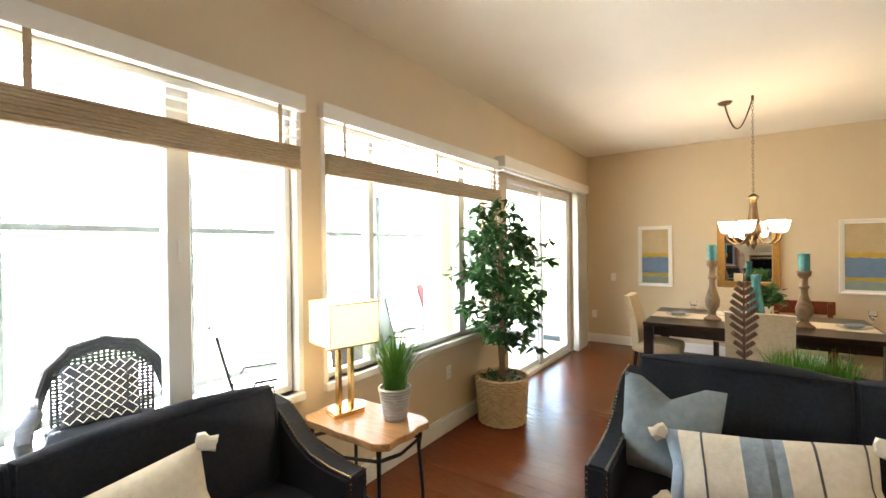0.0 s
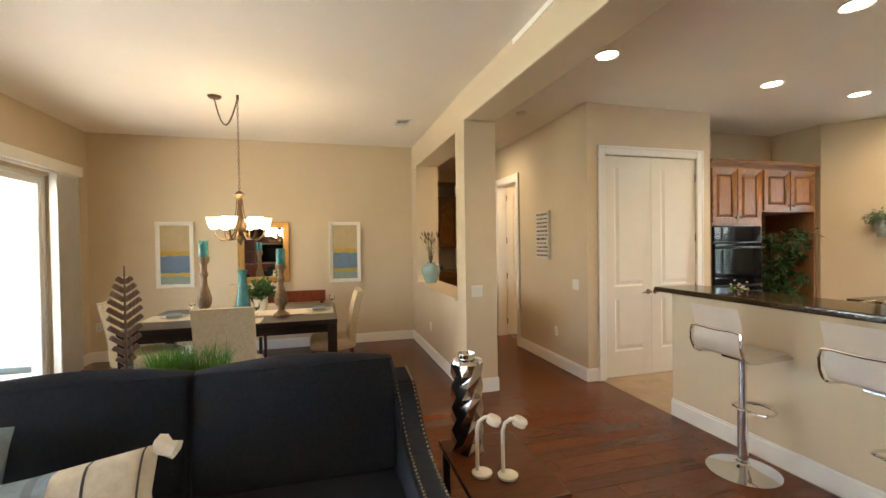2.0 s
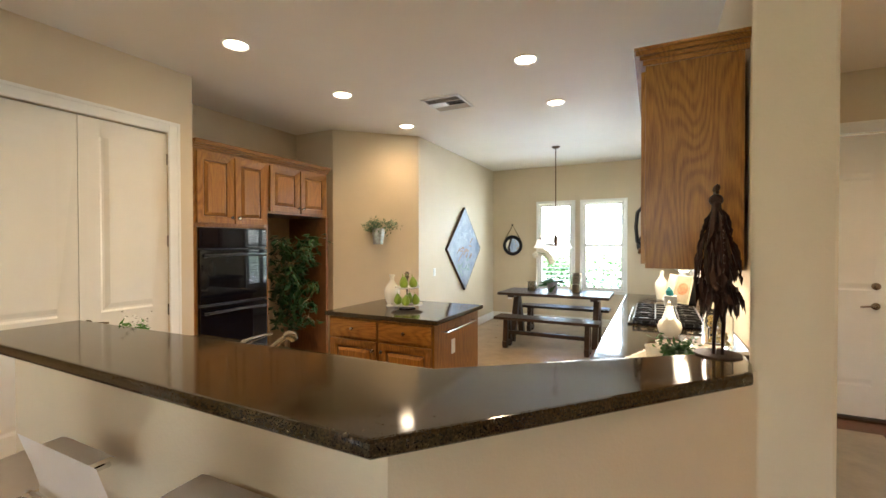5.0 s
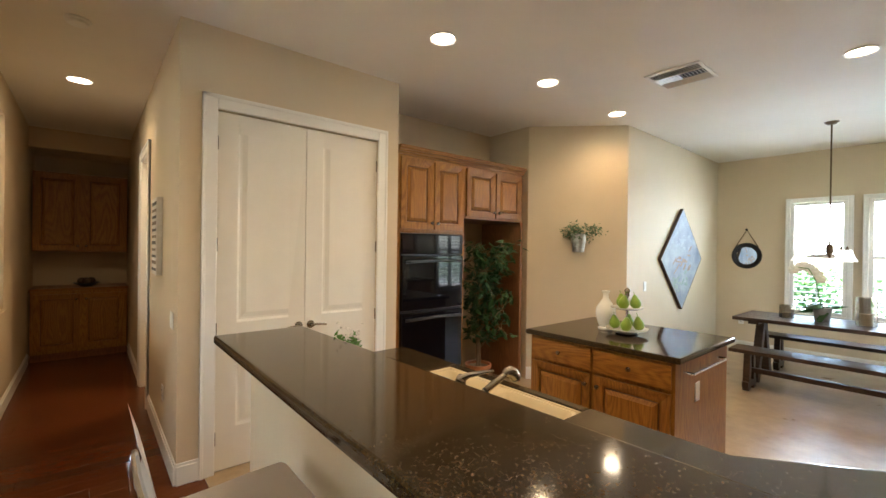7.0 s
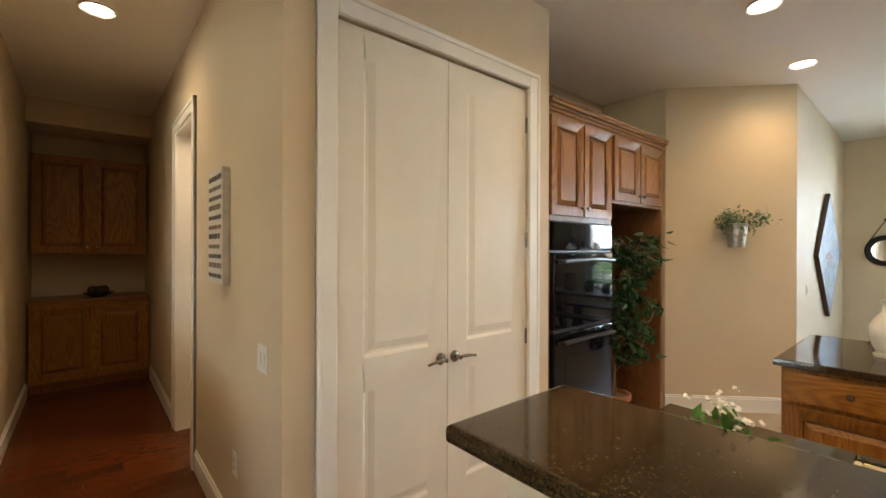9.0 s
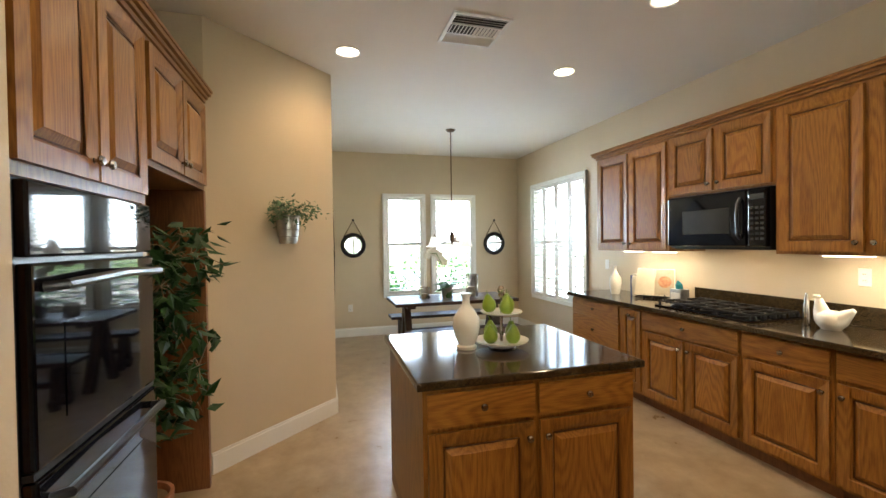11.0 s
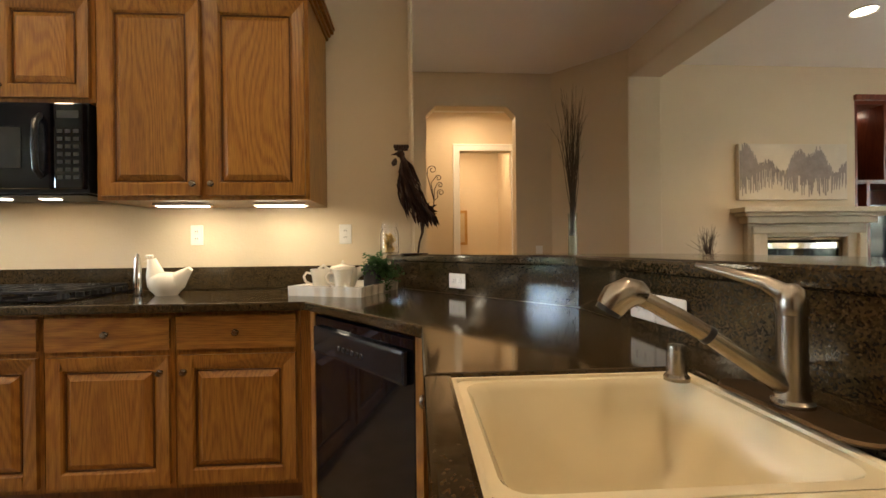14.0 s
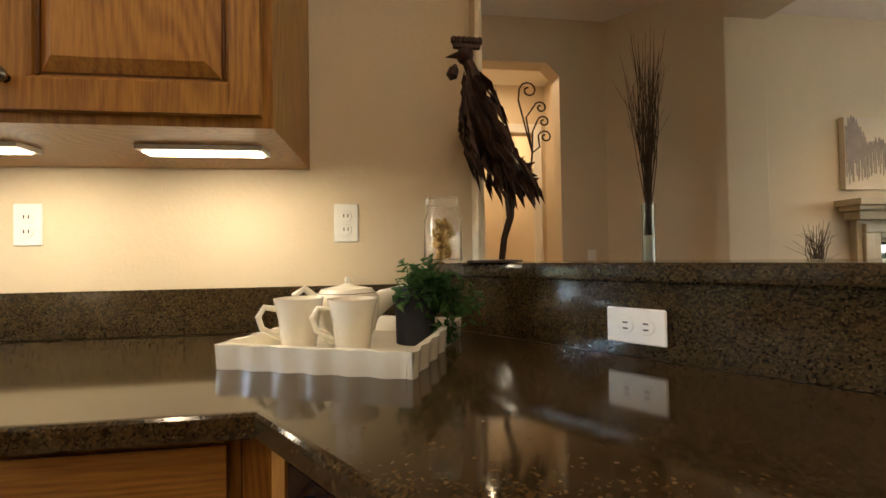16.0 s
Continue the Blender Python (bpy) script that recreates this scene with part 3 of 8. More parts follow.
def leaf(parent, name, x0, x1, z0, z1, y=-0.02, grain="z", raised=True, knob_at=None):
    """A cabinet door or drawer front on its thing, with its knob."""
    w, h = x1 - x0, z1 - z0
    rail = min(0.058, w * 0.26, h * 0.3)
    bm = panel_slab(w, h, 0.019, [(rail, rail, w - rail, h - rail)] if raised else [], SUNK)
    if not raised:
        bmesh.ops.bevel(bm, geom=[e for e in bm.edges if abs(e.verts[0].co.y) < 1e-4 and abs(e.verts[1].co.y) < 1e-4], offset=0.004, segments=1, affect="EDGES")
    ob = part(name, bm, OAK if grain == "z" else OAKX, parent, m=pose(x0, y, z0))
    if raised:
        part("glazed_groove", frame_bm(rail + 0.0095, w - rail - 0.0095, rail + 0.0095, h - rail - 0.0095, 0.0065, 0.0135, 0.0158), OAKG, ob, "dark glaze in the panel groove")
        a, b, c, d, k = rail + 0.017, rail + 0.017, w - rail - 0.017, h - rail - 0.017, min(0.022, (h - 2 * rail) * 0.25)
        pn = bmesh.new()
        lo = [pn.verts.new(q) for q in ((a, 0.0155, b), (c, 0.0155, b), (c, 0.0155, d), (a, 0.0155, d))]
        hi = [pn.verts.new(q) for q in ((a + k, 0.003, b + k), (c - k, 0.003, b + k), (c - k, 0.003, d - k), (a + k, 0.003, d - k))]
        top = [pn.verts.new(q) for q in ((a + k + 0.003, 0.0005, b + k + 0.003), (c - k - 0.003, 0.0005, b + k + 0.003), (c - k - 0.003, 0.0005, d - k - 0.003), (a + k + 0.003, 0.0005, d - k - 0.003))]
        for q in range(4):
            e = (q + 1) % 4
            pn.faces.new((lo[q], lo[e], hi[e], hi[q]))
            pn.faces.new((hi[q], hi[e], top[e], top[q]))
        pn.faces.new(top)
        part("panel", pn, OAK if grain == "z" else OAKX, ob, "raised oak panel")
    if knob_at:
        knob(ob, knob_at[0] - x0, 0, knob_at[1] - z0)
    return ob


GAP = 0.030


def base_unit(name, m, w, layout, depth=0.61, label="", group="base cabinets", height=0.874):
    """A floor cabinet, front towards -y, left foot at the origin."""
    th = thing(name, m, label or "golden oak base cabinet with a raised-panel door and nickel knobs", "cabinet", group)
    bm = box(0.002, 0, 0.10, w - 0.002, depth, height)
    part("body", bm, OAK, th)
    # the shade under the cabinet is put into this board's colour
    part("toe_kick", box(0.002, 0.07, 0.0, w - 0.002, depth, 0.10), OAKD, th, "recessed toe kick, oak coloured darker for shade")
    for kind, x0, x1, z0, z1, kx, kz in layout:
        leaf(th, kind, x0, x1, z0, z1, grain="x" if kind == "drawer" else "z", raised=kind != "drawer", knob_at=(kx, kz))
    return th


def drawer_door(w, doors=1, drawers=1, hinge="l"):
    """Layout of drawers over doors for a cabinet w wide."""
    out, s = [], 0.020
    dz0, dz1, bz0, bz1 = 0.715, 0.852, 0.125, 0.685
    step = (w - s * 2 - GAP * (drawers - 1)) / drawers
    for k in range(drawers):
        a = s + k * (step + GAP)
        out.append(("drawer", a, a + step, dz0, dz1, a + step / 2, (dz0 + dz1) / 2))
    step = (w - s * 2 - GAP * (doors - 1)) / doors
    for k in range(doors):
        a = s + k * (step + GAP)
        right = (k == 0) if doors == 2 else hinge == "l"
        out.append(("door", a, a + step, bz0, bz1, a + step - 0.03 if right else a + 0.03, bz1 - 0.07))
    return out


def wall_unit(name, m, w, z0, z1, doors, depth=0.40, label="", group="wall cabinets", single="l"):
    th = thing(name, m, label or "golden oak wall cabinet with raised-panel doors", "cabinet", group)
    part("body", box(0.001, 0, z0, w - 0.001, depth, z1), OAK, th)
    s = 0.020
    step = (w - 2 * s - GAP * (doors - 1)) / doors
    for k in range(doors):
        a = s + k * (step + GAP)
        right = (k == 0) if doors == 2 else single == "l"
        leaf(th, "door", a, a + step, z0 + 0.02, z1 - 0.02, knob_at=(a + step - 0.028 if right else a + 0.028, z0 + 0.075))
    return th


def south(x, y=3.19):
    """Pose of a unit on the range wall whose left end, seen from the room, is at x."""
    return pose(x, y, 0, 0, 0, 180)


# range wall, from the nook to the corner
RF = 3.385
base_unit("base_cabinet", south(9.47, RF), 0.80, [("drawer", 0.018, 0.776, 0.70, 0.852, 0.40, 0.776), ("drawer", 0.018, 0.776, 0.43, 0.685, 0.40, 0.56), ("drawer", 0.018, 0.776, 0.125, 0.415, 0.40, 0.27)],
          label="golden oak drawer base with three drawers")
base_unit("base_cabinet", south(8.67, RF), 0.285, [("door", 0.014, 0.271, 0.125, 0.852, 0.14, 0.80)], label="narrow golden oak base cabinet with one tall door")
base_unit("base_cabinet", south(8.385, RF), 0.93, drawer_door(0.93, 2, 1), label="golden oak base cabinet with two doors under the cooktop")
base_unit("base_cabinet", south(7.455, RF), 0.545, drawer_door(0.545, 1, 1, "l"))
base_unit("base_cabinet", south(6.91, RF), 0.54, drawer_door(0.54, 1, 1, "r"))
th = thing("corner_post", south(6.37, RF), "oak filler post between cabinets and dishwasher", "cabinet", "base cabinets")
part("post", box(0.0, 0, 0.0, 0.05, 0.45, 0.874), OAK, th)

UF = 3.19
wall_unit("wall_cabinet", south(9.28, UF), 1.0, 1.385, 2.37, 2)
wall_unit("wall_cabinet", south(8.28, UF), 0.91, 1.85, 2.37, 2, label="short golden oak cabinet above the microwave")
wall_unit("wall_cabinet", south(7.37, UF), 1.0, 1.385, 2.37, 2)


def crown(pts, z, label):
    """A stepped moulding along the tops of cabinets; the room lies to the right of the run."""
    bm = bmesh.new()
    for k, (a, b) in enumerate(zip(pts, pts[1:])):
        a, b = Vector(a), Vector(b)
        reach = 1 if k == 1 else 0
        u = (b - a).normalized()
        n = Vector((u.y, -u.x))
        for t, z0, z1 in ((0.012, 0.0, 0.022), (0.026, 0.022, 0.040), (0.044, 0.040, 0.062), (0.052, 0.062, 0.076)):
            e = u * t * reach
            q = [a - e, b + e, b + e + n * t, a - e + n * t]
            join(bm, prism([(v.x, v.y) for v in q], z + z0, z + z1))
    return solo("crown_moulding", bm, OAKX, pose(0, 0, 0), label, "moulding")


crown([(9.28, 2.775), (9.28, UF), (6.37, UF), (6.37, 2.775)], 2.37, "oak crown moulding on the wall cabinets")

# oven tower and bay for the refrigerator
OF = 6.81
tow = thing("oven_cabinet", pose(6.43, OF, 0), "tall golden oak oven cabinet with two upper doors", "cabinet", "tall cabinets")
part("body", join(box(0, 0, 0.10, 0.035, 0.62, 2.37), box(0.775, 0, 0.10, 0.81, 0.62, 2.37), box(0.035, 0, 1.665, 0.775, 0.62, 2.37), box(0.035, 0, 0.10, 0.775, 0.62, 0.345)), OAK, tow)
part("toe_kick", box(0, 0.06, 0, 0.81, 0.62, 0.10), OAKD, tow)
leaf(tow, "door", 0.03, 0.40, 1.70, 2.34, knob_at=(0.372, 1.76))
leaf(tow, "door", 0.415, 0.785, 1.70, 2.34, knob_at=(0.443, 1.76))
leaf(tow, "drawer", 0.03, 0.785, 0.13, 0.325, grain="x", raised=False, knob_at=(0.41, 0.23))
over = thing("bridge_cabinet", pose(7.24, OF, 0), "golden oak cabinet bridging an empty refrigerator bay", "cabinet", "tall cabinets")
part("body", box(0.0, 0, 1.83, 0.90, 0.60, 2.37), OAK, over)
leaf(over, "door", 0.02, 0.44, 1.855, 2.34, knob_at=(0.41, 1.91))
leaf(over, "door", 0.455, 0.875, 1.855, 2.34, knob_at=(0.485, 1.91))
# bay side in the shade-darkened oak
part("side_panel", box(0.88, 0.0, 0.0, 0.92, 0.62, 1.83), OAKD, over, "oak side panel down to the floor, coloured darker for shade")
crown([(6.43, OF), (8.16, OF)], 2.37, "oak crown moulding on the oven cabinets")

oven = thing("double_oven", pose(6.465, OF, 0), "black glass double wall oven, doors closed", "oven")
part("body", box(0.0, 0.0, 0.35, 0.74, 0.56, 1.66), BLACKP, oven)
part("control_panel", box(0.005, -0.03, 1.47, 0.735, 0, 1.655, 0.006), BLACK, oven, "black glass control panel")
for z0, z1 in ((0.955, 1.455), (0.36, 0.93)):
    d = part("oven_door", box(0.005, -0.035, z0, 0.735, 0, z1, 0.008), BLACK, oven, "black glass oven door")
    part("window", box(0.13, -0.037, z0 + 0.09, 0.61, -0.034, z1 - 0.16), BLACK, d)
    part("handle", tube([(0.05, -0.035, z1 - 0.06), (0.06, -0.075, z1 - 0.055), (0.37, -0.085, z1 - 0.045), (0.68, -0.075, z1 - 0.055), (0.69, -0.035, z1 - 0.06)], 0.014, 8), BLACKP, d, "black bar handle", True)
part("vent_trim", box(0.005, -0.028, 0.935, 0.735, -0.004, 0.952), IRON, oven)

# island
isl = thing("kitchen_island", pose(6.97, 5.725, 0, 0, 0, -90), "golden oak island cabinet with two drawers and two doors", "kitchen island")
IW, ID = 1.05, 0.90
part("body", box(0, 0, 0.10, IW, ID, 0.874), OAK, isl)
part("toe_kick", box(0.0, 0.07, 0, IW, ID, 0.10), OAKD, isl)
for kind, x0, x1, z0, z1, kx, kz in drawer_door(IW, 2, 2):
    leaf(isl, kind, x0, x1, z0, z1, grain="x" if kind == "drawer" else "z", raised=kind != "drawer", knob_at=(kx, kz))
rail = part("towel_bar", tube([(IW, 0.12, 0.80), (IW + 0.055, 0.12, 0.80), (IW + 0.055, 0.70, 0.80), (IW, 0.70, 0.80)], 0.009, 8), CHROME, isl, "chrome towel bar", True)
part("outlet_plate", box(IW, 0.30, 0.58, IW + 0.006, 0.37, 0.70, 0.002, 1), PLATE, isl, "white outlet plate")
solo("island_countertop", prism([(6.935, 4.635), (7.905, 4.635), (7.905, 5.755), (6.935, 5.755)], 0.876, 0.914, 0.012, 3), GRANITE, pose(0, 0, 0), "polished brown granite island top", "countertop")

# counters
FRONT = 3.445   # front edge of the worktop on the range wall
BEND = (5.25, 3.77)   # inner bend of the riser
SY0, SY1 = 4.555, 5.335   # ends of the sink


def counter():
    """The worktop with the sink cut out of its long leg."""
    bx = BEND[0] - 0.003
    bm = prism([(9.51, 2.775), (9.51, FRONT), (6.335, FRONT), (5.84, 4.08), (5.84, SY0), (5.205, SY0), (bx, 3.77), (6.0, 2.775)], 0.876, 0.914, 0.010, 3)
    join(bm, box(5.205, SY0, 0.876, 5.35, SY1, 0.914), box(5.79, SY0, 0.876, 5.84, SY1, 0.914, 0.008, 2))
    join(bm, box(5.205, SY1, 0.876, 5.84, 5.83, 0.914, 0.006, 2))
    return bm


solo("countertop", counter(), GRANITE, pose(0, 0, 0), "polished brown granite worktop along range wall and sink", "countertop")
solo("backsplash", box(6.0, 2.772, 0.915, 8.40, 2.79, 1.045, 0.003, 1), GRANITE, pose(0, 0, 0), "low brown granite upstand behind the cooktop", "backsplash")
RISER = [(5.186, 5.83), (5.227, 3.755), (5.978, 2.78), (6.002, 2.795), (5.25, 3.77), (5.206, 5.83)]
solo("bar_riser", prism(RISER, 0.915, 1.066), GRANITE, pose(0, 0, 0), "brown granite riser between worktop and bar", "backsplash")
BAR = [(4.78, 5.86), (4.765, 3.66), (5.66, 2.875), (5.80, 2.855), (5.89, 2.855), (5.89, 2.775), (6.03, 2.775), (5.267, 3.78), (5.205, 5.86)]
solo("breakfast_bar_counter", prism(BAR, 1.066, 1.108, 0.013, 3), GRANITE, pose(0, 0, 0), "polished brown granite breakfast bar top", "countertop")
# cabinets of the sink leg, facing the kitchen
base_unit("base_cabinet", pose(5.80, 4.10, 0, 0, 0, 90), 0.45, drawer_door(0.45, 1, 1, "l"), depth=0.55, label="golden oak base cabinet beside the dishwasher")
base_unit("sink_cabinet", pose(5.80, 4.555, 0, 0, 0, 90), 0.77, drawer_door(0.77, 2, 1), depth=0.55, label="golden oak cabinet under the sink", height=0.66)
base_unit("base_cabinet", pose(5.80, 5.33, 0, 0, 0, 90), 0.47, drawer_door(0.47, 1, 1, "r"), depth=0.55)
# dishwasher across the corner
ang = math.degrees(math.atan2(3.445 - 4.08, 6.335 - 5.84))
dw = thing("dishwasher", pose(6.312, 3.445, 0, 0, 0, ang + 180), "black dishwasher set across the corner, door closed", "dishwasher")
WD = 0.775
part("body", box(0.02, 0.03, 0.03, WD - 0.03, 0.50, 0.865), BLACKP, dw)
part("door", box(0.045, 0.0, 0.10, 0.735, 0.03, 0.865, 0.005, 1), BLACK, dw, "glossy black door")
bm = box(0.07, -0.022, 0.715, 0.71, 0.0, 0.825, 0.012, 2)
part("control_strip", bm, material("satin_black_strip", (0.02, 0.022, 0.026), 0.14, 0.3), dw, "grey control strip with round buttons")
for k in range(6):
    part("button", lathe([(0, 0.004), (0.009, 0.003), (0.010, 0)], 10), BLACKP, dw, m=pose(0.30 + k * 0.032, -0.022, 0.765, 90))
part("filler", box(0.0, 0.0, 0.0, 0.04, 0.05, 0.872), OAK, dw, "oak filler strip")
part("filler", box(0.74, 0.0, 0.0, WD, 0.05, 0.872), OAK, dw, "oak filler strip")


def sink():
    th = thing("kitchen_sink", pose(5.365, SY0, 0.914), "double-bowl biscuit enamel sink set into the granite", "sink")
    w, d, h = 0.42, 0.77, 0.20
    for a, b in ((0.0, 0.37), (0.40, d)):
        bm = bmesh.new()
        rings = []
        for inset, z in ((0.0, -0.012), (0.016, -0.012), (0.026, -0.025), (0.045, -h + 0.04), (0.075, -h), (0.15, -h - 0.003)):
            x0, x1, y0, y1 = inset, w - inset, a + inset, b - inset
            ring = []
            r = 0.03 + inset * 0.2
            for cx, cy, a0 in ((x1 - r, y1 - r, 0), (x0 + r, y1 - r, 90), (x0 + r, y0 + r, 180), (x1 - r, y0 + r, 270)):
                for k in range(5):
                    t = radians(a0 + k * 22.5)
                    ring.append(bm.verts.new((cx + r * math.cos(t), cy + r * math.sin(t), z)))
            rings.append(ring)
        for p, q in zip(rings, rings[1:]):
            for k in range(len(p)):
                bm.faces.new((p[k], p[(k + 1) % len(p)], q[(k + 1) % len(p)], q[k]))
        bm.faces.new(rings[-1])
        part("bowl", bm, BISCUIT, th, smooth=True)
    part("divider", box(0.0, 0.36, -0.035, w, 0.41, -0.013, 0.01, 3), BISCUIT, th)
    part("rim", join(box(-0.012, -0.012, -0.03, w + 0.012, 0.004, -0.006, 0.006, 2), box(-0.012, d - 0.004, -0.03, w + 0.012, d + 0.012, -0.006, 0.006, 2),
                     box(-0.012, 0.004, -0.03, 0.004, d - 0.004, -0.006, 0.006, 2), box(w - 0.004, 0.004, -0.03, w + 0.012, d - 0.004, -0.006, 0.006, 2)), BISCUIT, th)


sink()


def faucet():
    th = thing("kitchen_faucet", pose(5.345, 4.765, 0.915), "brushed nickel single-lever pull-out faucet", "faucet")
    plate = [(0.034 * math.cos(t * math.pi / 10), 0.034 * math.sin(t * math.pi / 10) + (0.085 if t < 10 else -0.085)) for t in range(20)]
    part("base_plate", prism(plate, 0, 0.007, 0.003, 1), BRONZE, th, "dark oval deck plate")
    part("base_ring", lathe([(0.025, 0.007), (0.025, 0.012), (0.021, 0.016)], 24), NICKEL, th, smooth=True)
    part("body", lathe([(0.021, 0.012), (0.0195, 0.03), (0.018, 0.06), (0.0175, 0.128)], 24), NICKEL, th, smooth=True)
    part("cap", lathe([(0.0185, 0.129), (0.0195, 0.136), (0.019, 0.150), (0.014, 0.164), (0.007, 0.170), (0.0, 0.171)], 24), NICKEL, th, "domed cap under the lever", True)
    u = Vector((0.186, -0.052, 0.0)).normalized()
    along = lambda d, z: (u.x * d, u.y * d, z)
    part("spout", tube([along(0.005, 0.030), along(0.05, 0.062), along(0.10, 0.096)], [0.016, 0.0135, 0.012], 16), NICKEL, th, smooth=True)
    part("spout_ring", tube([along(0.099, 0.0955), along(0.106, 0.1005)], 0.0138, 16), BLACKP, th, "dark joint ring", True)
    wand = part("spray_wand", tube([along(0.105, 0.100), along(0.14, 0.122), along(0.175, 0.142), along(0.19, 0.149)], [0.0125, 0.0135, 0.0120, 0.0125], 16), NICKEL, th, smooth=True)
    part("spray_head", tube([along(0.183, 0.150), along(0.192, 0.155), along(0.205, 0.157), along(0.222, 0.148), along(0.232, 0.133)], [0.013, 0.019, 0.0225, 0.0235, 0.021], 18), NICKEL, wand, smooth=True)
    part("nozzle", tube([along(0.2315, 0.134), along(0.2355, 0.127)], 0.0185, 16), BLACKP, wand, "black spray nozzle", True)
    lv = Vector((0.07, -0.10, 0.0)).normalized()
    blade = tube([(0, 0, 0.152), (lv.x * 0.03, lv.y * 0.03, 0.170), (lv.x * 0.08, lv.y * 0.08, 0.184), (lv.x * 0.118, lv.y * 0.118, 0.193)], [0.015, 0.011, 0.0075, 0.0045], 14)
    part("lever", blade, NICKEL, th, "tapered nickel lever", True)
    sp = thing("soap_dispenser", pose(5.405, 4.605, 0.908), "short brushed nickel soap dispenser cap", "soap dispenser")
    part("collar", lathe([(0.021, 0), (0.021, 0.006), (0.017, 0.011)], 18), NICKEL, sp, smooth=True)
    part("cap", lathe([(0.0165, 0.01), (0.0165, 0.045), (0.0155, 0.050), (0.0165, 0.054), (0.014, 0.060), (0, 0.061)], 18), NICKEL, sp, smooth=True)


faucet()

# microwave
mw = thing("microwave", south(8.262, 3.20), "black over-the-range microwave with a curved handle", "microwave")
part("body", box(0.01, 0.0, 1.42, 0.865, 0.40, 1.845), BLACKP, mw)
d = part("door", box(0.012, -0.035, 1.435, 0.72, 0.0, 1.838, 0.01, 2), BLACK, mw, "glossy black door")
part("window", box(0.17, -0.038, 1.53, 0.59, -0.034, 1.72), material("microwave_screen", (0.03, 0.03, 0.03), 0.2, tint=(0.04, 0.04, 0.04)), d, "grey screened window")
part("handle", tube([(0.675, -0.03, 1.49), (0.678, -0.065, 1.52), (0.68, -0.075, 1.63), (0.678, -0.065, 1.74), (0.675, -0.03, 1.78)], 0.013, 8), BLACKP, d, "curved black handle", True)
cp = part("control_panel", box(0.73, -0.033, 1.435, 0.862, 0.0, 1.838, 0.008, 2), BLACK, mw, "black keypad")
keys = material("grey_key_print", (0.035, 0.035, 0.035), 0.4)
for r in range(7):
    for c in range(3):
        part("key", box(0.747 + c * 0.036, -0.0345, 1.48 + r * 0.036, 0.771 + c * 0.036, -0.033, 1.497 + r * 0.036), keys, cp)
part("display", box(0.747, -0.0345, 1.765, 0.843, -0.033, 1.80), keys, cp)
part("underside_grille", box(0.03, 0.02, 1.41, 0.84, 0.30, 1.42), IRON, mw)
for x in (0.28, 0.52):
    part("hood_bulb", box(x, 0.14, 1.407, x + 0.08, 0.18, 1.411), GLOW, mw, "lit hood lamp")

# cooktop
ck = thing("gas_cooktop", pose(7.88, 3.065, 0.914), "black gas cooktop with cast-iron grates", "cooktop")
part("glass_top", box(-0.43, -0.26, 0, 0.43, 0.26, 0.012, 0.005, 2), BLACK, ck)
for gx in (-0.28, 0.0, 0.28):
    bm = bmesh.new()
    for y in (-0.22, -0.075, 0.075, 0.22):
        box(gx - 0.135, y - 0.006, 0.038, gx + 0.135, y + 0.006, 0.052, 0.003, 1, bm)
    for x in (-0.13, 0.0, 0.13):
        box(gx + x - 0.006, -0.226, 0.036, gx + x + 0.006, 0.226, 0.050, 0.003, 1, bm)
    for x in (-0.13, 0.13):
        for y in (-0.22, 0.22):
            box(gx + x - 0.007, y - 0.007, 0.012, gx + x + 0.007, y + 0.007, 0.04, 0, 1, bm)
    for y in (-0.15, 0.15):
        for a in range(4):
            join(bm, moved(box(0.03, -0.005, 0.040, 0.075, 0.005, 0.055, 0.002, 1), pose(gx, y, 0, 0, 0, 45 + 90 * a)))
    part("grate", bm, IRON, ck, "cast-iron grate")
    for y in (-0.15, 0.15):
        part("burner", lathe([(0.05, 0.012), (0.05, 0.02), (0.036, 0.022), (0.036, 0.032), (0.0, 0.034)], 18), IRON, ck, m=pose(gx, y, 0))
for k in range(5):
    part("dial", lathe([(0.018, 0.012), (0.018, 0.03), (0.014, 0.035), (0, 0.035)], 14), BLACKP, ck, m=pose(-0.40 + 0.0, -0.18 + k * 0.09, 0))

# under-cabinet lights
for x0, x1 in ((8.38, 8.64), (8.80, 9.06), (6.43, 6.70), (6.93, 7.20)):
    uc = thing("under_cabinet_light", pose((x0 + x1) / 2, 3.02, 1.37), "white slim under-cabinet light, switched on", "light")
    w = (x1 - x0) / 2
    part("housing", box(-w, -0.035, 0.004, w, 0.035, 0.016), PLATE, uc)
    part("lens", box(-w + 0.01, -0.020, 0.0, w - 0.01, 0.020, 0.005), UCGLOW, uc)
    lamp("under_cabinet_lamp", "AREA", look(((x0 + x1) / 2, 3.02, 1.362), ((x0 + x1) / 2, 2.93, 0.9)), 0.15, (1, 0.86, 0.64), 2 * w, 0.05)
lamp("hood_lamp", "AREA", look((7.82, 3.12, 1.40), (7.82, 3.0, 0.9)), 0.09, (1, 0.72, 0.42), 0.4, 0.06)


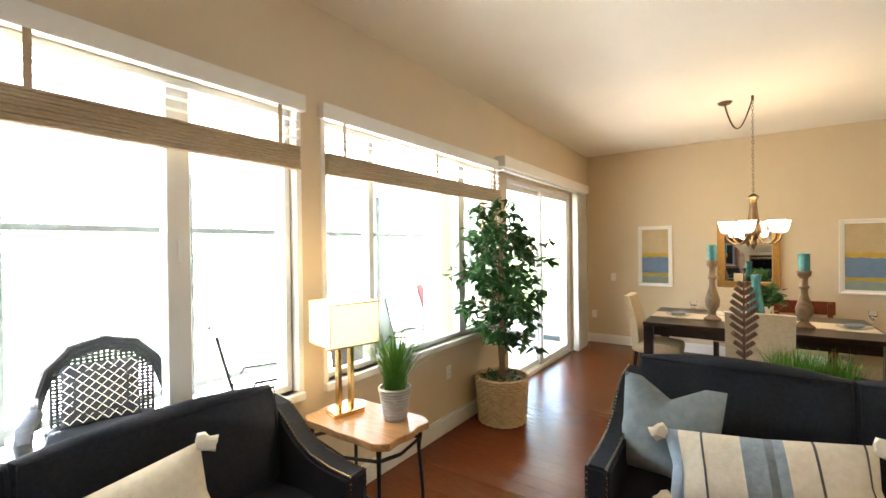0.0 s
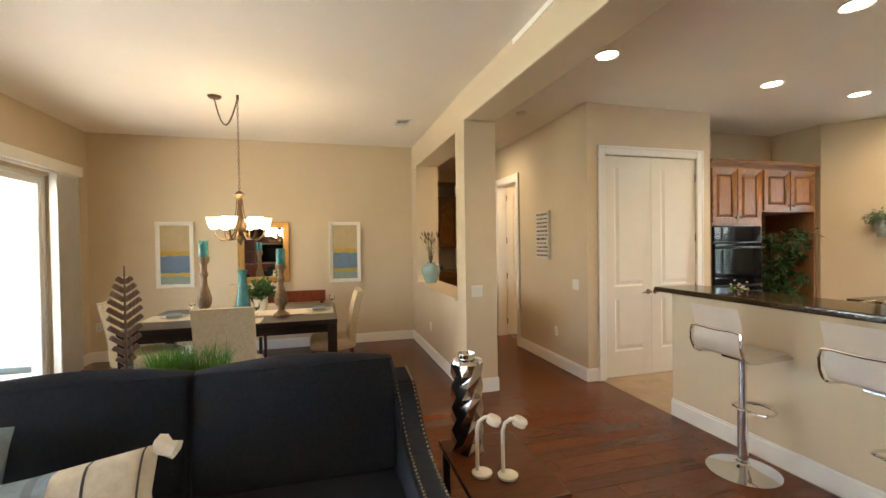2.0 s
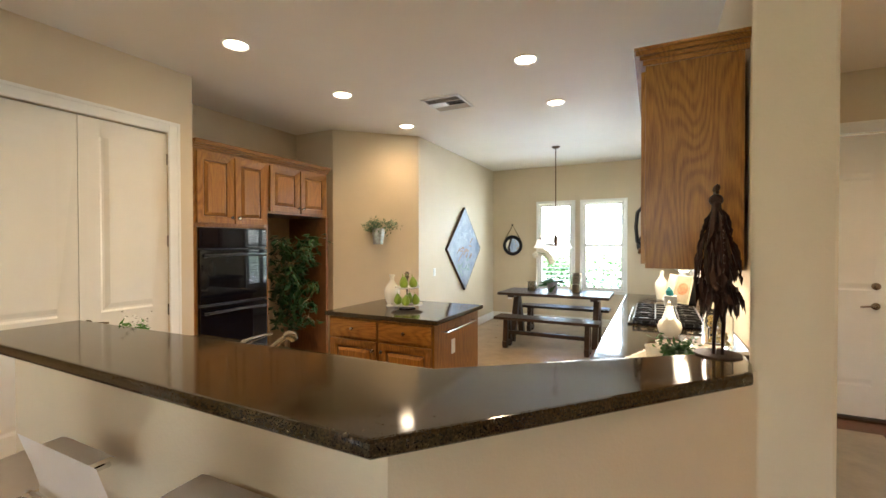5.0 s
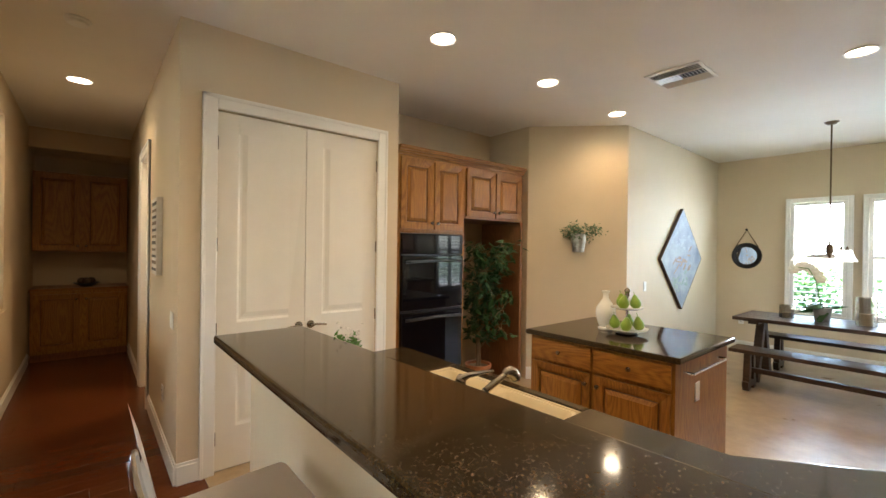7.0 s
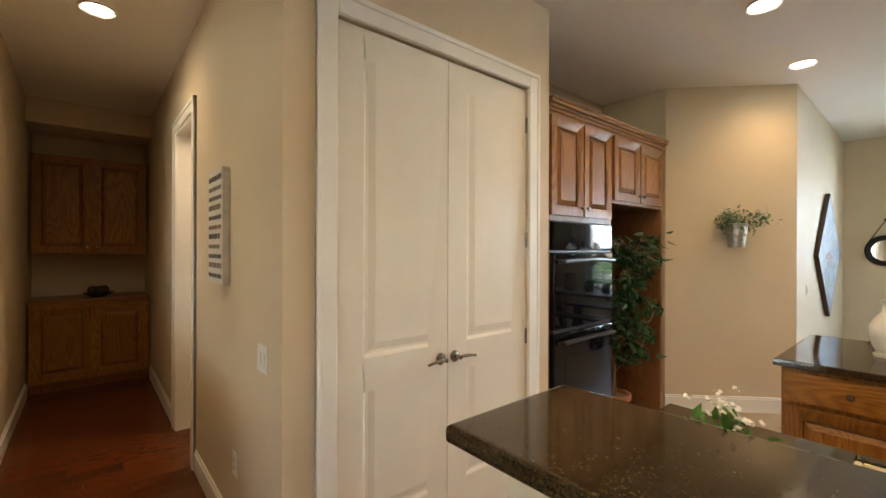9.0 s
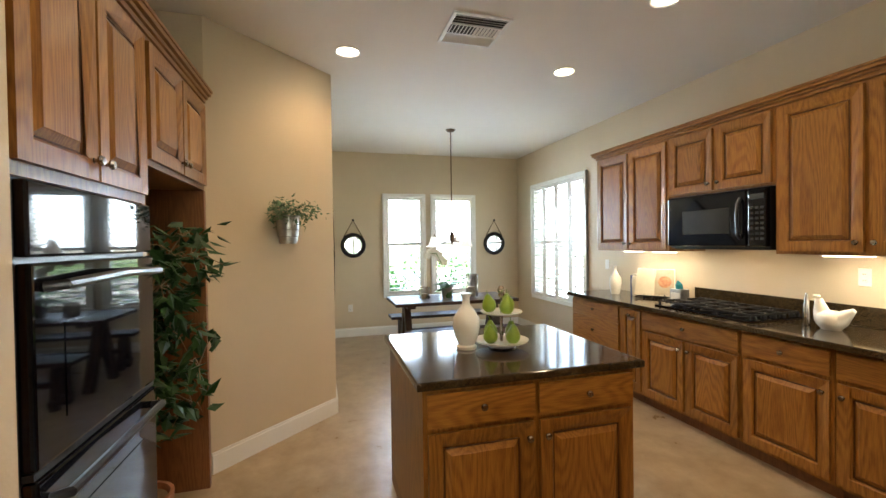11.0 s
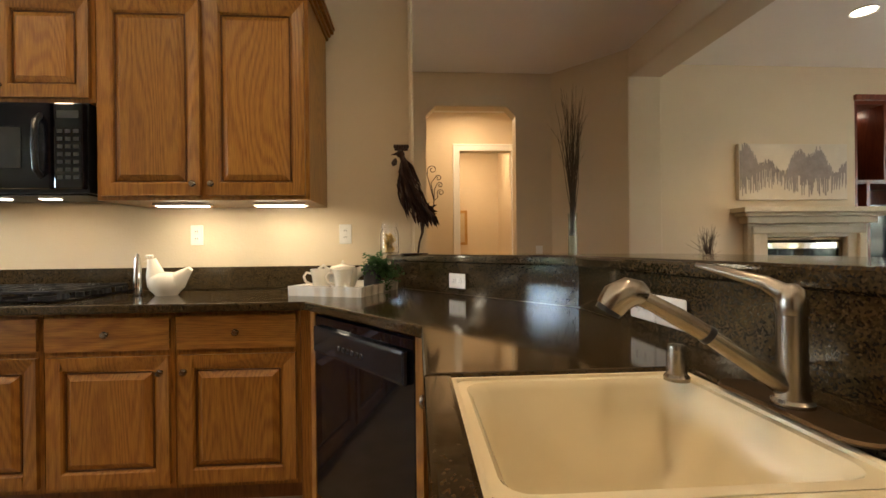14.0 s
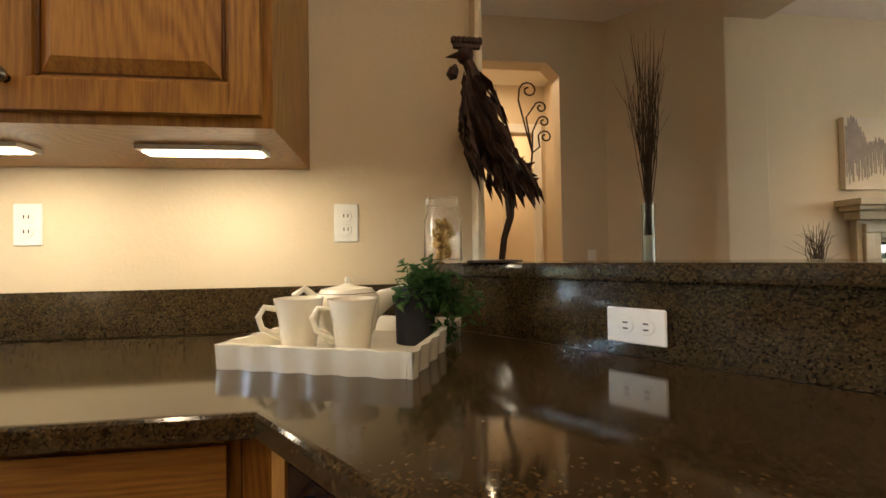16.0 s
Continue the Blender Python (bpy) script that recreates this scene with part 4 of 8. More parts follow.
# ---- ceiling fixtures ----
def can_light(x, y, z, power=16, angle=150, color=WARM):
    th = thing("recessed_light", pose(x, y, z), "white recessed ceiling downlight, switched on", "ceiling light", "recessed lights")
    part("trim_ring", lathe([(0.078, -0.001), (0.098, -0.003), (0.102, -0.010), (0.090, -0.012), (0.076, -0.004)], 28), PLATE, th, "white trim ring", True)
    part("lens", lathe([(0.0, -0.0055), (0.077, -0.0045)], 28), GLOW, th, "glowing lens")
    lamp("downlight", "SPOT", look((x, y, z - 0.03), (x, y, 0)), power, color, 0.07, angle=angle, blend=0.9)


CANS = [(4.24, 5.74), (5.32, 4.74), (6.16, 4.06), (7.38, 4.07), (8.52, 4.07), (6.18, 5.90), (7.35, 5.89), (8.58, 5.91), (4.25, 8.60)]
for x, y in CANS:
    can_light(x, y, CZ, 2.4)
can_light(7.18, 1.86, CZ, 7.0)
can_light(2.25, 2.14, LZ, 7.5, 115)


def vent(x, y, z, w, d, m, label):
    th = thing("ceiling_vent", m, label, "vent")
    part("frame", join(box(-w, -d, -0.012, w, -d + 0.028, 0, 0.003, 1), box(-w, d - 0.028, -0.012, w, d, 0, 0.003, 1), box(-w, -d + 0.028, -0.012, -w + 0.028, d - 0.028, 0, 0.003, 1), box(w - 0.028, -d + 0.028, -0.012, w, d - 0.028, 0, 0.003, 1)), PLATE, th)
    # flat dark sheet: shade behind the slats put into colour, no duct built
    part("backing", box(-w + 0.028, -d + 0.028, -0.003, w - 0.028, d - 0.028, -0.001), material("duct_shade", (0.07, 0.065, 0.06), 0.7), th, "dark sheet coloured as the shade behind the slats")
    iw, il = w - 0.028, d - 0.028
    third = iw * 0.36
    for s in (-1, 1):
        part("divider", box(s * third - 0.004, -il, -0.011, s * third + 0.004, il, -0.002), PLATE, th)
        n = max(2, int((iw - third) / 0.026))
        for k in range(n):
            x0 = s * (third + (k + 0.6) * (iw - third) / n)
            part("slat", moved(box(-0.0085, -il, -0.0008, 0.0085, il, 0.0008), pose(x0, 0, -0.0085, 0, s * 38)), PLATE, th)
    n = max(3, int(2 * il / 0.026))
    for k in range(n):
        y0 = -il + (k + 0.5) * 2 * il / n
        part("slat", moved(box(-third + 0.004, -0.0085, -0.0008, third - 0.004, 0.0085, 0.0008), pose(0, y0, -0.0085, 38 if k < n / 2 else -38)), PLATE, th)


vent(0, 0, 0, 0.21, 0.21, pose(8.04, 5.08, CZ), "white square four-way ceiling vent")
vent(0, 0, 0, 0.16, 0.10, pose(3.02, 8.07, LZ, 0, 0, 90), "small white ceiling vent")
sd = thing("smoke_detector", pose(4.26, 7.27, CZ), "round beige smoke detector on the ceiling", "smoke detector")
part("base", lathe([(0.07, 0), (0.07, -0.012), (0.06, -0.018)], 24), PLATE, sd, smooth=True)
part("cap", lathe([(0.06, -0.015), (0.055, -0.032), (0.03, -0.038), (0, -0.039)], 24), PLATE, sd, smooth=True)


# ---- windows and doors ----
def pane(parent, x0, z0, x1, z1, y=0.0):
    ob = part("pane", box(x0, y - 0.002, z0, x1, y + 0.002, z1), PANE, parent)
    ob.visible_shadow = False
    return ob


# the two wide windows of the living room; local x runs along +y of the room
def living_window(name, y0, y1, m1, m2):
    th = tagged(thing(name, pose(WX, 0, 0, 0, 0, 90), "wide white vinyl three-pane window with a raised woven shade", "window"), kind="structure")
    part("window_frame", frame_bm(y0, y1, 0.76, 2.36, 0.035, 0.05, 0.12), VINYL, th)
    part("mullion", bar(bmesh.new(), m1 - 0.025, 0.04, 0.795, m1 + 0.025, 0.12, 2.325), VINYL, th)
    part("mullion", bar(bmesh.new(), m2 - 0.05, 0.04, 0.795, m2 + 0.05, 0.12, 2.325), VINYL, th)
    part("latch", box(m2 - 0.01, 0.02, 1.52, m2 + 0.01, 0.04, 1.62, 0.005, 2), VINYL, th)
    for a, b in ((y0 + 0.035, m1 - 0.025), (m1 + 0.025, m2 - 0.05), (m2 + 0.05, y1 - 0.035)):
        pane(th, a, 0.795, b, 2.325, 0.09)
    part("window_sill", box(y0 - 0.03, -0.035, 0.715, y1 + 0.03, 0.12, 0.76, 0.006, 2), TRIM, th, "white painted sill")
    part("window_jamb", join(box(y0 - 0.035, -0.012, 0.76, y0, 0.05, 2.36, 0.004, 1), box(y1, -0.012, 0.76, y1 + 0.035, 0.05, 2.36, 0.004, 1)), TRIM, th)
    sh = thing("woven_shade", pose(WX, 0, 0, 0, 0, 90), "raised brown woven-wood window shade gathered below its headrail", "window shade", "window shades")
    part("headrail", box(y0 - 0.045, -0.05, 2.345, y1 + 0.045, -0.002, 2.44, 0.008, 2), TRIM, sh, "white headrail valance")
    for k in range(9):
        z = 2.015 + k * 0.0145
        part("slat", box(y0 - 0.01, -0.045 + 0.004 * (k % 2), z, y1 + 0.01, -0.008, z + 0.0125, 0.002, 1), SHADEW, sh)
    for k in range(3):
        part("open_slat", moved(box(y0 - 0.005, -0.016, -0.001, y1 + 0.005, 0.016, 0.001), pose(0, -0.026, 2.19 + k * 0.05, -8)), VINYL, sh, "open horizontal blind slat")
    for y in (y0 + 0.12, (y0 + y1) / 2, y1 - 0.12):
        part("ladder_tape", box(y - 0.012, -0.046, 2.14, y + 0.012, -0.0445, 2.35), SHADEW, sh)
        part("cord", tube([(y, -0.02, 2.14), (y, -0.02, 2.35)], 0.002, 5), TRIM, sh)


living_window("window_1", 1.66, 3.86, 2.10, 3.27)
living_window("window_2", 4.07, 6.27, 4.50, 5.66)

sl = tagged(thing("door_patio", pose(WX, 0, 0, 0, 0, 90), "white vinyl sliding glass patio door, partly screened by blinds", "sliding door"), kind="structure")
part("door_frame", frame_bm(6.50, 8.62, 0.0, 2.32, 0.045, 0.03, 0.16), VINYL, sl)
for a, b, y in ((6.545, 7.60, 0.11), (7.53, 8.575, 0.06)):
    part("door_panel", frame_bm(a, b, 0.05, 2.27, 0.06, y - 0.02, y + 0.02), VINYL, sl)
    pane(sl, a + 0.06, 0.11, b - 0.06, 2.21, y)
part("handle", box(7.545, 0.02, 0.95, 7.565, 0.04, 1.15, 0.005, 2), VINYL, sl)
part("track", box(6.50, 0.02, 0.0, 8.62, 0.17, 0.022), VINYL, sl)
vb = thing("vertical_blind", pose(WX, 0, 0, 0, 0, 90), "cream vertical blind drawn aside beside the patio door", "blind")
part("valance", box(6.22, -0.13, 2.37, 9.06, -0.002, 2.49, 0.012, 3), TRIM, vb, "white moulded valance")
part("track", box(6.27, -0.09, 2.345, 9.0, -0.04, 2.37), VINYL, vb)
for k in range(13):
    y = 8.58 + k * 0.036
    part("vane", moved(box(-0.044, -0.0012, 0.02, 0.044, 0.0012, 2.345), pose(y, -0.065, 0, 0, 0, 78 - (k % 3) * 4)), TRIM, vb)


# plantation shutters
def shutter(parent, x0, x1, z0, z1, louvre_tilt, mid=None):
    f = part("shutter_panel", frame_bm(x0, x1, z0, z1, 0.045, -0.02, 0.012), TRIM, parent)
    rails = [z0 + 0.045, *( (mid - 0.025, mid + 0.025) if mid else ()), z1 - 0.045]
    if mid:
        part("mid_rail", box(x0 + 0.045, -0.02, mid - 0.025, x1 - 0.045, 0.012, mid + 0.025, 0.003, 1), TRIM, f)
    first = None
    for a, b in zip(rails[::2], rails[1::2]):
        n = max(1, round((b - a) / 0.072))
        for k in range(n):
            m = pose((x0 + x1) / 2, -0.004, a + (k + 0.5) * (b - a) / n, louvre_tilt)
            if first is None:
                w = (x1 - x0) / 2 - 0.047
                first = part("louvre", box(-w, -0.034, -0.0045, w, 0.034, 0.0045, 0.004, 1), TRIM, f, m=m)
            else:
                share("louvre", first, f, m)
        part("tilt_rod", box((x0 + x1) / 2 - 0.005, -0.05, a + 0.05, (x0 + x1) / 2 + 0.005, -0.04, b - 0.05), TRIM, f)


def shuttered(name, m, x0, x1, z0, z1, leaves, tilt, label):
    th = tagged(thing(name, m, label, "window"), kind="structure")
    part("window_frame", frame_bm(x0, x1, z0, z1, 0.03, 0.05, 0.11), VINYL, th)
    part("meeting_rail", box(x0 + 0.03, 0.06, 1.46, x1 - 0.03, 0.10, 1.50), VINYL, th)
    pane(th, x0 + 0.03, z0 + 0.03, x1 - 0.03, z1 - 0.03, 0.08)
    part("casing", join(casing(x0, x1, z1, z0, 0.055, 0.03), box(x0 - 0.055, -0.03, z0 - 0.06, x1 + 0.055, 0, z0, 0.005, 1)), TRIM, th, "white casing")
    w = (x1 - x0) / leaves
    for k in range(leaves):
        shutter(th, x0 + k * w + 0.003, x0 + (k + 1) * w - 0.003, z0 + 0.004, z1 - 0.004, tilt, 1.48)


# nook wall: local x runs towards -y of the room
shuttered("window_nook_1", pose(12.17, 6.2, 0, 0, 0, -90), 1.07, 1.68, 0.66, 2.25, 1, 4, "white nook window with open plantation shutters")
shuttered("window_nook_2", pose(12.17, 6.2, 0, 0, 0, -90), 1.88, 2.57, 0.66, 2.25, 1, 4, "white nook window with open plantation shutters")
shuttered("window_kitchen", pose(12.17, 2.77, 0, 0, 0, 180), 0.62, 2.05, 0.63, 2.36, 4, 25, "kitchen window with four folding plantation shutters")
shuttered("window_foyer", pose(8.87, 2.62, 0, 0, 0, -90), 1.42, 2.17, 0.68, 2.40, 1, 30, "foyer side window with plantation shutters")


def lever(parent, x, z, way):
    r = part("door_handle", lathe([(0.03, 0), (0.03, 0.006), (0.012, 0.012), (0.011, 0.05), (0, 0.052)], 16), NICKEL, parent, "nickel lever handle", True, pose(x, 0, z, 90))
    part("lever", tube([(0, 0, 0.042), (way * 0.03, 0.004, 0.046), (way * 0.075, 0.0, 0.046), (way * 0.11, -0.006, 0.044)], [0.010, 0.009, 0.008, 0.007], 8), NICKEL, r, smooth=True)


def hinges(parent, x, zs):
    for z in zs:
        part("hinge", tube([(x, -0.006, z - 0.045), (x, -0.006, z + 0.045)], 0.007, 8), NICKEL, parent, "nickel hinge", True)


# pantry double doors
for k, (a, b) in enumerate(((4.978, 5.586), (5.590, 6.198))):
    dr = tagged(thing("door_pantry", pose(a, 6.79, 0.012), "cream two-panel pantry door, closed", "door", "pantry doors"), kind="structure")
    w = b - a
    part("door_leaf", panel_slab(w, 2.41, 0.035, [(0.13, 0.99, w - 0.12, 2.28), (0.13, 0.28, w - 0.12, 0.84)], MOULD), DOORW, dr)
    lever(dr, w - 0.045 if k == 0 else 0.045, 0.92, -1 if k == 0 else 1)
    hinges(dr, 0.0 if k == 0 else w, (0.22, 0.95, 1.52, 2.2))
fixed("trim_pantry_casing", moved(casing(4.975, 6.20, 2.43), pose(0, 6.777, 0)), TRIM, "white painted door casing", "door casing")
# dark sheet in the door gaps, standing in for an unlit closet
fixed("trim_pantry_backing", box(4.95, 6.86, 0, 6.22, 6.88, 2.45), SLOT, "dark sheet behind the pantry doors, coloured as the closet's darkness", "closet")

# hall door, ajar into the powder room
fixed("trim_hall_casing", moved(casing(2.44, 3.14, 2.40), pose(4.76, 11.62, 0, 0, 0, -90)), TRIM, "white painted door casing", "door casing")
fixed("trim_hall_jamb", join(box(4.75, 8.48, 0, 4.905, 8.495, 2.40), box(4.75, 9.165, 0, 4.905, 9.18, 2.40), box(4.75, 8.495, 2.385, 4.905, 9.165, 2.40)), TRIM, "white door jamb", "door casing")
dr = tagged(thing("door_hall", pose(4.90, 9.155, 0.012, 0, 0, -8), "cream two-panel hall door standing open into the powder room", "door"), kind="structure")
part("door_leaf", panel_slab(0.66, 2.37, 0.035, [(0.11, 0.99, 0.55, 2.25), (0.11, 0.28, 0.55, 0.84)], MOULD), DOORW, dr)
hinges(dr, 0.0, (0.22, 0.95, 1.52, 2.2))
lever(dr, 0.6, 0.92, -1)

# front door
fr = tagged(thing("door_front", pose(8.90, 2.325, 0.02, 0, 0, -90), "white six-panel front door with nickel lever and deadbolt, closed", "door"), kind="structure")
cols = ((0.10, 0.43), (0.50, 0.83))
part("door_leaf", panel_slab(0.92, 2.41, 0.045, [(x0, z0, x1, z1) for x0, x1 in cols for z0, z1 in ((0.26, 0.86), (1.08, 1.92), (2.02, 2.27))], MOULD), TRIM, fr)
lever(fr, 0.85, 0.95, -1)
part("deadbolt", lathe([(0.03, 0), (0.03, 0.012), (0.02, 0.02), (0, 0.022)], 16), NICKEL, fr, "nickel deadbolt", True, pose(0.85, 0, 1.12, 90))
part("peephole", lathe([(0.008, 0), (0.008, 0.004), (0, 0.004)], 10), SLOT, fr, m=pose(0.46, 0, 1.5, 90))
part("threshold", box(0, -0.04, -0.02, 0.92, 0.05, 0.0), SLOT, fr)
fixed("trim_front_casing", moved(casing(0.29, 1.22, 2.44), pose(8.87, 2.62, 0, 0, 0, -90)), TRIM, "white painted door casing", "door casing")
# casing and picture of the back hall
fixed("trim_backhall_casing", moved(casing(0.94, 1.64, 2.45), pose(6.2, -0.36, 0, 0, 0, 180)), TRIM, "white painted door casing", "door casing")


# ---- patio and garden ----
fixed("ground", box(-80, -60, -0.30, 70, 70, -0.16), LAWN, "lawn reaching to the horizon", "ground")
fixed("pavement_patio", box(-6.2, -3.0, -0.16, -1.12, 12.5, -0.04), PATIO, "pale concrete patio slab", "patio")
# added pale slab that bounces sunlight into the nook windows
fixed("pavement_bounce", box(12.45, -8.0, -0.16, 30.0, 16.0, -0.13), PATIO, "pale ground added to bounce sunlight into the nook", "pavement")
fixed("roof_patio", join(box(-3.6, -3.0, 2.62, -1.12, 12.5, 2.70), *[box(-3.9, y, 2.50, -1.12, y + 0.09, 2.62) for y in (-1.0, 1.4, 3.8, 6.2, 8.6, 11.0)], box(-3.98, -3, 2.42, -3.84, 12.5, 2.66)), VINYL, "white beamed patio roof", "roof")
en = tagged(thing("screen_enclosure", pose(-3.9, 0, -0.04), "grey-green metal framed screened patio enclosure", "screen enclosure"), kind="structure")
for y in (-2.9, -1.4, 0.1, 1.6, 3.1, 4.6, 6.1, 7.6, 9.1, 10.6, 12.1):
    part("post", box(-0.04, y - 0.04, 0, 0.04, y + 0.04, 2.48), CAGE, en)
for z in (0.06, 1.80):
    part("rail", box(-0.025, -2.9, z, 0.025, 12.1, z + 0.06), CAGE, en)
SCREEN = bpy.data.materials.new("insect_screen")
SCREEN.use_nodes = True
sn, sl_ = SCREEN.node_tree.nodes, SCREEN.node_tree.links
mesh_grey, mesh_gap, mesh_mix = sn.new("ShaderNodeBsdfTranslucent"), sn.new("ShaderNodeBsdfTransparent"), sn.new("ShaderNodeMixShader")
mesh_grey.inputs[0].default_value = (0.42, 0.45, 0.44, 1)
mesh_mix.inputs[0].default_value = 0.12
sl_.new(mesh_gap.outputs[0], mesh_mix.inputs[1])
sl_.new(mesh_grey.outputs[0], mesh_mix.inputs[2])
sl_.new(mesh_mix.outputs[0], sn["Material Output"].inputs[0])
for k in range(10):
    y = -2.9 + 1.5 * k
    for z0, z1 in ((0.12, 1.80), (1.86, 2.46)):
        part("screen_panel", box(-0.002, y + 0.04, z0, 0.002, y + 1.46, z1), SCREEN, en, "fine insect screen")
for y in (9.35, 12.4):
    part("side_post", box(0.0, y - 0.05, 0, 2.75, y + 0.05, 0.08), CAGE, en)
col = tagged(thing("patio_column", pose(-1.9, 6.62, -0.04), "white stucco column on the patio", "column"), kind="structure")
part("shaft", box(-0.14, -0.14, 0, 0.14, 0.14, 2.66, 0.01, 1), VINYL, col)


def leaves(centres, count, spread, size, rnd, droop=0.5, flat=0.0):
    """Many small pointed leaves scattered round centres."""
    verts, faces = [], []
    for c in centres:
        for _ in range(count):
            d = Vector((max(-1.6, min(1.6, rnd.gauss(0, 1))), max(-1.6, min(1.6, rnd.gauss(0, 1))), max(-1.4, min(1.4, rnd.gauss(0, 0.8)))))
            p = Vector(c) + d * spread * 0.55
            a = Vector((rnd.gauss(0, 1), rnd.gauss(0, 1), rnd.gauss(-droop, 0.6))).normalized()
            s = a.cross(Vector((rnd.gauss(0, 0.4), rnd.gauss(0, 0.4), 1))).normalized()
            n = a.cross(s)
            L = size * rnd.uniform(0.7, 1.25)
            w = L * 0.27
            i = len(verts)
            verts += [p, p + a * L * 0.35 + s * w + n * w * 0.3, p + a * L, p + a * L * 0.35 - s * w + n * w * 0.3, p + a * L * 0.45 - n * w * 0.15]
            faces += [(i, i + 1, i + 4), (i + 1, i + 2, i + 4), (i + 2, i + 3, i + 4), (i + 3, i, i + 4)]
    me = bpy.data.meshes.new("leaves")
    me.from_pydata([tuple(v) for v in verts], [], faces)
    bm = bmesh.new()
    bm.from_mesh(me)
    bpy.data.meshes.remove(me)
    return bm


def garden_tree(x, y, h, r, seed):
    rnd = random.Random(seed)
    th = thing("garden_tree", pose(x, y, -0.16), "leafy green garden tree beyond the patio", "tree", "garden trees")
    bm = tube([(0, 0, 0), (0.05, 0.03, h * 0.3), (0.0, 0.1, h * 0.55), (0.1, 0.05, h * 0.8)], [0.16, 0.12, 0.08, 0.03], 8)
    cs = []
    for k in range(9):
        a, z = rnd.uniform(0, 6.28), h * rnd.uniform(0.4, 0.95)
        p = Vector((math.cos(a) * r * rnd.uniform(0.3, 0.9), math.sin(a) * r * rnd.uniform(0.3, 0.9), z))
        tube([(0.02, 0.05, z * 0.75), tuple(p * 0.5 + Vector((0, 0, z * 0.45))), tuple(p)], [0.05, 0.03, 0.012], 6, bm=bm)
        cs.append(p)
    part("trunk", bm, BARK, th)
    part("crown", leaves(cs, 170, r * 0.55, 0.22, rnd), LEAF, th)


for k, (x, y) in enumerate(((-30, 2), (-32, 9), (-29, 18), (-33, -6), (-28, 27))):
    garden_tree(x, y, 4.2 + (k % 3) * 0.6, 1.7, 40 + k)
rnd = random.Random(5)
hd = thing("hedge", pose(14.6, 4.2, -0.16), "clipped green hedge outside the nook windows", "hedge")
part("foliage", leaves([(rnd.uniform(-0.5, 0.5), rnd.uniform(-3.5, 3.5), rnd.uniform(0.1, 1.25)) for _ in range(280)], 22, 0.3, 0.13, rnd), LEAF, hd)
hd = thing("hedge", pose(-7.4, 6, -0.16), "low green hedge along the garden", "hedge")
part("foliage", leaves([(rnd.uniform(-0.5, 0.5), rnd.uniform(-9, 11), rnd.uniform(0.1, 1.75)) for _ in range(420)], 20, 0.35, 0.15, rnd), LEAF, hd)


# ---- living room ----
def cushion(w, d, h, puff=0.03, n=10):
    """A stuffed block, corners drawn in and faces swollen, centred on x and y, resting on z=0."""
    bm = box(-w / 2, -d / 2, 0, w / 2, d / 2, h)
    bmesh.ops.subdivide_edges(bm, edges=bm.edges[:], cuts=n, use_grid_fill=True)
    for v in bm.verts:
        x, y, z = v.co.x / (w / 2), v.co.y / (d / 2), (v.co.z - h / 2) / (h / 2)
        fx, fy, fz = (1 - x * x), (1 - y * y), (1 - z * z)
        v.co += Vector((x * fy * fz * puff, y * fx * fz * puff, z * fx * fy * puff))
        e = max(0.0, abs(x) + abs(y) + abs(z) - 2.2) * 0.02
        v.co -= Vector((x, y, z)) * e
    return bm


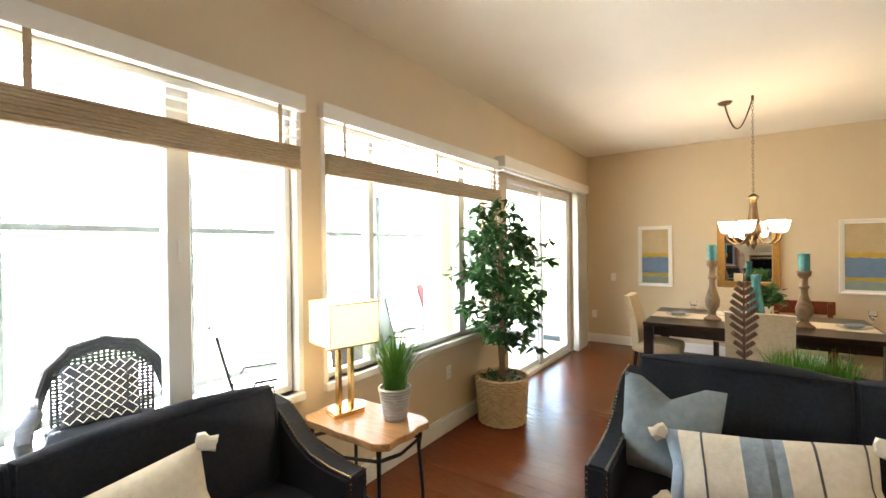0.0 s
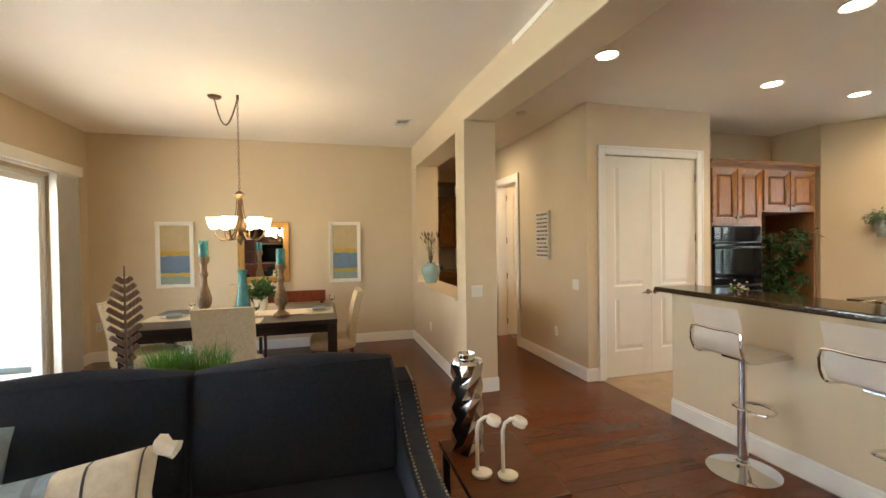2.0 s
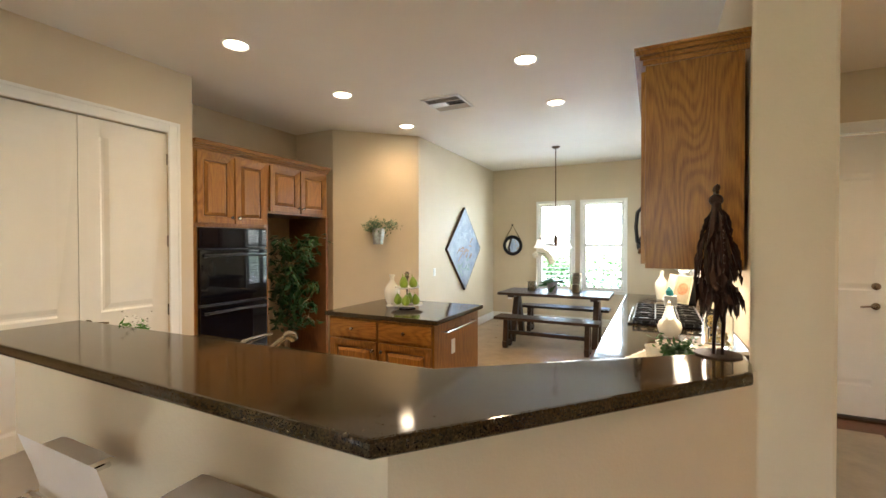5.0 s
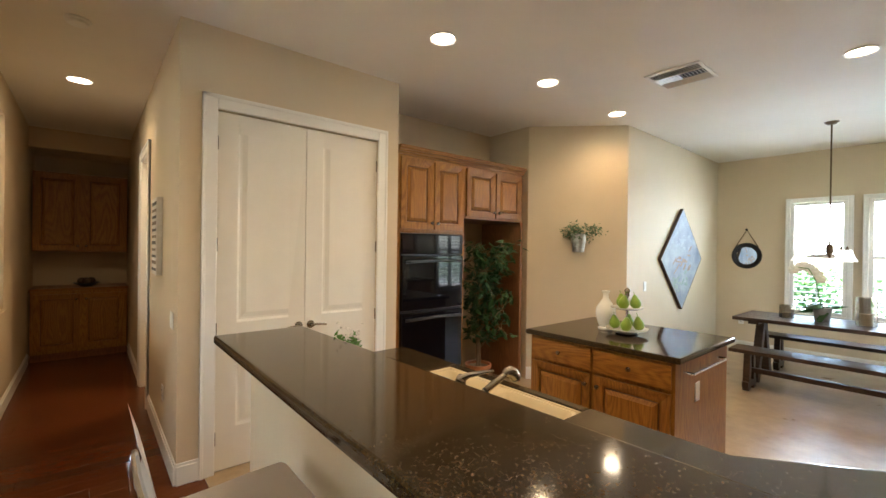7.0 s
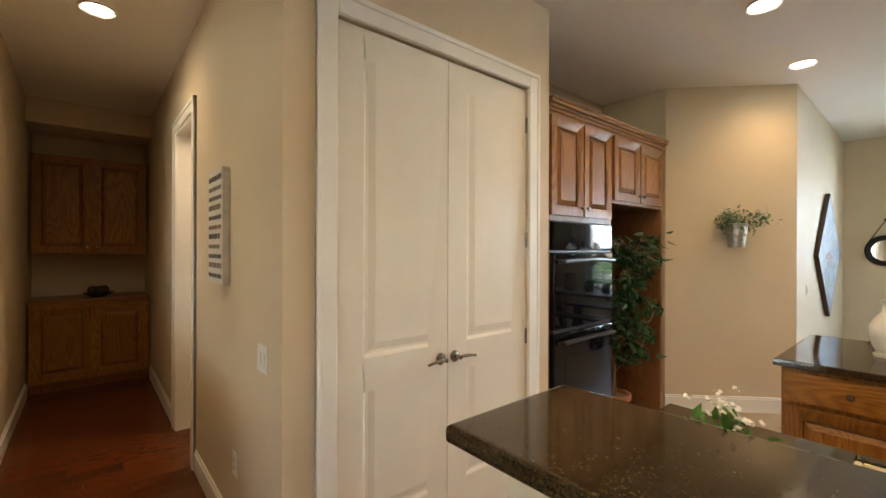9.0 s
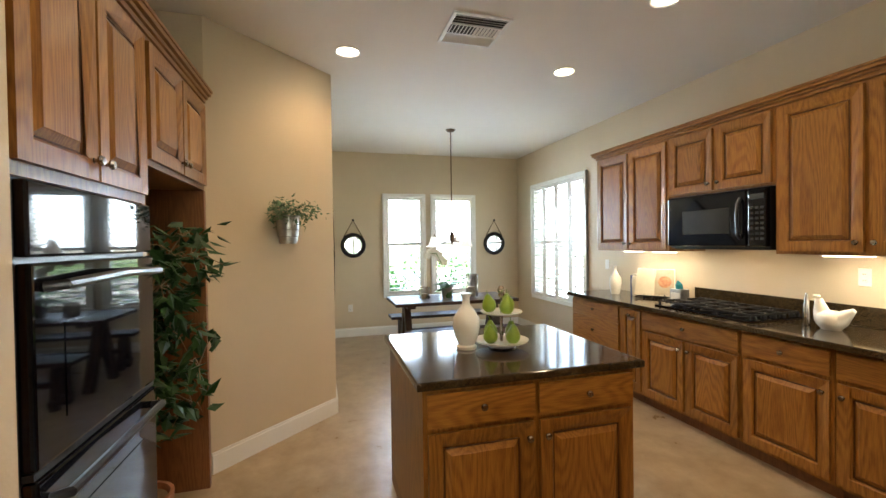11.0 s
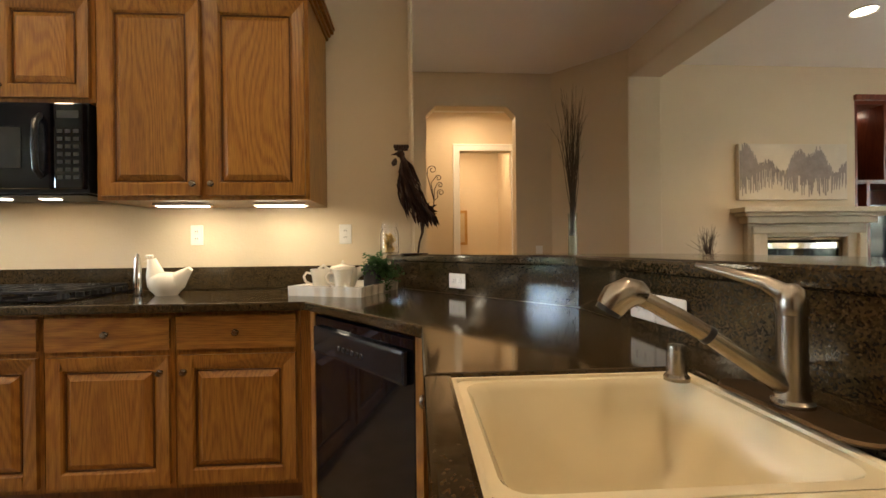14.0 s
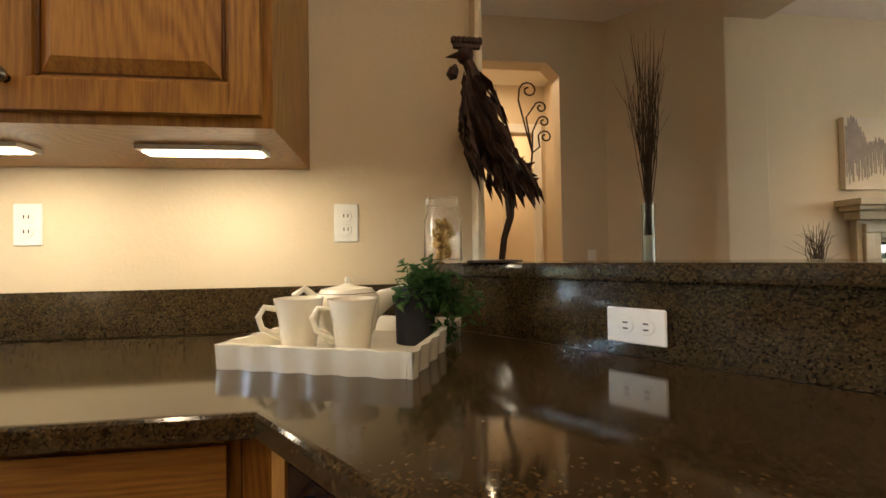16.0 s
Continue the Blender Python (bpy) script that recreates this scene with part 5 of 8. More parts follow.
def sofa(m, w, label):
    th = thing("sofa", m, label, "sofa", "sofas")
    d, aw = 0.92, 0.115
    part("base", box(-w / 2 + aw, -d / 2 + 0.02, 0.12, w / 2 - aw, d / 2, 0.30, 0.015, 2), NAVY, th)
    part("backrest_frame", moved(box(-w / 2 + aw * 0.6, -0.07, 0.0, w / 2 - aw * 0.6, 0.07, 0.50, 0.03, 3), pose(0, d / 2 - 0.08, 0.30, -8)), NAVY, th)
    prof = [(-d / 2, 0.10), (-d / 2, 0.60), (-d / 2 + 0.18, 0.605), (-d / 2 + 0.36, 0.625), (-d / 2 + 0.50, 0.67), (-d / 2 + 0.62, 0.74), (-d / 2 + 0.72, 0.79), (d / 2, 0.81), (d / 2, 0.10)]
    for s in (-1, 1):
        bm = bmesh.new()
        f = bm.faces.new([bm.verts.new((0, y, z)) for y, z in prof])
        top = bmesh.ops.extrude_face_region(bm, geom=[f])
        bmesh.ops.translate(bm, vec=(aw, 0, 0), verts=[v for v in top["geom"] if isinstance(v, bmesh.types.BMVert)])
        bmesh.ops.bevel(bm, geom=bm.edges[:], offset=0.014, segments=2, affect="EDGES")
        arm = part("arm", bm, NAVY, th, "scooped arm with nailhead trim", m=pose(-w / 2 if s < 0 else w / 2 - aw, 0, 0))
        nails = bmesh.new()
        for xx in (0.016, aw - 0.016):
            path = [(-d / 2, 0.12), (-d / 2, 0.59)]
            for (y0, z0), (y1, z1) in zip(path, path[1:]):
                k = int(math.hypot(y1 - y0, z1 - z0) / 0.022)
                for q in range(k):
                    join(nails, moved(lathe([(0.008, 0), (0.006, 0.004), (0, 0.005)], 6), pose(xx, y0 + (y1 - y0) * q / k - 0.001, z0 + (z1 - z0) * q / k, 90)))
            run = prof[1:8]
            for (y0, z0), (y1, z1) in zip(run, run[1:]):
                k = max(1, int(math.hypot(y1 - y0, z1 - z0) / 0.022))
                for q in range(k):
                    join(nails, moved(lathe([(0.008, 0), (0.006, 0.004), (0, 0.005)], 6), pose(xx, y0 + (y1 - y0) * q / k, z0 + (z1 - z0) * q / k + 0.001)))
        tagged(part("nailhead_trim", nails, NICKEL, arm), "row of nickel nailheads", kind="stuff")
        part("leg", lathe([(0.02, 0), (0.028, 0.10), (0.03, 0.12)], 10), DARKW, th, m=pose(s * (w / 2 - 0.07), -d / 2 + 0.07, 0))
        part("leg", lathe([(0.02, 0), (0.028, 0.10), (0.03, 0.12)], 10), DARKW, th, m=pose(s * (w / 2 - 0.07), d / 2 - 0.07, 0))
    cw = (w - 2 * aw) / 2
    for s in (-1, 1):
        c = part("seat_cushion", cushion(cw - 0.006, 0.70, 0.16, 0.02), NAVY, th, smooth=True, m=pose(s * cw / 2, -0.09, 0.30))
        b = part("back_cushion", cushion(cw - 0.004, 0.17, 0.46, 0.035), NAVY, th, smooth=True, m=pose(s * cw / 2, 0.24, 0.445, -9))
        pts = [(-cw / 2, -0.085, 0.46), (cw / 2 - 0.004, -0.085, 0.46)]
        part("piping", tube([(-cw / 2 + 0.01, -0.087, 0.02), (-cw / 2 + 0.01, -0.087, 0.45), (cw / 2 - 0.012, -0.087, 0.45), (cw / 2 - 0.012, -0.087, 0.02)], 0.005, 5), NAVY, b)
    return th


sofa(pose(1.54, 4.58, 0) @ Matrix.Diagonal((0.905, 0.90, 1.09, 1)), 2.06, "charcoal navy two-seat sofa with scooped arms and nickel nailheads")
sofa(pose(-0.54, 2.68, 0, 0, 0, 90) @ Matrix.Diagonal((1, 0.74, 1, 1)), 2.06, "charcoal navy sofa with nailhead arms along the windows")


def pillow(name, m, w, h, t, mat, label, tassels=False, bands=(), n=16, chop=0.0):
    th = thing(name, m, label, "pillow")

    def skin(a, b, off=0.0):
        bm = bmesh.new()
        for side in (-1, 1):
            grid = []
            for i in range(n + 1):
                col = []
                for j in range(n + 1):
                    u, v = a + (b - a) * i / n, -1 + 2 * j / n
                    bulge = max(0.0, (1 - abs(u) ** 2.6)) ** 0.5 * max(0.0, (1 - abs(v) ** 2.6)) ** 0.5
                    pinch = 1 - 0.07 * (1 - abs(u)) * abs(v) ** 3
                    pin2 = 1 - 0.07 * (1 - abs(v)) * abs(u) ** 3
                    dip = chop * max(0.0, v) ** 2 * max(0.0, 1 - abs(u) * 1.6)
                    col.append(bm.verts.new((u * w / 2 * pin2, side * (bulge * t / 2 * (1 - 3 * dip) + off), v * h / 2 * pinch + h / 2 - dip * h)))
                grid.append(col)
            for i in range(n):
                for j in range(n):
                    bm.faces.new((grid[i][j], grid[i + 1][j], grid[i + 1][j + 1], grid[i][j + 1]))
        bmesh.ops.remove_doubles(bm, verts=bm.verts, dist=1e-4)
        return bm

    part("cover", skin(-1, 1), mat, th, smooth=True)
    for a, b, mt in bands:
        part("woven_band", skin(a, b, 0.0025), mt, th, "woven stripe", True)
    if tassels:
        rnd = random.Random(3)
        for sx in (-1, 1):
            for z in (0.01, h - 0.01):
                bm = lathe([(0, 0.03), (0.024, 0.022), (0.03, 0.0), (0.026, -0.02), (0.03, -0.045), (0, -0.046)], 10)
                for v in bm.verts:
                    v.co += Vector((rnd.gauss(0, 0.003), rnd.gauss(0, 0.003), rnd.gauss(0, 0.003)))
                part("tassel", bm, CREAM, th, "fluffy cream tassel", True, pose(sx * (w / 2 + 0.01), 0, z, 0, sx * (-60)))
    return th


DKSTR = material("dark_thread", (0.10, 0.095, 0.085), 0.9)
BANDS = [(-1.0, -0.84, PALEBLUE), (-0.60, -0.575, DKSTR), (-0.20, 0.02, PALEBLUE), (0.02, 0.10, GREYF), (0.10, 0.20, PALEBLUE), (0.45, 0.475, DKSTR), (0.88, 0.90, DKSTR)]
pillow("lumbar_pillow", pose(1.245, 4.315, 0.57, -26, -7, 3), 0.67, 0.28, 0.145, CREAM, "cream lumbar pillow with woven blue stripes and tassels", True, BANDS)
pillow("throw_pillow", pose(0.865, 4.475, 0.53, -14, 2, -8), 0.425, 0.425, 0.155, GREYF, "grey-blue velvet throw pillow on the sofa", chop=0.16)
pillow("lumbar_pillow", pose(-0.44, 2.86, 0.485, -22, -14, 70), 0.66, 0.34, 0.17, CREAM, "cream lumbar pillow with tassels on the window sofa", True)
pillow("throw_pillow", pose(-0.46, 2.25, 0.47, -18, 8, 80), 0.46, 0.46, 0.16, GREYF, "grey-blue throw pillow on the window sofa")

# lamp table
tb = thing("side_table", pose(-0.405, 3.90, 0) @ Matrix.Diagonal((0.91, 0.84, 1.145, 1)), "scalloped honey wood side table on dark iron legs", "side table")
outline = []
for k in range(48):
    t = 2 * math.pi * k / 48
    c, s = math.cos(t), math.sin(t)
    r = 1 / max(abs(c), abs(s))
    wob = 1 - 0.045 * (1 - math.cos(8 * t)) / 2
    outline.append((0.33 * c * min(r, 1.25) * wob, 0.225 * s * min(r, 1.25) * wob))
part("tabletop", prism(outline, 0.59, 0.62, 0.006, 2), PALEW, tb)
for sx in (-1, 1):
    for sy in (-1, 1):
        part("leg", tube([(sx * 0.26, sy * 0.18, 0.59), (sx * 0.25, sy * 0.17, 0.50), (sx * 0.265, sy * 0.185, 0.3), (sx * 0.26, sy * 0.18, 0.06), (sx * 0.275, sy * 0.19, 0.0)], [0.014, 0.011, 0.011, 0.011, 0.014], 8), IRON, tb, smooth=True)
for sx in (-1, 1):
    part("apron_bar", tube([(sx * 0.26, -0.18, 0.54), (sx * 0.255, 0.0, 0.515), (sx * 0.26, 0.18, 0.54)], 0.008, 6), IRON, tb, smooth=True)
for sy in (-1, 1):
    part("apron_bar", tube([(-0.26, sy * 0.18, 0.54), (0, sy * 0.18, 0.50), (0.26, sy * 0.18, 0.54)], 0.008, 6), IRON, tb, smooth=True)
    part("lower_bar", tube([(-0.262, sy * 0.182, 0.16), (0.262, sy * 0.182, 0.16)], 0.007, 6), IRON, tb)

lp = thing("table_lamp", pose(-0.545, 3.89, 0.71, 0, 0, -15), "brass table lamp with a lit rectangular linen shade", "lamp")
part("base_plate", box(-0.055, -0.085, 0, 0.055, 0.085, 0.026, 0.004, 2), BRASS, lp)
fr = bmesh.new()
for y in (-0.035, 0.035):
    box(-0.02, y - 0.010, 0.026, 0.02, y + 0.010, 0.375, 0.002, 1, fr)
box(-0.02, -0.025, 0.345, 0.02, 0.025, 0.375, 0.002, 1, fr)
part("stem", fr, BRASS, lp)
HX, HY, S0, S1 = 0.125, 0.135, 0.373, 0.585
shade = bmesh.new()
for x0, y0, x1, y1 in ((-HX, -HY, -HX + 0.003, HY), (HX - 0.003, -HY, HX, HY), (-HX + 0.003, -HY, HX - 0.003, -HY + 0.003), (-HX + 0.003, HY - 0.003, HX - 0.003, HY)):
    box(x0, y0, S0, x1, y1, S1, 0, 1, shade)
bmesh.ops.remove_doubles(shade, verts=shade.verts, dist=1e-5)
sh = part("shade", shade, LSHADE, lp, "glowing rectangular linen shade")
edge = bmesh.new()
for z in (S0 - 0.004, S1 - 0.003):
    for x0, y0, x1, y1 in ((-HX - 0.003, -HY - 0.003, -HX + 0.001, HY + 0.003), (HX - 0.001, -HY - 0.003, HX + 0.003, HY + 0.003), (-HX + 0.001, -HY - 0.003, HX - 0.001, -HY + 0.001), (-HX + 0.001, HY - 0.001, HX - 0.001, HY + 0.003)):
        box(x0, y0, z, x1, y1, z + 0.007, 0, 1, edge)
for x in (-HX, HX):
    for y in (-HY, HY):
        box(x - 0.002, y - 0.002, S0 + 0.003, x + 0.002, y + 0.002, S1 - 0.003, 0, 1, edge)
part("shade_binding", edge, BRASS, sh)
part("bulb", lathe([(0, 0.385), (0.012, 0.395), (0.015, 0.425), (0.03, 0.465), (0.028, 0.495), (0, 0.515)], 12), GLOW, lp, "lit bulb", True)
lamp("table_lamp_light", "POINT", pose(-0.545, 3.89, 1.20), 0.40, (1, 0.74, 0.42), 0.08)


def grass(n, h, spread, rnd, bm=None):
    bm = bm or bmesh.new()
    for _ in range(n):
        a, r = rnd.uniform(0, 6.283), rnd.uniform(0, 0.06)
        lean = rnd.uniform(0.05, 1.0) * spread
        L = h * rnd.uniform(0.6, 1.0)
        d = Vector((math.cos(a), math.sin(a), 0))
        s = Vector((-d.y, d.x, 0)) * 0.0035
        p0 = d * r
        prev = None
        for k in range(5):
            t = k / 4
            p = p0 + d * lean * t * t + Vector((0, 0, L * (t - 0.25 * t * t * lean / max(spread, 1e-3))))
            q = [bm.verts.new(p - s * (1 - t * 0.9)), bm.verts.new(p + s * (1 - t * 0.9))]
            if prev:
                bm.faces.new((prev[0], prev[1], q[1], q[0]))
            prev = q
    return bm


rnd = random.Random(11)
pt = thing("potted_grass", pose(-0.28, 3.985, 0.71) @ Matrix.Scale(0.95, 4), "green grass plant in a ribbed grey pot", "plant")
prof = [(0.0, 0.005), (0.058, 0.0)] + [(0.060 + 0.028 * k / 22 + (0.003 if k % 2 else -0.002), 0.17 * k / 22) for k in range(1, 23)] + [(0.078, 0.17), (0.075, 0.15), (0, 0.15)]
part("pot", lathe(prof, 24), material("ribbed_grey_pot", (0.34, 0.31, 0.27), 0.7, tint=(0.48, 0.45, 0.40), scale=20), pt, smooth=True)
part("grass", moved(grass(360, 0.42, 0.30, rnd), pose(0, 0, 0.15)), GRASSM, pt)


def ficus(name, m, label, pot, trunk_h, crown, seed, mat, leaf_size=0.075, count=26):
    """A small tree in a pot: plaited stems, twigs and single leaves; crown: rows of centre and spread."""
    rnd = random.Random(seed)
    th = thing(name, m, label, "plant")
    pot(th)
    bm = bmesh.new()
    for s in range(3):
        pts = [(0.018 * math.cos(2.1 * s + z * 5), 0.018 * math.sin(2.1 * s + z * 5), z) for z in [0.05 + trunk_h * k / 8 for k in range(9)]]
        tube(pts, [0.014 - 0.0006 * k for k in range(9)], 6, bm=bm)
    cs = []
    for (c, spread) in crown:
        c = Vector(c)
        start = Vector((0, 0, min(trunk_h, max(0.3, c.z - 0.25))))
        tube([tuple(start), tuple((start + c) / 2 + Vector((0, 0, 0.06))), tuple(c)], [0.008, 0.006, 0.003], 5, bm=bm)
        for _ in range(7):
            q = c + Vector((rnd.gauss(0, spread), rnd.gauss(0, spread), rnd.gauss(0, spread * 0.8)))
            tube([tuple(c), tuple((c + q) / 2 + Vector((0, 0, 0.03))), tuple(q)], [0.004, 0.003, 0.0015], 4, bm=bm)
            cs.append(q)
    part("trunk", bm, BARK, th)
    part("foliage", leaves(cs, count, 0.055, leaf_size, rnd, 0.7), mat, th, "small pointed green leaves")
    return th


def basket(th):
    bm = bmesh.new()
    for k in range(17):
        z = 0.012 + k * 0.0245
        r = 0.185 + 0.022 * (z / 0.42)
        pts = [((r + 0.006 * (1 if (q + k) % 2 else -1)) * math.cos(2 * math.pi * q / 40), (r + 0.006 * (1 if (q + k) % 2 else -1)) * math.sin(2 * math.pi * q / 40), z) for q in range(40)]
        tube(pts, 0.0135, 6, True, bm)
    part("basket", bm, SEAG, th, "round woven seagrass basket", True)
    part("moss", moved(leaves([(0.11 * math.cos(a), 0.11 * math.sin(a), 0.40) for a in range(12)] + [(0, 0, 0.40)], 40, 0.06, 0.03, random.Random(2)), pose(0, 0, 0)), LEAF, th, "green moss over the soil")
    part("soil", lathe([(0, 0.385), (0.185, 0.385), (0.18, 0.02), (0, 0.02)], 24), BARK, th)


crown = []
r9 = random.Random(21)
for k in range(24):
    z = 0.78 + 1.10 * k / 23
    a = k * 2.4
    r = (0.33 if z < 1.6 else 0.20) * r9.uniform(0.45, 1.0) * (0.75 if z < 1.0 else 1)
    crown.append(((r * math.cos(a), r * math.sin(a), z), 0.075))
ficus("ficus_tree", pose(-0.63, 5.82, 0.0) @ Matrix.Diagonal((1.1, 1.1, 0.98, 1)), "tall leafy ficus tree in a woven basket", basket, 1.5, crown, 4, LEAF, 0.105, 8)


def terracotta(th):
    part("pot", lathe([(0, 0), (0.10, 0), (0.125, 0.20), (0.145, 0.20), (0.148, 0.24), (0.13, 0.24), (0.12, 0.21), (0, 0.21)], 24), TERRA, th, "terracotta pot", True)
    part("soil", lathe([(0, 0.215), (0.12, 0.213)], 20), BARK, th)


crown = []
for k in range(24):
    z = 0.55 + 1.0 * k / 23
    a = k * 2.4 + 0.7
    r = 0.21 * r9.uniform(0.3, 1.0)
    crown.append(((r * math.cos(a) + (0.04 if z > 0.8 else 0), r * math.sin(a) - 0.06, z), 0.07))
ficus("ficus_tree", pose(7.68, 7.02, 0.0), "dark leafy ficus tree in a terracotta pot inside the refrigerator bay", terracotta, 1.1, crown, 8, LEAFD, 0.10, 5)

# small table beside the second sofa
st = thing("side_table", pose(2.82, 4.66, 0), "low dark brown wooden side table beside the sofa", "side table")
part("tabletop", box(-0.20, -0.30, 0.46, 0.20, 0.30, 0.49, 0.006, 2), CHERRY, st)
for sx in (-1, 1):
    for sy in (-1, 1):
        part("leg", box(sx * 0.17 - 0.018, sy * 0.27 - 0.018, 0, sx * 0.17 + 0.018, sy * 0.27 + 0.018, 0.46, 0.004, 1), IRON, st)
vz = thing("metal_vase", pose(2.735, 4.83, 0.49), "tall faceted silver metal vase", "vase")
bm = bmesh.new()
R, nz, na = 0.072, 8, 10
rows = []
for j in range(nz + 1):
    rows.append([bm.verts.new(((R + (0.010 if (i + j) % 2 else -0.006)) * math.cos(2 * math.pi * (i + 0.5 * (j % 2)) / na), (R + (0.010 if (i + j) % 2 else -0.006)) * math.sin(2 * math.pi * (i + 0.5 * (j % 2)) / na), 0.43 * j / nz)) for i in range(na)])
for a, b in zip(rows, rows[1:]):
    for i in range(na):
        bm.faces.new((a[i], a[(i + 1) % na], b[(i + 1) % na]))
        bm.faces.new((a[i], b[(i + 1) % na], b[i]))
part("body", bm, material("hammered_silver", (0.55, 0.52, 0.48), 0.14, 1.0), vz)
part("neck", lathe([(0.078, 0.43), (0.072, 0.445), (0.045, 0.455), (0.044, 0.47), (0.05, 0.475), (0.042, 0.475), (0.038, 0.45), (0, 0.40)], 20), CHROME, vz, smooth=True)
for x, y in ((2.70, 4.60), (2.80, 4.55)):
    hk = solo("abstract_figurine", join(tube([(0, 0, 0.01), (0, 0, 0.2), (0.01, 0, 0.235), (0.035, 0, 0.255), (0.06, 0, 0.258)], 0.0085, 8), moved(lathe([(0, 0.012), (0.028, 0.010), (0.034, 0), (0.03, -0.022), (0, -0.024)], 14), pose(0.075, 0, 0.25, 0, 20)),
              moved(lathe([(0, 0), (0.042, 0.002), (0.045, 0.014), (0.03, 0.022), (0, 0.022)], 16), pose(0.02, 0, 0))), CERAM, pose(x, y, 0.49, 0, 0, -25), "white hooked ceramic figurine on the side table", "figurine", "figurines", True)

# console behind the sofa
cs_ = thing("console_table", pose(1.35, 5.19, 0) @ Matrix.Diagonal((0.95, 0.95, 1.067, 1)), "narrow dark wood console table behind the sofa", "console table")
part("tabletop", box(-0.55, -0.16, 0.72, 0.55, 0.16, 0.75, 0.004, 1), DARKW, cs_)
for sx in (-1, 1):
    for sy in (-1, 1):
        part("leg", box(sx * 0.52 - 0.02, sy * 0.13 - 0.02, 0, sx * 0.52 + 0.02, sy * 0.13 + 0.02, 0.72, 0.003, 1), DARKW, cs_)
lf = thing("leaf_sculpture", pose(1.165, 5.18, 0.80, 0, 0, 20), "carved brown wooden leaf sculpture on a black base", "sculpture")
part("stand", join(box(-0.07, -0.05, 0, 0.07, 0.05, 0.05, 0.005, 1), lathe([(0.012, 0.05), (0.01, 0.13)], 8)), BLACKP, lf)
bm = bmesh.new()
for k in range(11):
    z = 0.12 + 0.042 * k
    w = 0.085 * math.sin(math.pi * (k + 1.5) / 13.5)
    for s in (-1, 1):
        join(bm, moved(box(0, -0.006, -0.012, w, 0.006, 0.012, 0.004, 1), pose(0, 0, z, 0, -38, 0) if s > 0 else pose(0, 0, z, 0, -38, 180)))
tube([(0, 0, 0.11), (0, 0, 0.62)], [0.009, 0.003], 6, bm=bm)
part("leaf_blade", bm, wood("carved_leaf_wood", (0.09, 0.045, 0.028), (0.24, 0.14, 0.10), "z"), lf)
gp = thing("planter", pose(1.43, 5.17, 0.80), "low black planter of bright green grass", "plant")
part("trough", box(-0.16, -0.06, 0, 0.16, 0.06, 0.09, 0.006, 2), BLACKP, gp)
bm = bmesh.new()
for k in range(7):
    join(bm, moved(grass(60, 0.19, 0.16, rnd), pose(-0.14 + k * 0.047, 0, 0.07)))
part("grass", bm, GRASSM, gp)

# fireplace wall
fp = thing("fireplace", pose(1.80, 1.12, 0, 0, 0, 180), "cast stone fireplace surround with a black glass firebox", "fireplace")
W0 = 0.44
for sx in (-1, 1):
    a, b = sorted((sx * W0, sx * (W0 + 0.22)))
    pil = part("pilaster", box(a, -0.06, 0, b, 0, 1.36, 0.01, 2), STONEM, fp)
    a, b = sorted((sx * (W0 + 0.10), sx * (W0 + 0.18)))
    part("raised_band", box(a, -0.09, 0, b, -0.06, 1.255, 0.01, 2), STONEM, pil)
lin = part("lintel", box(-W0, -0.06, 1.22, W0, 0, 1.36, 0.01, 2), STONEM, fp)
part("raised_band", box(-W0 - 0.18, -0.09, 1.26, W0 + 0.18, -0.06, 1.33, 0.01, 2), STONEM, lin)
part("mantel_shelf", join(box(-0.80, -0.20, 1.47, 0.80, 0, 1.52, 0.008, 2), box(-0.76, -0.16, 1.43, 0.76, 0, 1.47, 0.012, 2), box(-0.71, -0.12, 1.36, 0.71, 0, 1.43, 0.012, 2)), STONEM, fp)
part("hearth", box(-0.70, -0.35, 0, 0.70, 0, 0.06, 0.008, 1), STONEM, fp)
part("firebox", join(box(-W0, 0.3, 0.3, W0, 0.33, 1.24), box(-W0, 0.02, 1.222, W0, 0.33, 1.24), box(-W0 - 0.02, 0.02, 0.3, -W0, 0.33, 1.24), box(W0, 0.02, 0.3, W0 + 0.02, 0.33, 1.24)), IRON, fp)
part("glass_door", box(-W0 + 0.03, 0.01, 0.38, W0 - 0.03, 0.02, 1.15), BLACK, fp, "black firebox glass")
part("metal_trim", frame_bm(-W0, W0, 0.35, 1.22, 0.035, -0.005, 0.03), BRONZE, fp)
part("louvre", box(-W0 + 0.03, 0.0, 1.10, W0 - 0.03, 0.012, 1.16), CHROME, fp)

art = thing("canvas_painting", pose(1.94, 1.12, 1.605, 0, 0, 180), "wide cream canvas with grey drips over the mantel", "painting")
part("canvas", box(-0.595, -0.045, 0, 0.595, -0.003, 0.58, 0.003, 1), material("cream_canvas", (0.55, 0.47, 0.36), 0.85, tint=(0.63, 0.55, 0.43), scale=6, amount=0.9, bump=0.2), art)
r5 = random.Random(9)
bm = bmesh.new()
for k in range(150):
    x = -0.585 + 1.17 * k / 150
    hgt = 0.42 + 0.10 * math.sin(x * 9) + 0.06 * math.sin(x * 23 + 1) + r5.uniform(-0.03, 0.03)
    low = 0.22 - 0.05 * math.sin(x * 7) + r5.uniform(-0.16, 0.06)
    box(x, -0.047, max(0.03, low), x + 0.0085, -0.0452, hgt, 0, 1, bm)
tagged(part("paint_drips", bm, material("grey_mauve_paint", (0.20, 0.165, 0.145), 0.7, tint=(0.34, 0.285, 0.25), scale=14, amount=1.0), art), "grey mauve dripped paint", kind="stuff")

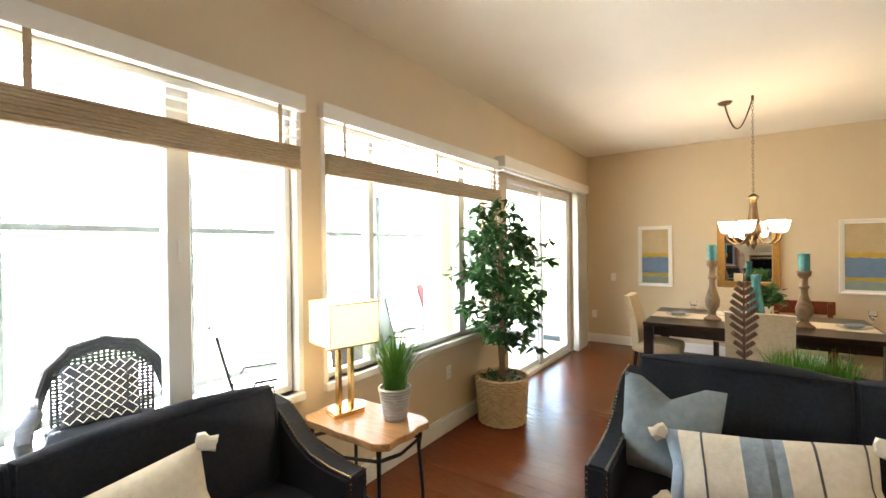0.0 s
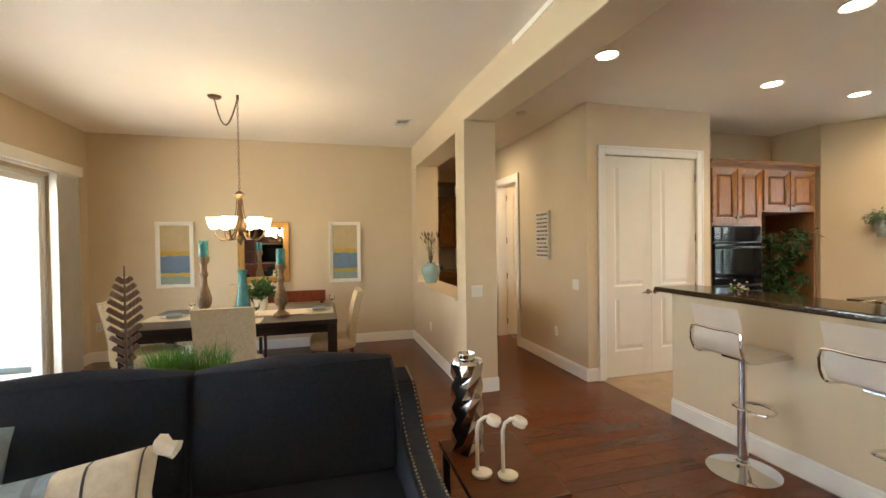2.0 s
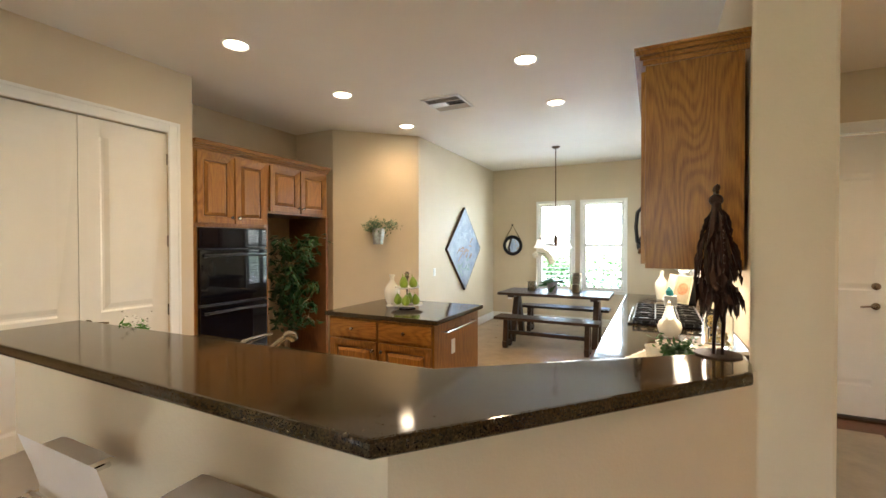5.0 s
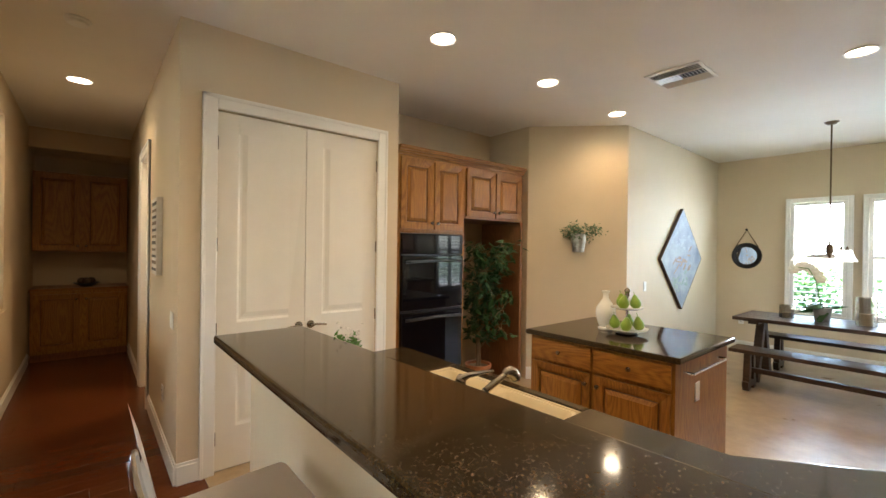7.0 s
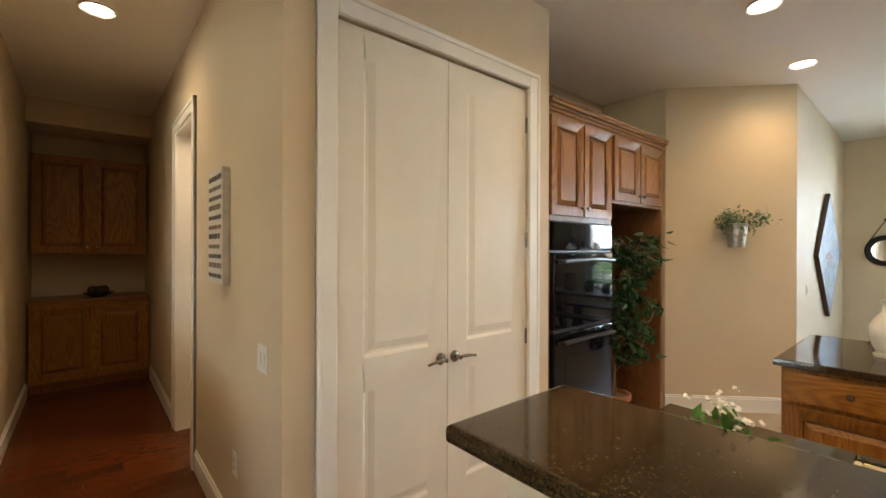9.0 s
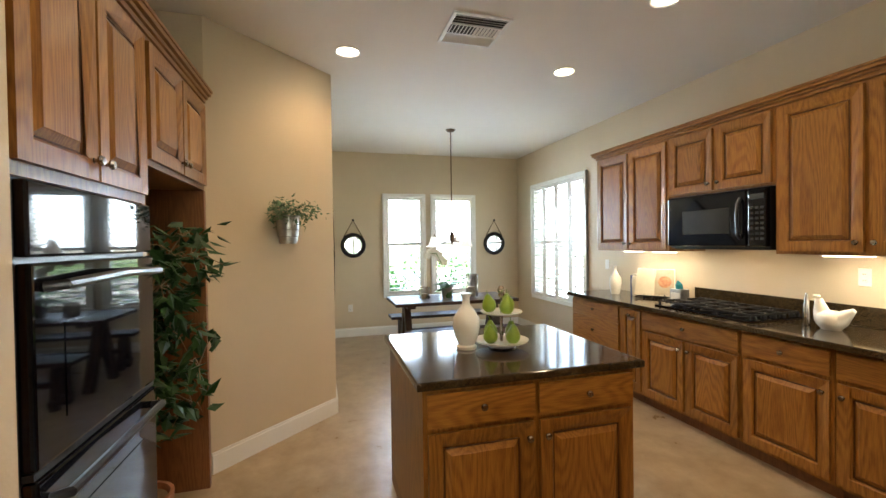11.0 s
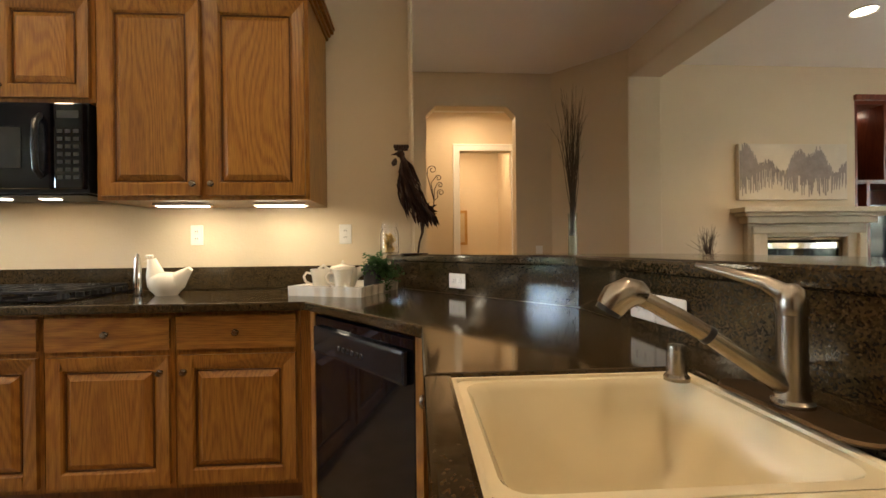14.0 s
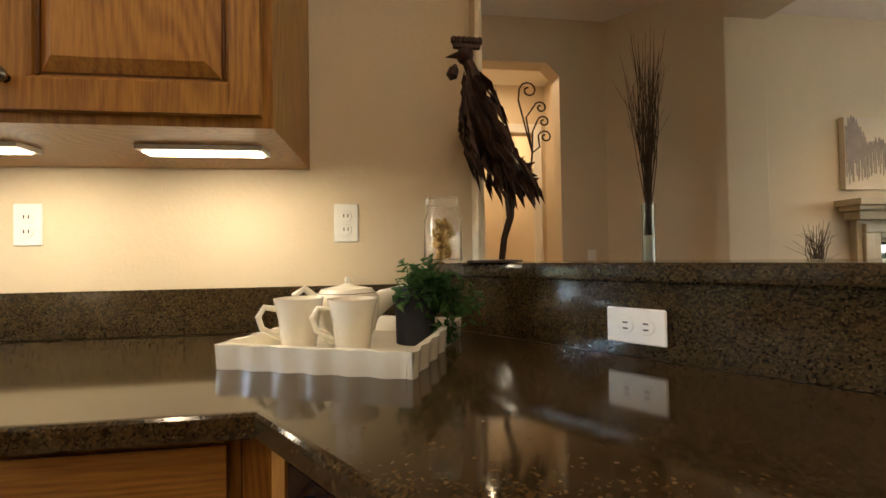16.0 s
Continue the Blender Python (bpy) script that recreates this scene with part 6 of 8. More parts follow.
# built-in media wall
bi = thing("media_cabinet", pose(1.21, 1.12, 0, 0, 0, 180), "red cherry built-in media cabinet with open shelves", "cabinet")
BW, BD = 2.0, 0.55
part("back_panel", box(0, BD - 0.02, 0, BW, BD, 2.70), MAHOG, bi)
for x0, x1, z0, z1 in ((0.0, 0.03, 0, 2.70), (BW - 0.03, BW, 0, 2.70), (0.33, 0.37, 1.82, 2.62), (1.32, 1.36, 1.82, 2.62), (0.13, 0.17, 0.9, 1.78), (1.33, 1.37, 0.9, 1.78)):
    part("upright", box(x0, 0.0, z0, x1, BD - 0.02, z1), MAHOG, bi)
for x0, x1, z, t in ((0.03, BW - 0.03, 2.62, 0.08), (0.03, BW - 0.03, 1.78, 0.04), (0.03, BW - 0.03, 0.86, 0.04), (0.03, 0.13, 1.28, 0.025), (1.37, BW - 0.03, 1.28, 0.025), (1.37, BW - 0.03, 1.55, 0.025), (0.37, 1.32, 2.18, 0.012), (1.36, BW - 0.03, 2.15, 0.012)):
    part("shelf", box(x0, 0.0, z, x1, BD - 0.02, z + t), MAHOG, bi)
part("crown", box(-0.01, -0.03, 2.66, BW + 0.01, 0.02, 2.72, 0.01, 2), MAHOG, bi)
for k in range(4):
    leaf_w = (BW - 0.08) / 4
    part("door", moved(panel_slab(leaf_w - 0.01, 0.74, 0.02, [(0.06, 0.06, leaf_w - 0.07, 0.68)], RAISED), pose(0.04 + k * leaf_w, -0.02, 0.10)), MAHOG, bi)
part("plinth", box(0, 0.03, 0, BW, 0.2, 0.10), MAHOG, bi)
tv = thing("television", pose(0.46, 0.86, 0.90, 0, 0, 180), "large silver-framed television, switched off", "television")
part("cabinet", frame_bm(-0.54, 0.54, 0.0, 0.68, 0.05, -0.03, 0.02), material("silver_grey_plastic", (0.22, 0.22, 0.22), 0.35, 0.4), tv)
part("screen", box(-0.49, -0.012, 0.05, 0.49, 0.0, 0.63), BLACK, tv, "dark glossy screen")
part("back", box(-0.45, 0.02, 0.05, 0.45, 0.25, 0.6), BLACKP, tv)
for x in (0.60, -0.30):
    lamp("media_spot", "SPOT", look((x, 0.9, 2.60), (x, 0.75, 1.9)), 0.3, WARM, 0.03, angle=110)
pf = thing("puck_light", pose(0.98, 0.80, 2.60), "small puck light lit inside the media cabinet", "light")
part("lens", lathe([(0, -0.012), (0.03, -0.01), (0.035, 0)], 14), GLOW, pf)
gb = thing("glass_orb", pose(0.62, 0.85, 2.192), "clear glass orb ornament on the media shelf", "ornament")
part("orb", lathe([(0.0, 0.0), (0.05, 0.0)] + [(0.1 * math.sin(a * math.pi / 12), 0.1 - 0.1 * math.cos(a * math.pi / 12)) for a in range(3, 13)], 18), GLASS, gb, smooth=True)
bw = thing("planter", pose(-0.35, 0.85, 1.82), "dark bowl planter with ferns on the media shelf", "plant")
part("bowl", lathe([(0, 0), (0.08, 0), (0.14, 0.12), (0.13, 0.12), (0, 0.02)], 18), BLACKP, bw, smooth=True)
part("foliage", leaves([(0, 0, 0.15), (0.08, 0, 0.15), (-0.08, 0, 0.15)], 50, 0.08, 0.07, random.Random(4)), LEAF, bw)


def twigs(n, h, spread, rnd, r=0.003, fork=True):
    bm = bmesh.new()
    for _ in range(n):
        a, l, L = rnd.uniform(0, 6.28), rnd.uniform(0.1, 1) * spread, h * rnd.uniform(0.65, 1.0)
        d = Vector((math.cos(a), math.sin(a), 0))
        pts = [d * l * t ** 1.5 + Vector((rnd.gauss(0, 0.012), rnd.gauss(0, 0.012), L * t)) for t in (0, 0.25, 0.5, 0.75, 1.0)]
        tube([tuple(p) for p in pts], [r, r * 0.9, r * 0.7, r * 0.5, r * 0.25], 5, bm=bm)
        if fork:
            for t in (2, 3):
                q = pts[t] + Vector((rnd.gauss(0, 0.05), rnd.gauss(0, 0.05), h * 0.14))
                tube([tuple(pts[t]), tuple(q)], [r * 0.5, r * 0.2], 4, bm=bm)
    return bm


vt = thing("floor_vase", pose(4.36, 1.36, 0.0), "tall clear glass floor vase of dark willow twigs", "vase")
part("glass", lathe([(0.0, 0.02), (0.10, 0.0), (0.105, 0.05), (0.09, 0.4), (0.07, 0.8), (0.045, 1.1), (0.04, 1.38), (0.045, 1.46), (0.041, 1.46), (0.036, 1.38), (0.04, 1.1), (0.065, 0.8), (0.085, 0.4), (0.095, 0.06), (0, 0.04)], 20), TEALG, vt, smooth=True)
tagged(part("twig_bundle", moved(twigs(46, 1.45, 0.17, random.Random(6), 0.004), pose(0, 0, 1.25)), TWIG, vt), "bundle of dark bare twigs", kind="stuff")
vt = thing("twig_vase", pose(2.98, 1.32, 0.0), "brown floor vase of short curly twigs by the fireplace", "vase")
part("pot", lathe([(0, 0), (0.07, 0), (0.085, 0.3), (0.055, 0.78), (0.065, 0.84), (0.058, 0.84), (0, 0.78)], 18), BRONZE, vt, smooth=True)
part("twig_bundle", moved(twigs(30, 0.55, 0.10, random.Random(7), 0.004), pose(0, 0, 0.80)), TWIG, vt)


# ---- dining room ----
dt = thing("dining_table", pose(1.25, 7.75, 0), "dark espresso wood dining table with square legs", "dining table")
part("tabletop", box(-0.93, -0.62, 0.735, 0.93, 0.62, 0.775, 0.004, 1), DARKW, dt)
part("apron", join(box(-0.86, -0.55, 0.64, 0.86, -0.52, 0.735), box(-0.86, 0.52, 0.64, 0.86, 0.55, 0.735), box(-0.86, -0.52, 0.64, -0.83, 0.52, 0.735), box(0.83, -0.52, 0.64, 0.86, 0.52, 0.735)), DARKW, dt)
for sx in (-1, 1):
    for sy in (-1, 1):
        part("leg", box(sx * 0.88 - 0.045, sy * 0.57 - 0.045, 0, sx * 0.88 + 0.045, sy * 0.57 + 0.045, 0.735, 0.004, 1), DARKW, dt)


def parsons_chair(m, label):
    """Upholstered side chair, facing -y."""
    th = thing("dining_chair", m, label, "chair", "chairs round the dining table")
    part("seat", moved(cushion(0.46, 0.46, 0.12, 0.012, 6), pose(0, 0, 0.38)), BEIGE, th, smooth=True)
    bm = box(-0.23, -0.035, 0, 0.23, 0.035, 0.58)
    bmesh.ops.subdivide_edges(bm, edges=bm.edges[:], cuts=6, use_grid_fill=True)
    for v in bm.verts:
        v.co.y += 0.10 * (v.co.z / 0.58) ** 2 - 0.02 * (1 - (v.co.x / 0.23) ** 2)
    bmesh.ops.bevel(bm, geom=[e for e in bm.edges if e.is_boundary], offset=0.01, affect="EDGES")
    part("backrest", moved(bm, pose(0, 0.20, 0.42)), BEIGE, th, smooth=True)
    for sx in (-1, 1):
        part("leg", box(sx * 0.20 - 0.018, -0.22, 0, sx * 0.20 + 0.018, -0.184, 0.39), DARKW, th)
        part("leg", moved(box(-0.018, -0.018, 0, 0.018, 0.018, 0.40), pose(sx * 0.20, 0.235, 0, 6)), DARKW, th)
    return th


c0 = parsons_chair(pose(1.27, 6.93, 0, 0, 0, 180), "beige upholstered dining chair with a curved back")
for m in (pose(0.40, 7.62, 0, 0, 0, 90), pose(2.14, 7.70, 0, 0, 0, -90), pose(1.10, 8.62, 0, 0, 0, 0)):
    copy_thing(c0, m)
bn = thing("wooden_bench", pose(1.45, 9.0, 0), "reddish brown wooden bench against the dining wall", "bench")
part("seat", box(-0.62, -0.18, 0.43, 0.62, 0.18, 0.47, 0.005, 1), MAHOG, bn)
part("backrest", box(-0.62, 0.15, 0.70, 0.62, 0.18, 0.86, 0.01, 2), MAHOG, bn)
for sx in (-1, 1):
    part("leg", box(sx * 0.57 - 0.025, -0.17, 0, sx * 0.57 + 0.025, -0.12, 0.43), MAHOG, bn)
    part("leg", box(sx * 0.57 - 0.025, 0.13, 0, sx * 0.57 + 0.025, 0.18, 0.84), MAHOG, bn)
solo("table_runner", join(box(-0.9, -0.19, 0, 0.9, 0.19, 0.004), box(-0.92, -0.19, -0.0, -0.9, 0.19, 0.004)), CREAM, pose(1.25, 7.75, 0.776), "cream woven runner along the dining table", "table runner")


def candlestick(x, y, h, label):
    th = thing("candlestick", pose(x, y, 0.781), label, "candlestick", "candlesticks")
    k = h / 0.60
    part("stem", lathe([(0, 0), (0.078, 0), (0.078, 0.02), (0.055, 0.035), (0.032, 0.06), (0.034, 0.09), (0.062, 0.14 * k), (0.068, 0.20 * k), (0.05, 0.27 * k), (0.03, 0.34 * k), (0.027, 0.40 * k), (0.042, 0.43 * k), (0.03, 0.45 * k), (0.028, 0.52 * k), (0.05, 0.55 * k), (0.055, 0.60 * k), (0, 0.60 * k)], 20), CANDLEW, th, "turned grey-brown wood", True)
    part("candle", lathe([(0, h), (0.044, h), (0.045, h + 0.155), (0.038, h + 0.16), (0, h + 0.152)], 20), TEAL, th, "teal pillar candle", True)


candlestick(0.91, 7.55, 0.62, "tall turned wooden candlestick with a teal candle")
candlestick(1.63, 7.50, 0.53, "turned wooden candlestick with a teal candle")
tv2 = thing("bottle_vase", pose(1.27, 7.50, 0.781), "teal bottle vase with greenery on the dining table", "vase")
part("vase", lathe([(0, 0), (0.07, 0), (0.078, 0.03), (0.072, 0.12), (0.05, 0.28), (0.038, 0.40), (0.042, 0.45), (0.052, 0.48), (0.046, 0.48), (0.034, 0.42), (0, 0.3)], 22), TEAL, tv2, smooth=True)
pl = thing("potted_plant", pose(1.36, 7.98, 0.781), "small leafy plant in a cream pot", "plant")
part("pot", lathe([(0, 0), (0.06, 0), (0.075, 0.13), (0.068, 0.13), (0, 0.12)], 18), CERAM, pl, smooth=True)
part("foliage", leaves([(0.05 * math.cos(a), 0.05 * math.sin(a), 0.20 + 0.03 * (a % 3)) for a in range(8)], 34, 0.11, 0.075, random.Random(12), 0.1), LEAF, pl)
for k, (x, y) in enumerate(((0.58, 7.75), (2.0, 7.72), (1.27, 7.30), (1.1, 8.15))):
    ps = thing("place_setting", pose(x, y, 0.776), "white plate with a folded blue napkin and stemware", "tableware", "place settings")
    part("placemat", box(-0.2, -0.15, 0, 0.2, 0.15, 0.003), CREAM, ps, m=pose(0, 0, 0, 0, 0, 90 if k < 2 else 0))
    part("plate", lathe([(0, 0.004), (0.08, 0.004), (0.125, 0.016), (0.128, 0.019), (0.08, 0.010), (0, 0.010)], 24), CERAM, ps, smooth=True)
    nb = moved(cushion(0.13, 0.07, 0.03, 0.01, 4), pose(0, 0, 0.012, 0, 0, 30))
    part("napkin", nb, PALEBLUE, ps, "folded blue napkin", True)
    part("goblet", lathe([(0, 0), (0.032, 0.002), (0.005, 0.01), (0.004, 0.07), (0.02, 0.085), (0.034, 0.12), (0.03, 0.16), (0.028, 0.16), (0.03, 0.12), (0, 0.085)], 14), GLASS, ps, smooth=True, m=pose(0.14, 0.10, 0.0))

ch = thing("chandelier", pose(1.257, 7.50, 0), "antique bronze chandelier with lit frosted glass shades", "chandelier")
part("ceiling_hook", lathe([(0.012, LZ - 0.05), (0.012, LZ)], 8), BRONZE, ch)
part("canopy", lathe([(0, LZ - 0.03), (0.05, LZ - 0.022), (0.065, LZ - 0.004), (0.065, LZ)], 20), BRONZE, ch, smooth=True, m=pose(-0.225, 0.08, 0))
sw = [(-0.225 + 0.225 * t, 0.08 - 0.08 * t, LZ - 0.03 - 0.30 * math.sin(math.pi * t) ** 0.9 * (1 - 0.25 * t)) for t in [k / 12 for k in range(13)]]
part("swag_chain", tube(sw, 0.007, 6), BRONZE, ch)
bm = bmesh.new()
z = LZ - 0.04
k = 0
while z > 2.06:
    ring = [(0.009 * math.cos(a * math.pi / 5) , 0, z - 0.018 + 0.02 * math.sin(a * math.pi / 5)) for a in range(10)]
    join(bm, moved(tube(ring, 0.0025, 4, True), pose(0, 0, 0, 0, 0, 90 * (k % 2))))
    z -= 0.033
    k += 1
part("chain", bm, BRONZE, ch)
part("column", lathe([(0, 2.06), (0.02, 2.05), (0.05, 2.02), (0.028, 1.99), (0.022, 1.90), (0.03, 1.80), (0.06, 1.70), (0.05, 1.63), (0.02, 1.60), (0.03, 1.56), (0.014, 1.53), (0, 1.50)], 18), BRONZE, ch, smooth=True)
for k in range(6):
    a = 2 * math.pi * k / 6 + 0.3
    c, s = math.cos(a), math.sin(a)
    arm = part("arm", tube([(0.045 * c, 0.045 * s, 1.64), (0.10 * c, 0.10 * s, 1.57), (0.17 * c, 0.17 * s, 1.565), (0.22 * c, 0.22 * s, 1.61), (0.23 * c, 0.23 * s, 1.665)], 0.0085, 8), BRONZE, ch, smooth=True)
    tube_top = part("strap", tube([(0.02 * c, 0.02 * s, 2.02), (0.035 * c, 0.035 * s, 1.85), (0.07 * c, 0.07 * s, 1.66)], 0.005, 6), BRONZE, ch)
    part("shade", lathe([(0.028, 1.67), (0.045, 1.685), (0.058, 1.72), (0.068, 1.775), (0.076, 1.785), (0.072, 1.785), (0.062, 1.77), (0.05, 1.72), (0.03, 1.69)], 16), FROST, arm, "lit frosted glass bell shade", True, pose(0.23 * c, 0.23 * s, 0))
lamp("chandelier_light", "POINT", pose(1.257, 7.50, 1.83), 2.7, (1, 0.74, 0.44), 0.2)

# wall art and mirror
BLUEP = material("slate_blue_paint", (0.12, 0.19, 0.30), 0.8, tint=(0.17, 0.25, 0.36), scale=12, amount=0.9)
OCHRE = material("ochre_paint", (0.44, 0.29, 0.04), 0.8, tint=(0.54, 0.37, 0.07), scale=12, amount=0.9)
SAGE = material("sage_paint", (0.22, 0.29, 0.25), 0.8, tint=(0.29, 0.35, 0.30), scale=12, amount=0.9)
TANP = material("tan_art_paper", (0.46, 0.35, 0.19), 0.85, tint=(0.52, 0.41, 0.24), scale=5)


def abstract(x, seed):
    th = thing("framed_print", pose(x, 9.42, 0.94), "white-framed abstract print with blue and ochre bands", "picture", "abstract prints")
    part("frame", frame_bm(-0.23, 0.23, 0, 0.905, 0.022, -0.035, -0.002), TRIM, th, "thin white frame")
    part("paper", box(-0.21, -0.015, 0.02, 0.21, -0.004, 0.885), TANP, th)
    part("mat_board", frame_bm(-0.208, 0.208, 0.022, 0.883, 0.03, -0.018, -0.015), TRIM, th)
    rr = random.Random(seed)
    for z0, z1, mt in ((0.05, 0.16, SAGE), (0.16, 0.20, OCHRE), (0.20, 0.44, BLUEP), (0.44, 0.50, OCHRE)):
        bm = bmesh.new()
        n = 10
        lo = [bm.verts.new((-0.18 + 0.36 * k / n, -0.0175, z0 + rr.uniform(-0.008, 0.008))) for k in range(n + 1)]
        hi = [bm.verts.new((-0.18 + 0.36 * k / n, -0.0175, z1 + rr.uniform(-0.012, 0.012))) for k in range(n + 1)]
        for k in range(n):
            bm.faces.new((lo[k], lo[k + 1], hi[k + 1], hi[k]))
        part("paint_band", bm, mt, th)


abstract(0.10, 1)
abstract(2.365, 2)
mr = thing("wall_mirror", pose(1.23, 9.42, 0.98), "gold-framed rectangular mirror on the dining wall", "mirror")
part("frame", join(frame_bm(-0.335, 0.335, 0, 0.85, 0.075, -0.04, -0.004), frame_bm(-0.345, 0.345, -0.01, 0.86, 0.02, -0.055, -0.004)), GOLD, mr, "aged gold frame")
part("mirror_glass", box(-0.265, -0.012, 0.07, 0.265, -0.006, 0.78), MIRROR, mr, "silvered mirror glass")


# ---- switches and outlets ----
def plate(m, kind="outlet", gang=1, label=""):
    th = thing("outlet" if kind == "outlet" else "light_switch", m, label or ("white duplex wall outlet" if kind == "outlet" else "white rocker light switch on the wall"), "outlet" if kind == "outlet" else "light switch", kind + " plates")
    w = 0.036 + 0.023 * (gang - 1)
    part("cover_plate", box(-w, -0.006, -0.058, w, 0.0, 0.058, 0.003, 1), PLATE, th)
    for g in range(gang):
        x = (g - (gang - 1) / 2) * 0.046
        if kind == "switch":
            part("rocker", box(x - 0.015, -0.010, -0.032, x + 0.015, -0.005, 0.032, 0.003, 1), PLATE, th)
        else:
            for z in (-0.02, 0.02):
                f = part("socket", lathe([(0, 0.003), (0.016, 0.002), (0.017, 0)], 14), PLATE, th, m=pose(x, -0.006, z, 90))
                part("slot", join(box(-0.008, -0.004, 0.0028, -0.005, 0.006, 0.0036), box(0.004, -0.004, 0.0028, 0.007, 0.006, 0.0036)), SLOT, f)


N_, S_, E_, W_ = 0, 180, -90, 90  # the way the wall behind lies: front towards -y, +y, -x, +x
plate(pose(3.525, 6.83, 1.02), "switch", 2)
plate(pose(4.76, 7.0, 1.02, 0, 0, -90), "switch", 2)
plate(pose(4.76, 7.42, 0.42, 0, 0, -90))
plate(pose(-0.50, 9.42, 1.06), "switch")
plate(pose(-0.80, 9.42, 0.46))
plate(pose(WX, 5.36, 0.50, 0, 0, 90))
plate(pose(3.41, 8.3, 0.40, 0, 0, -90))
plate(pose(12.17, 5.72, 0.46, 0, 0, -90))
plate(pose(9.55, 6.036, 1.09), "switch")
plate(pose(9.68, 2.77, 1.20, 0, 0, 180), "switch")
plate(pose(7.12, 2.77, 1.23, 0, 0, 180))
plate(pose(6.27, 2.77, 1.23, 0, 0, 180))
plate(pose(4.56, 0.93, 1.10, 0, 0, 180), "switch")
plate(pose(3.2, 1.12, 1.0, 0, 0, 180))
u45 = math.degrees(math.atan2(2.795 - 3.77, 6.002 - 5.25))
for (x, y, rz, kind) in ((5.650, 3.262, u45 + 180, "outlet"), (5.243, 4.215, 91.1, "outlet"), (5.2405, 4.335, 91.1, "switch")):
    th_m = pose(x, y, 0.98, 0, 0, rz) @ pose(0, -0.004, 0, 0, 90, 0)
    plate(th_m, kind, 1, "white outlet plate on the granite riser" if kind == "outlet" else "white switch plate on the granite riser")
plate(pose(5.172, 3.507, 0.30, 0, 0, -44.5))
ad = thing("power_adapter", pose(5.172, 3.507, 0.36, 0, 0, -44.5), "black plug-in power adapter on an outlet", "adapter")
part("case", box(-0.032, -0.06, -0.01, 0.032, -0.007, 0.085, 0.008, 2), BLACKP, ad)

# word sign in the hall
sg = thing("word_sign", pose(4.76, 7.68, 1.29, 0, 0, -90), "wooden word sign with rows of dark lettering", "sign")
part("board", box(-0.155, -0.04, 0, 0.155, -0.002, 0.60, 0.003, 1), material("whitewashed_board", (0.60, 0.55, 0.47), 0.8, tint=(0.68, 0.63, 0.55), scale=8, stretch=(1, 1, 5)), sg)
rr = random.Random(4)
SIGN_INK = (material("faded_black_ink", (0.12, 0.11, 0.10), 0.8), material("faded_brown_ink", (0.22, 0.17, 0.12), 0.8))
for k in range(11):
    z = 0.555 - k * 0.051
    wds, x = [], -0.135
    while x < 0.12:
        w = rr.uniform(0.03, 0.10)
        part("lettering", box(x, -0.042, z - 0.013, min(0.14, x + w), -0.0405, z + (0.008 if k % 3 else 0.014)), SIGN_INK[k % 2], sg)
        x += w + 0.014

# niche vase
nv = thing("ceramic_vase", pose(3.56, 8.86, 0.926), "pale blue round ceramic vase with dried stems", "vase")
part("vase", lathe([(0, 0), (0.075, 0), (0.10, 0.06), (0.135, 0.16), (0.138, 0.20), (0.115, 0.245), (0.06, 0.27), (0.058, 0.285), (0.068, 0.295), (0.058, 0.295), (0.05, 0.27), (0, 0.2)], 26), BLUEG, nv, smooth=True)
bm = twigs(30, 0.52, 0.17, random.Random(15), 0.0022, False)
part("stems", moved(bm, pose(0, 0, 0.24)), TWIG, nv, "dried brown stems")
bm = bmesh.new()
rr = random.Random(15)
for _ in range(34):
    a, l, L = rr.uniform(0, 6.28), rr.uniform(0.1, 1) * 0.17, rr.uniform(0.36, 0.52)
    p = Vector((math.cos(a) * l, math.sin(a) * l, 0.24 + L))
    tube([tuple(p - Vector((math.cos(a) * 0.02, math.sin(a) * 0.02, 0.06))), tuple(p - Vector((0, 0, 0.03))), tuple(p)], [0.003, 0.007, 0.002], 6, bm=bm)
tagged(part("seed_heads", bm, TWIG, nv), "dry seed heads", kind="stuff")

# hall built-ins
hc = thing("hall_base_cabinet", pose(3.76, 11.02, 0), "golden oak hall base cabinet with two doors", "cabinet", "hall cabinets")
part("body", box(0, 0, 0.10, 0.98, 0.56, 0.90), OAK, hc)
part("toe_kick", box(0, 0.05, 0, 0.98, 0.5, 0.10), OAKD, hc)
part("worktop", box(-0.01, -0.03, 0.90, 0.99, 0.58, 0.935, 0.006, 2), OAKX, hc, "oak top")
leaf(hc, "door", 0.03, 0.48, 0.14, 0.86, knob_at=(0.44, 0.79))
leaf(hc, "door", 0.50, 0.95, 0.14, 0.86, knob_at=(0.54, 0.79))
wall_unit("hall_wall_cabinet", pose(3.76, 11.20, 0), 0.98, 1.41, 2.45, 2, 0.4, "golden oak hall wall cabinet with two doors", "hall cabinets")
bl = thing("decor_bowl", pose(4.30, 11.22, 0.936), "dark bowl of round balls on the hall cabinet", "bowl")
part("bowl", lathe([(0, 0), (0.06, 0), (0.15, 0.05), (0.145, 0.052), (0.05, 0.012), (0, 0.012)], 20), BLACKP, bl, smooth=True)
for x, y in ((-0.05, 0), (0.05, 0.01), (0.0, -0.04)):
    part("ball", moved(lathe([(0.048 * math.sin(a * math.pi / 8), -0.048 * math.cos(a * math.pi / 8)) for a in range(9)], 14), pose(x, y, 0.075)), TWIG, bl, smooth=True)
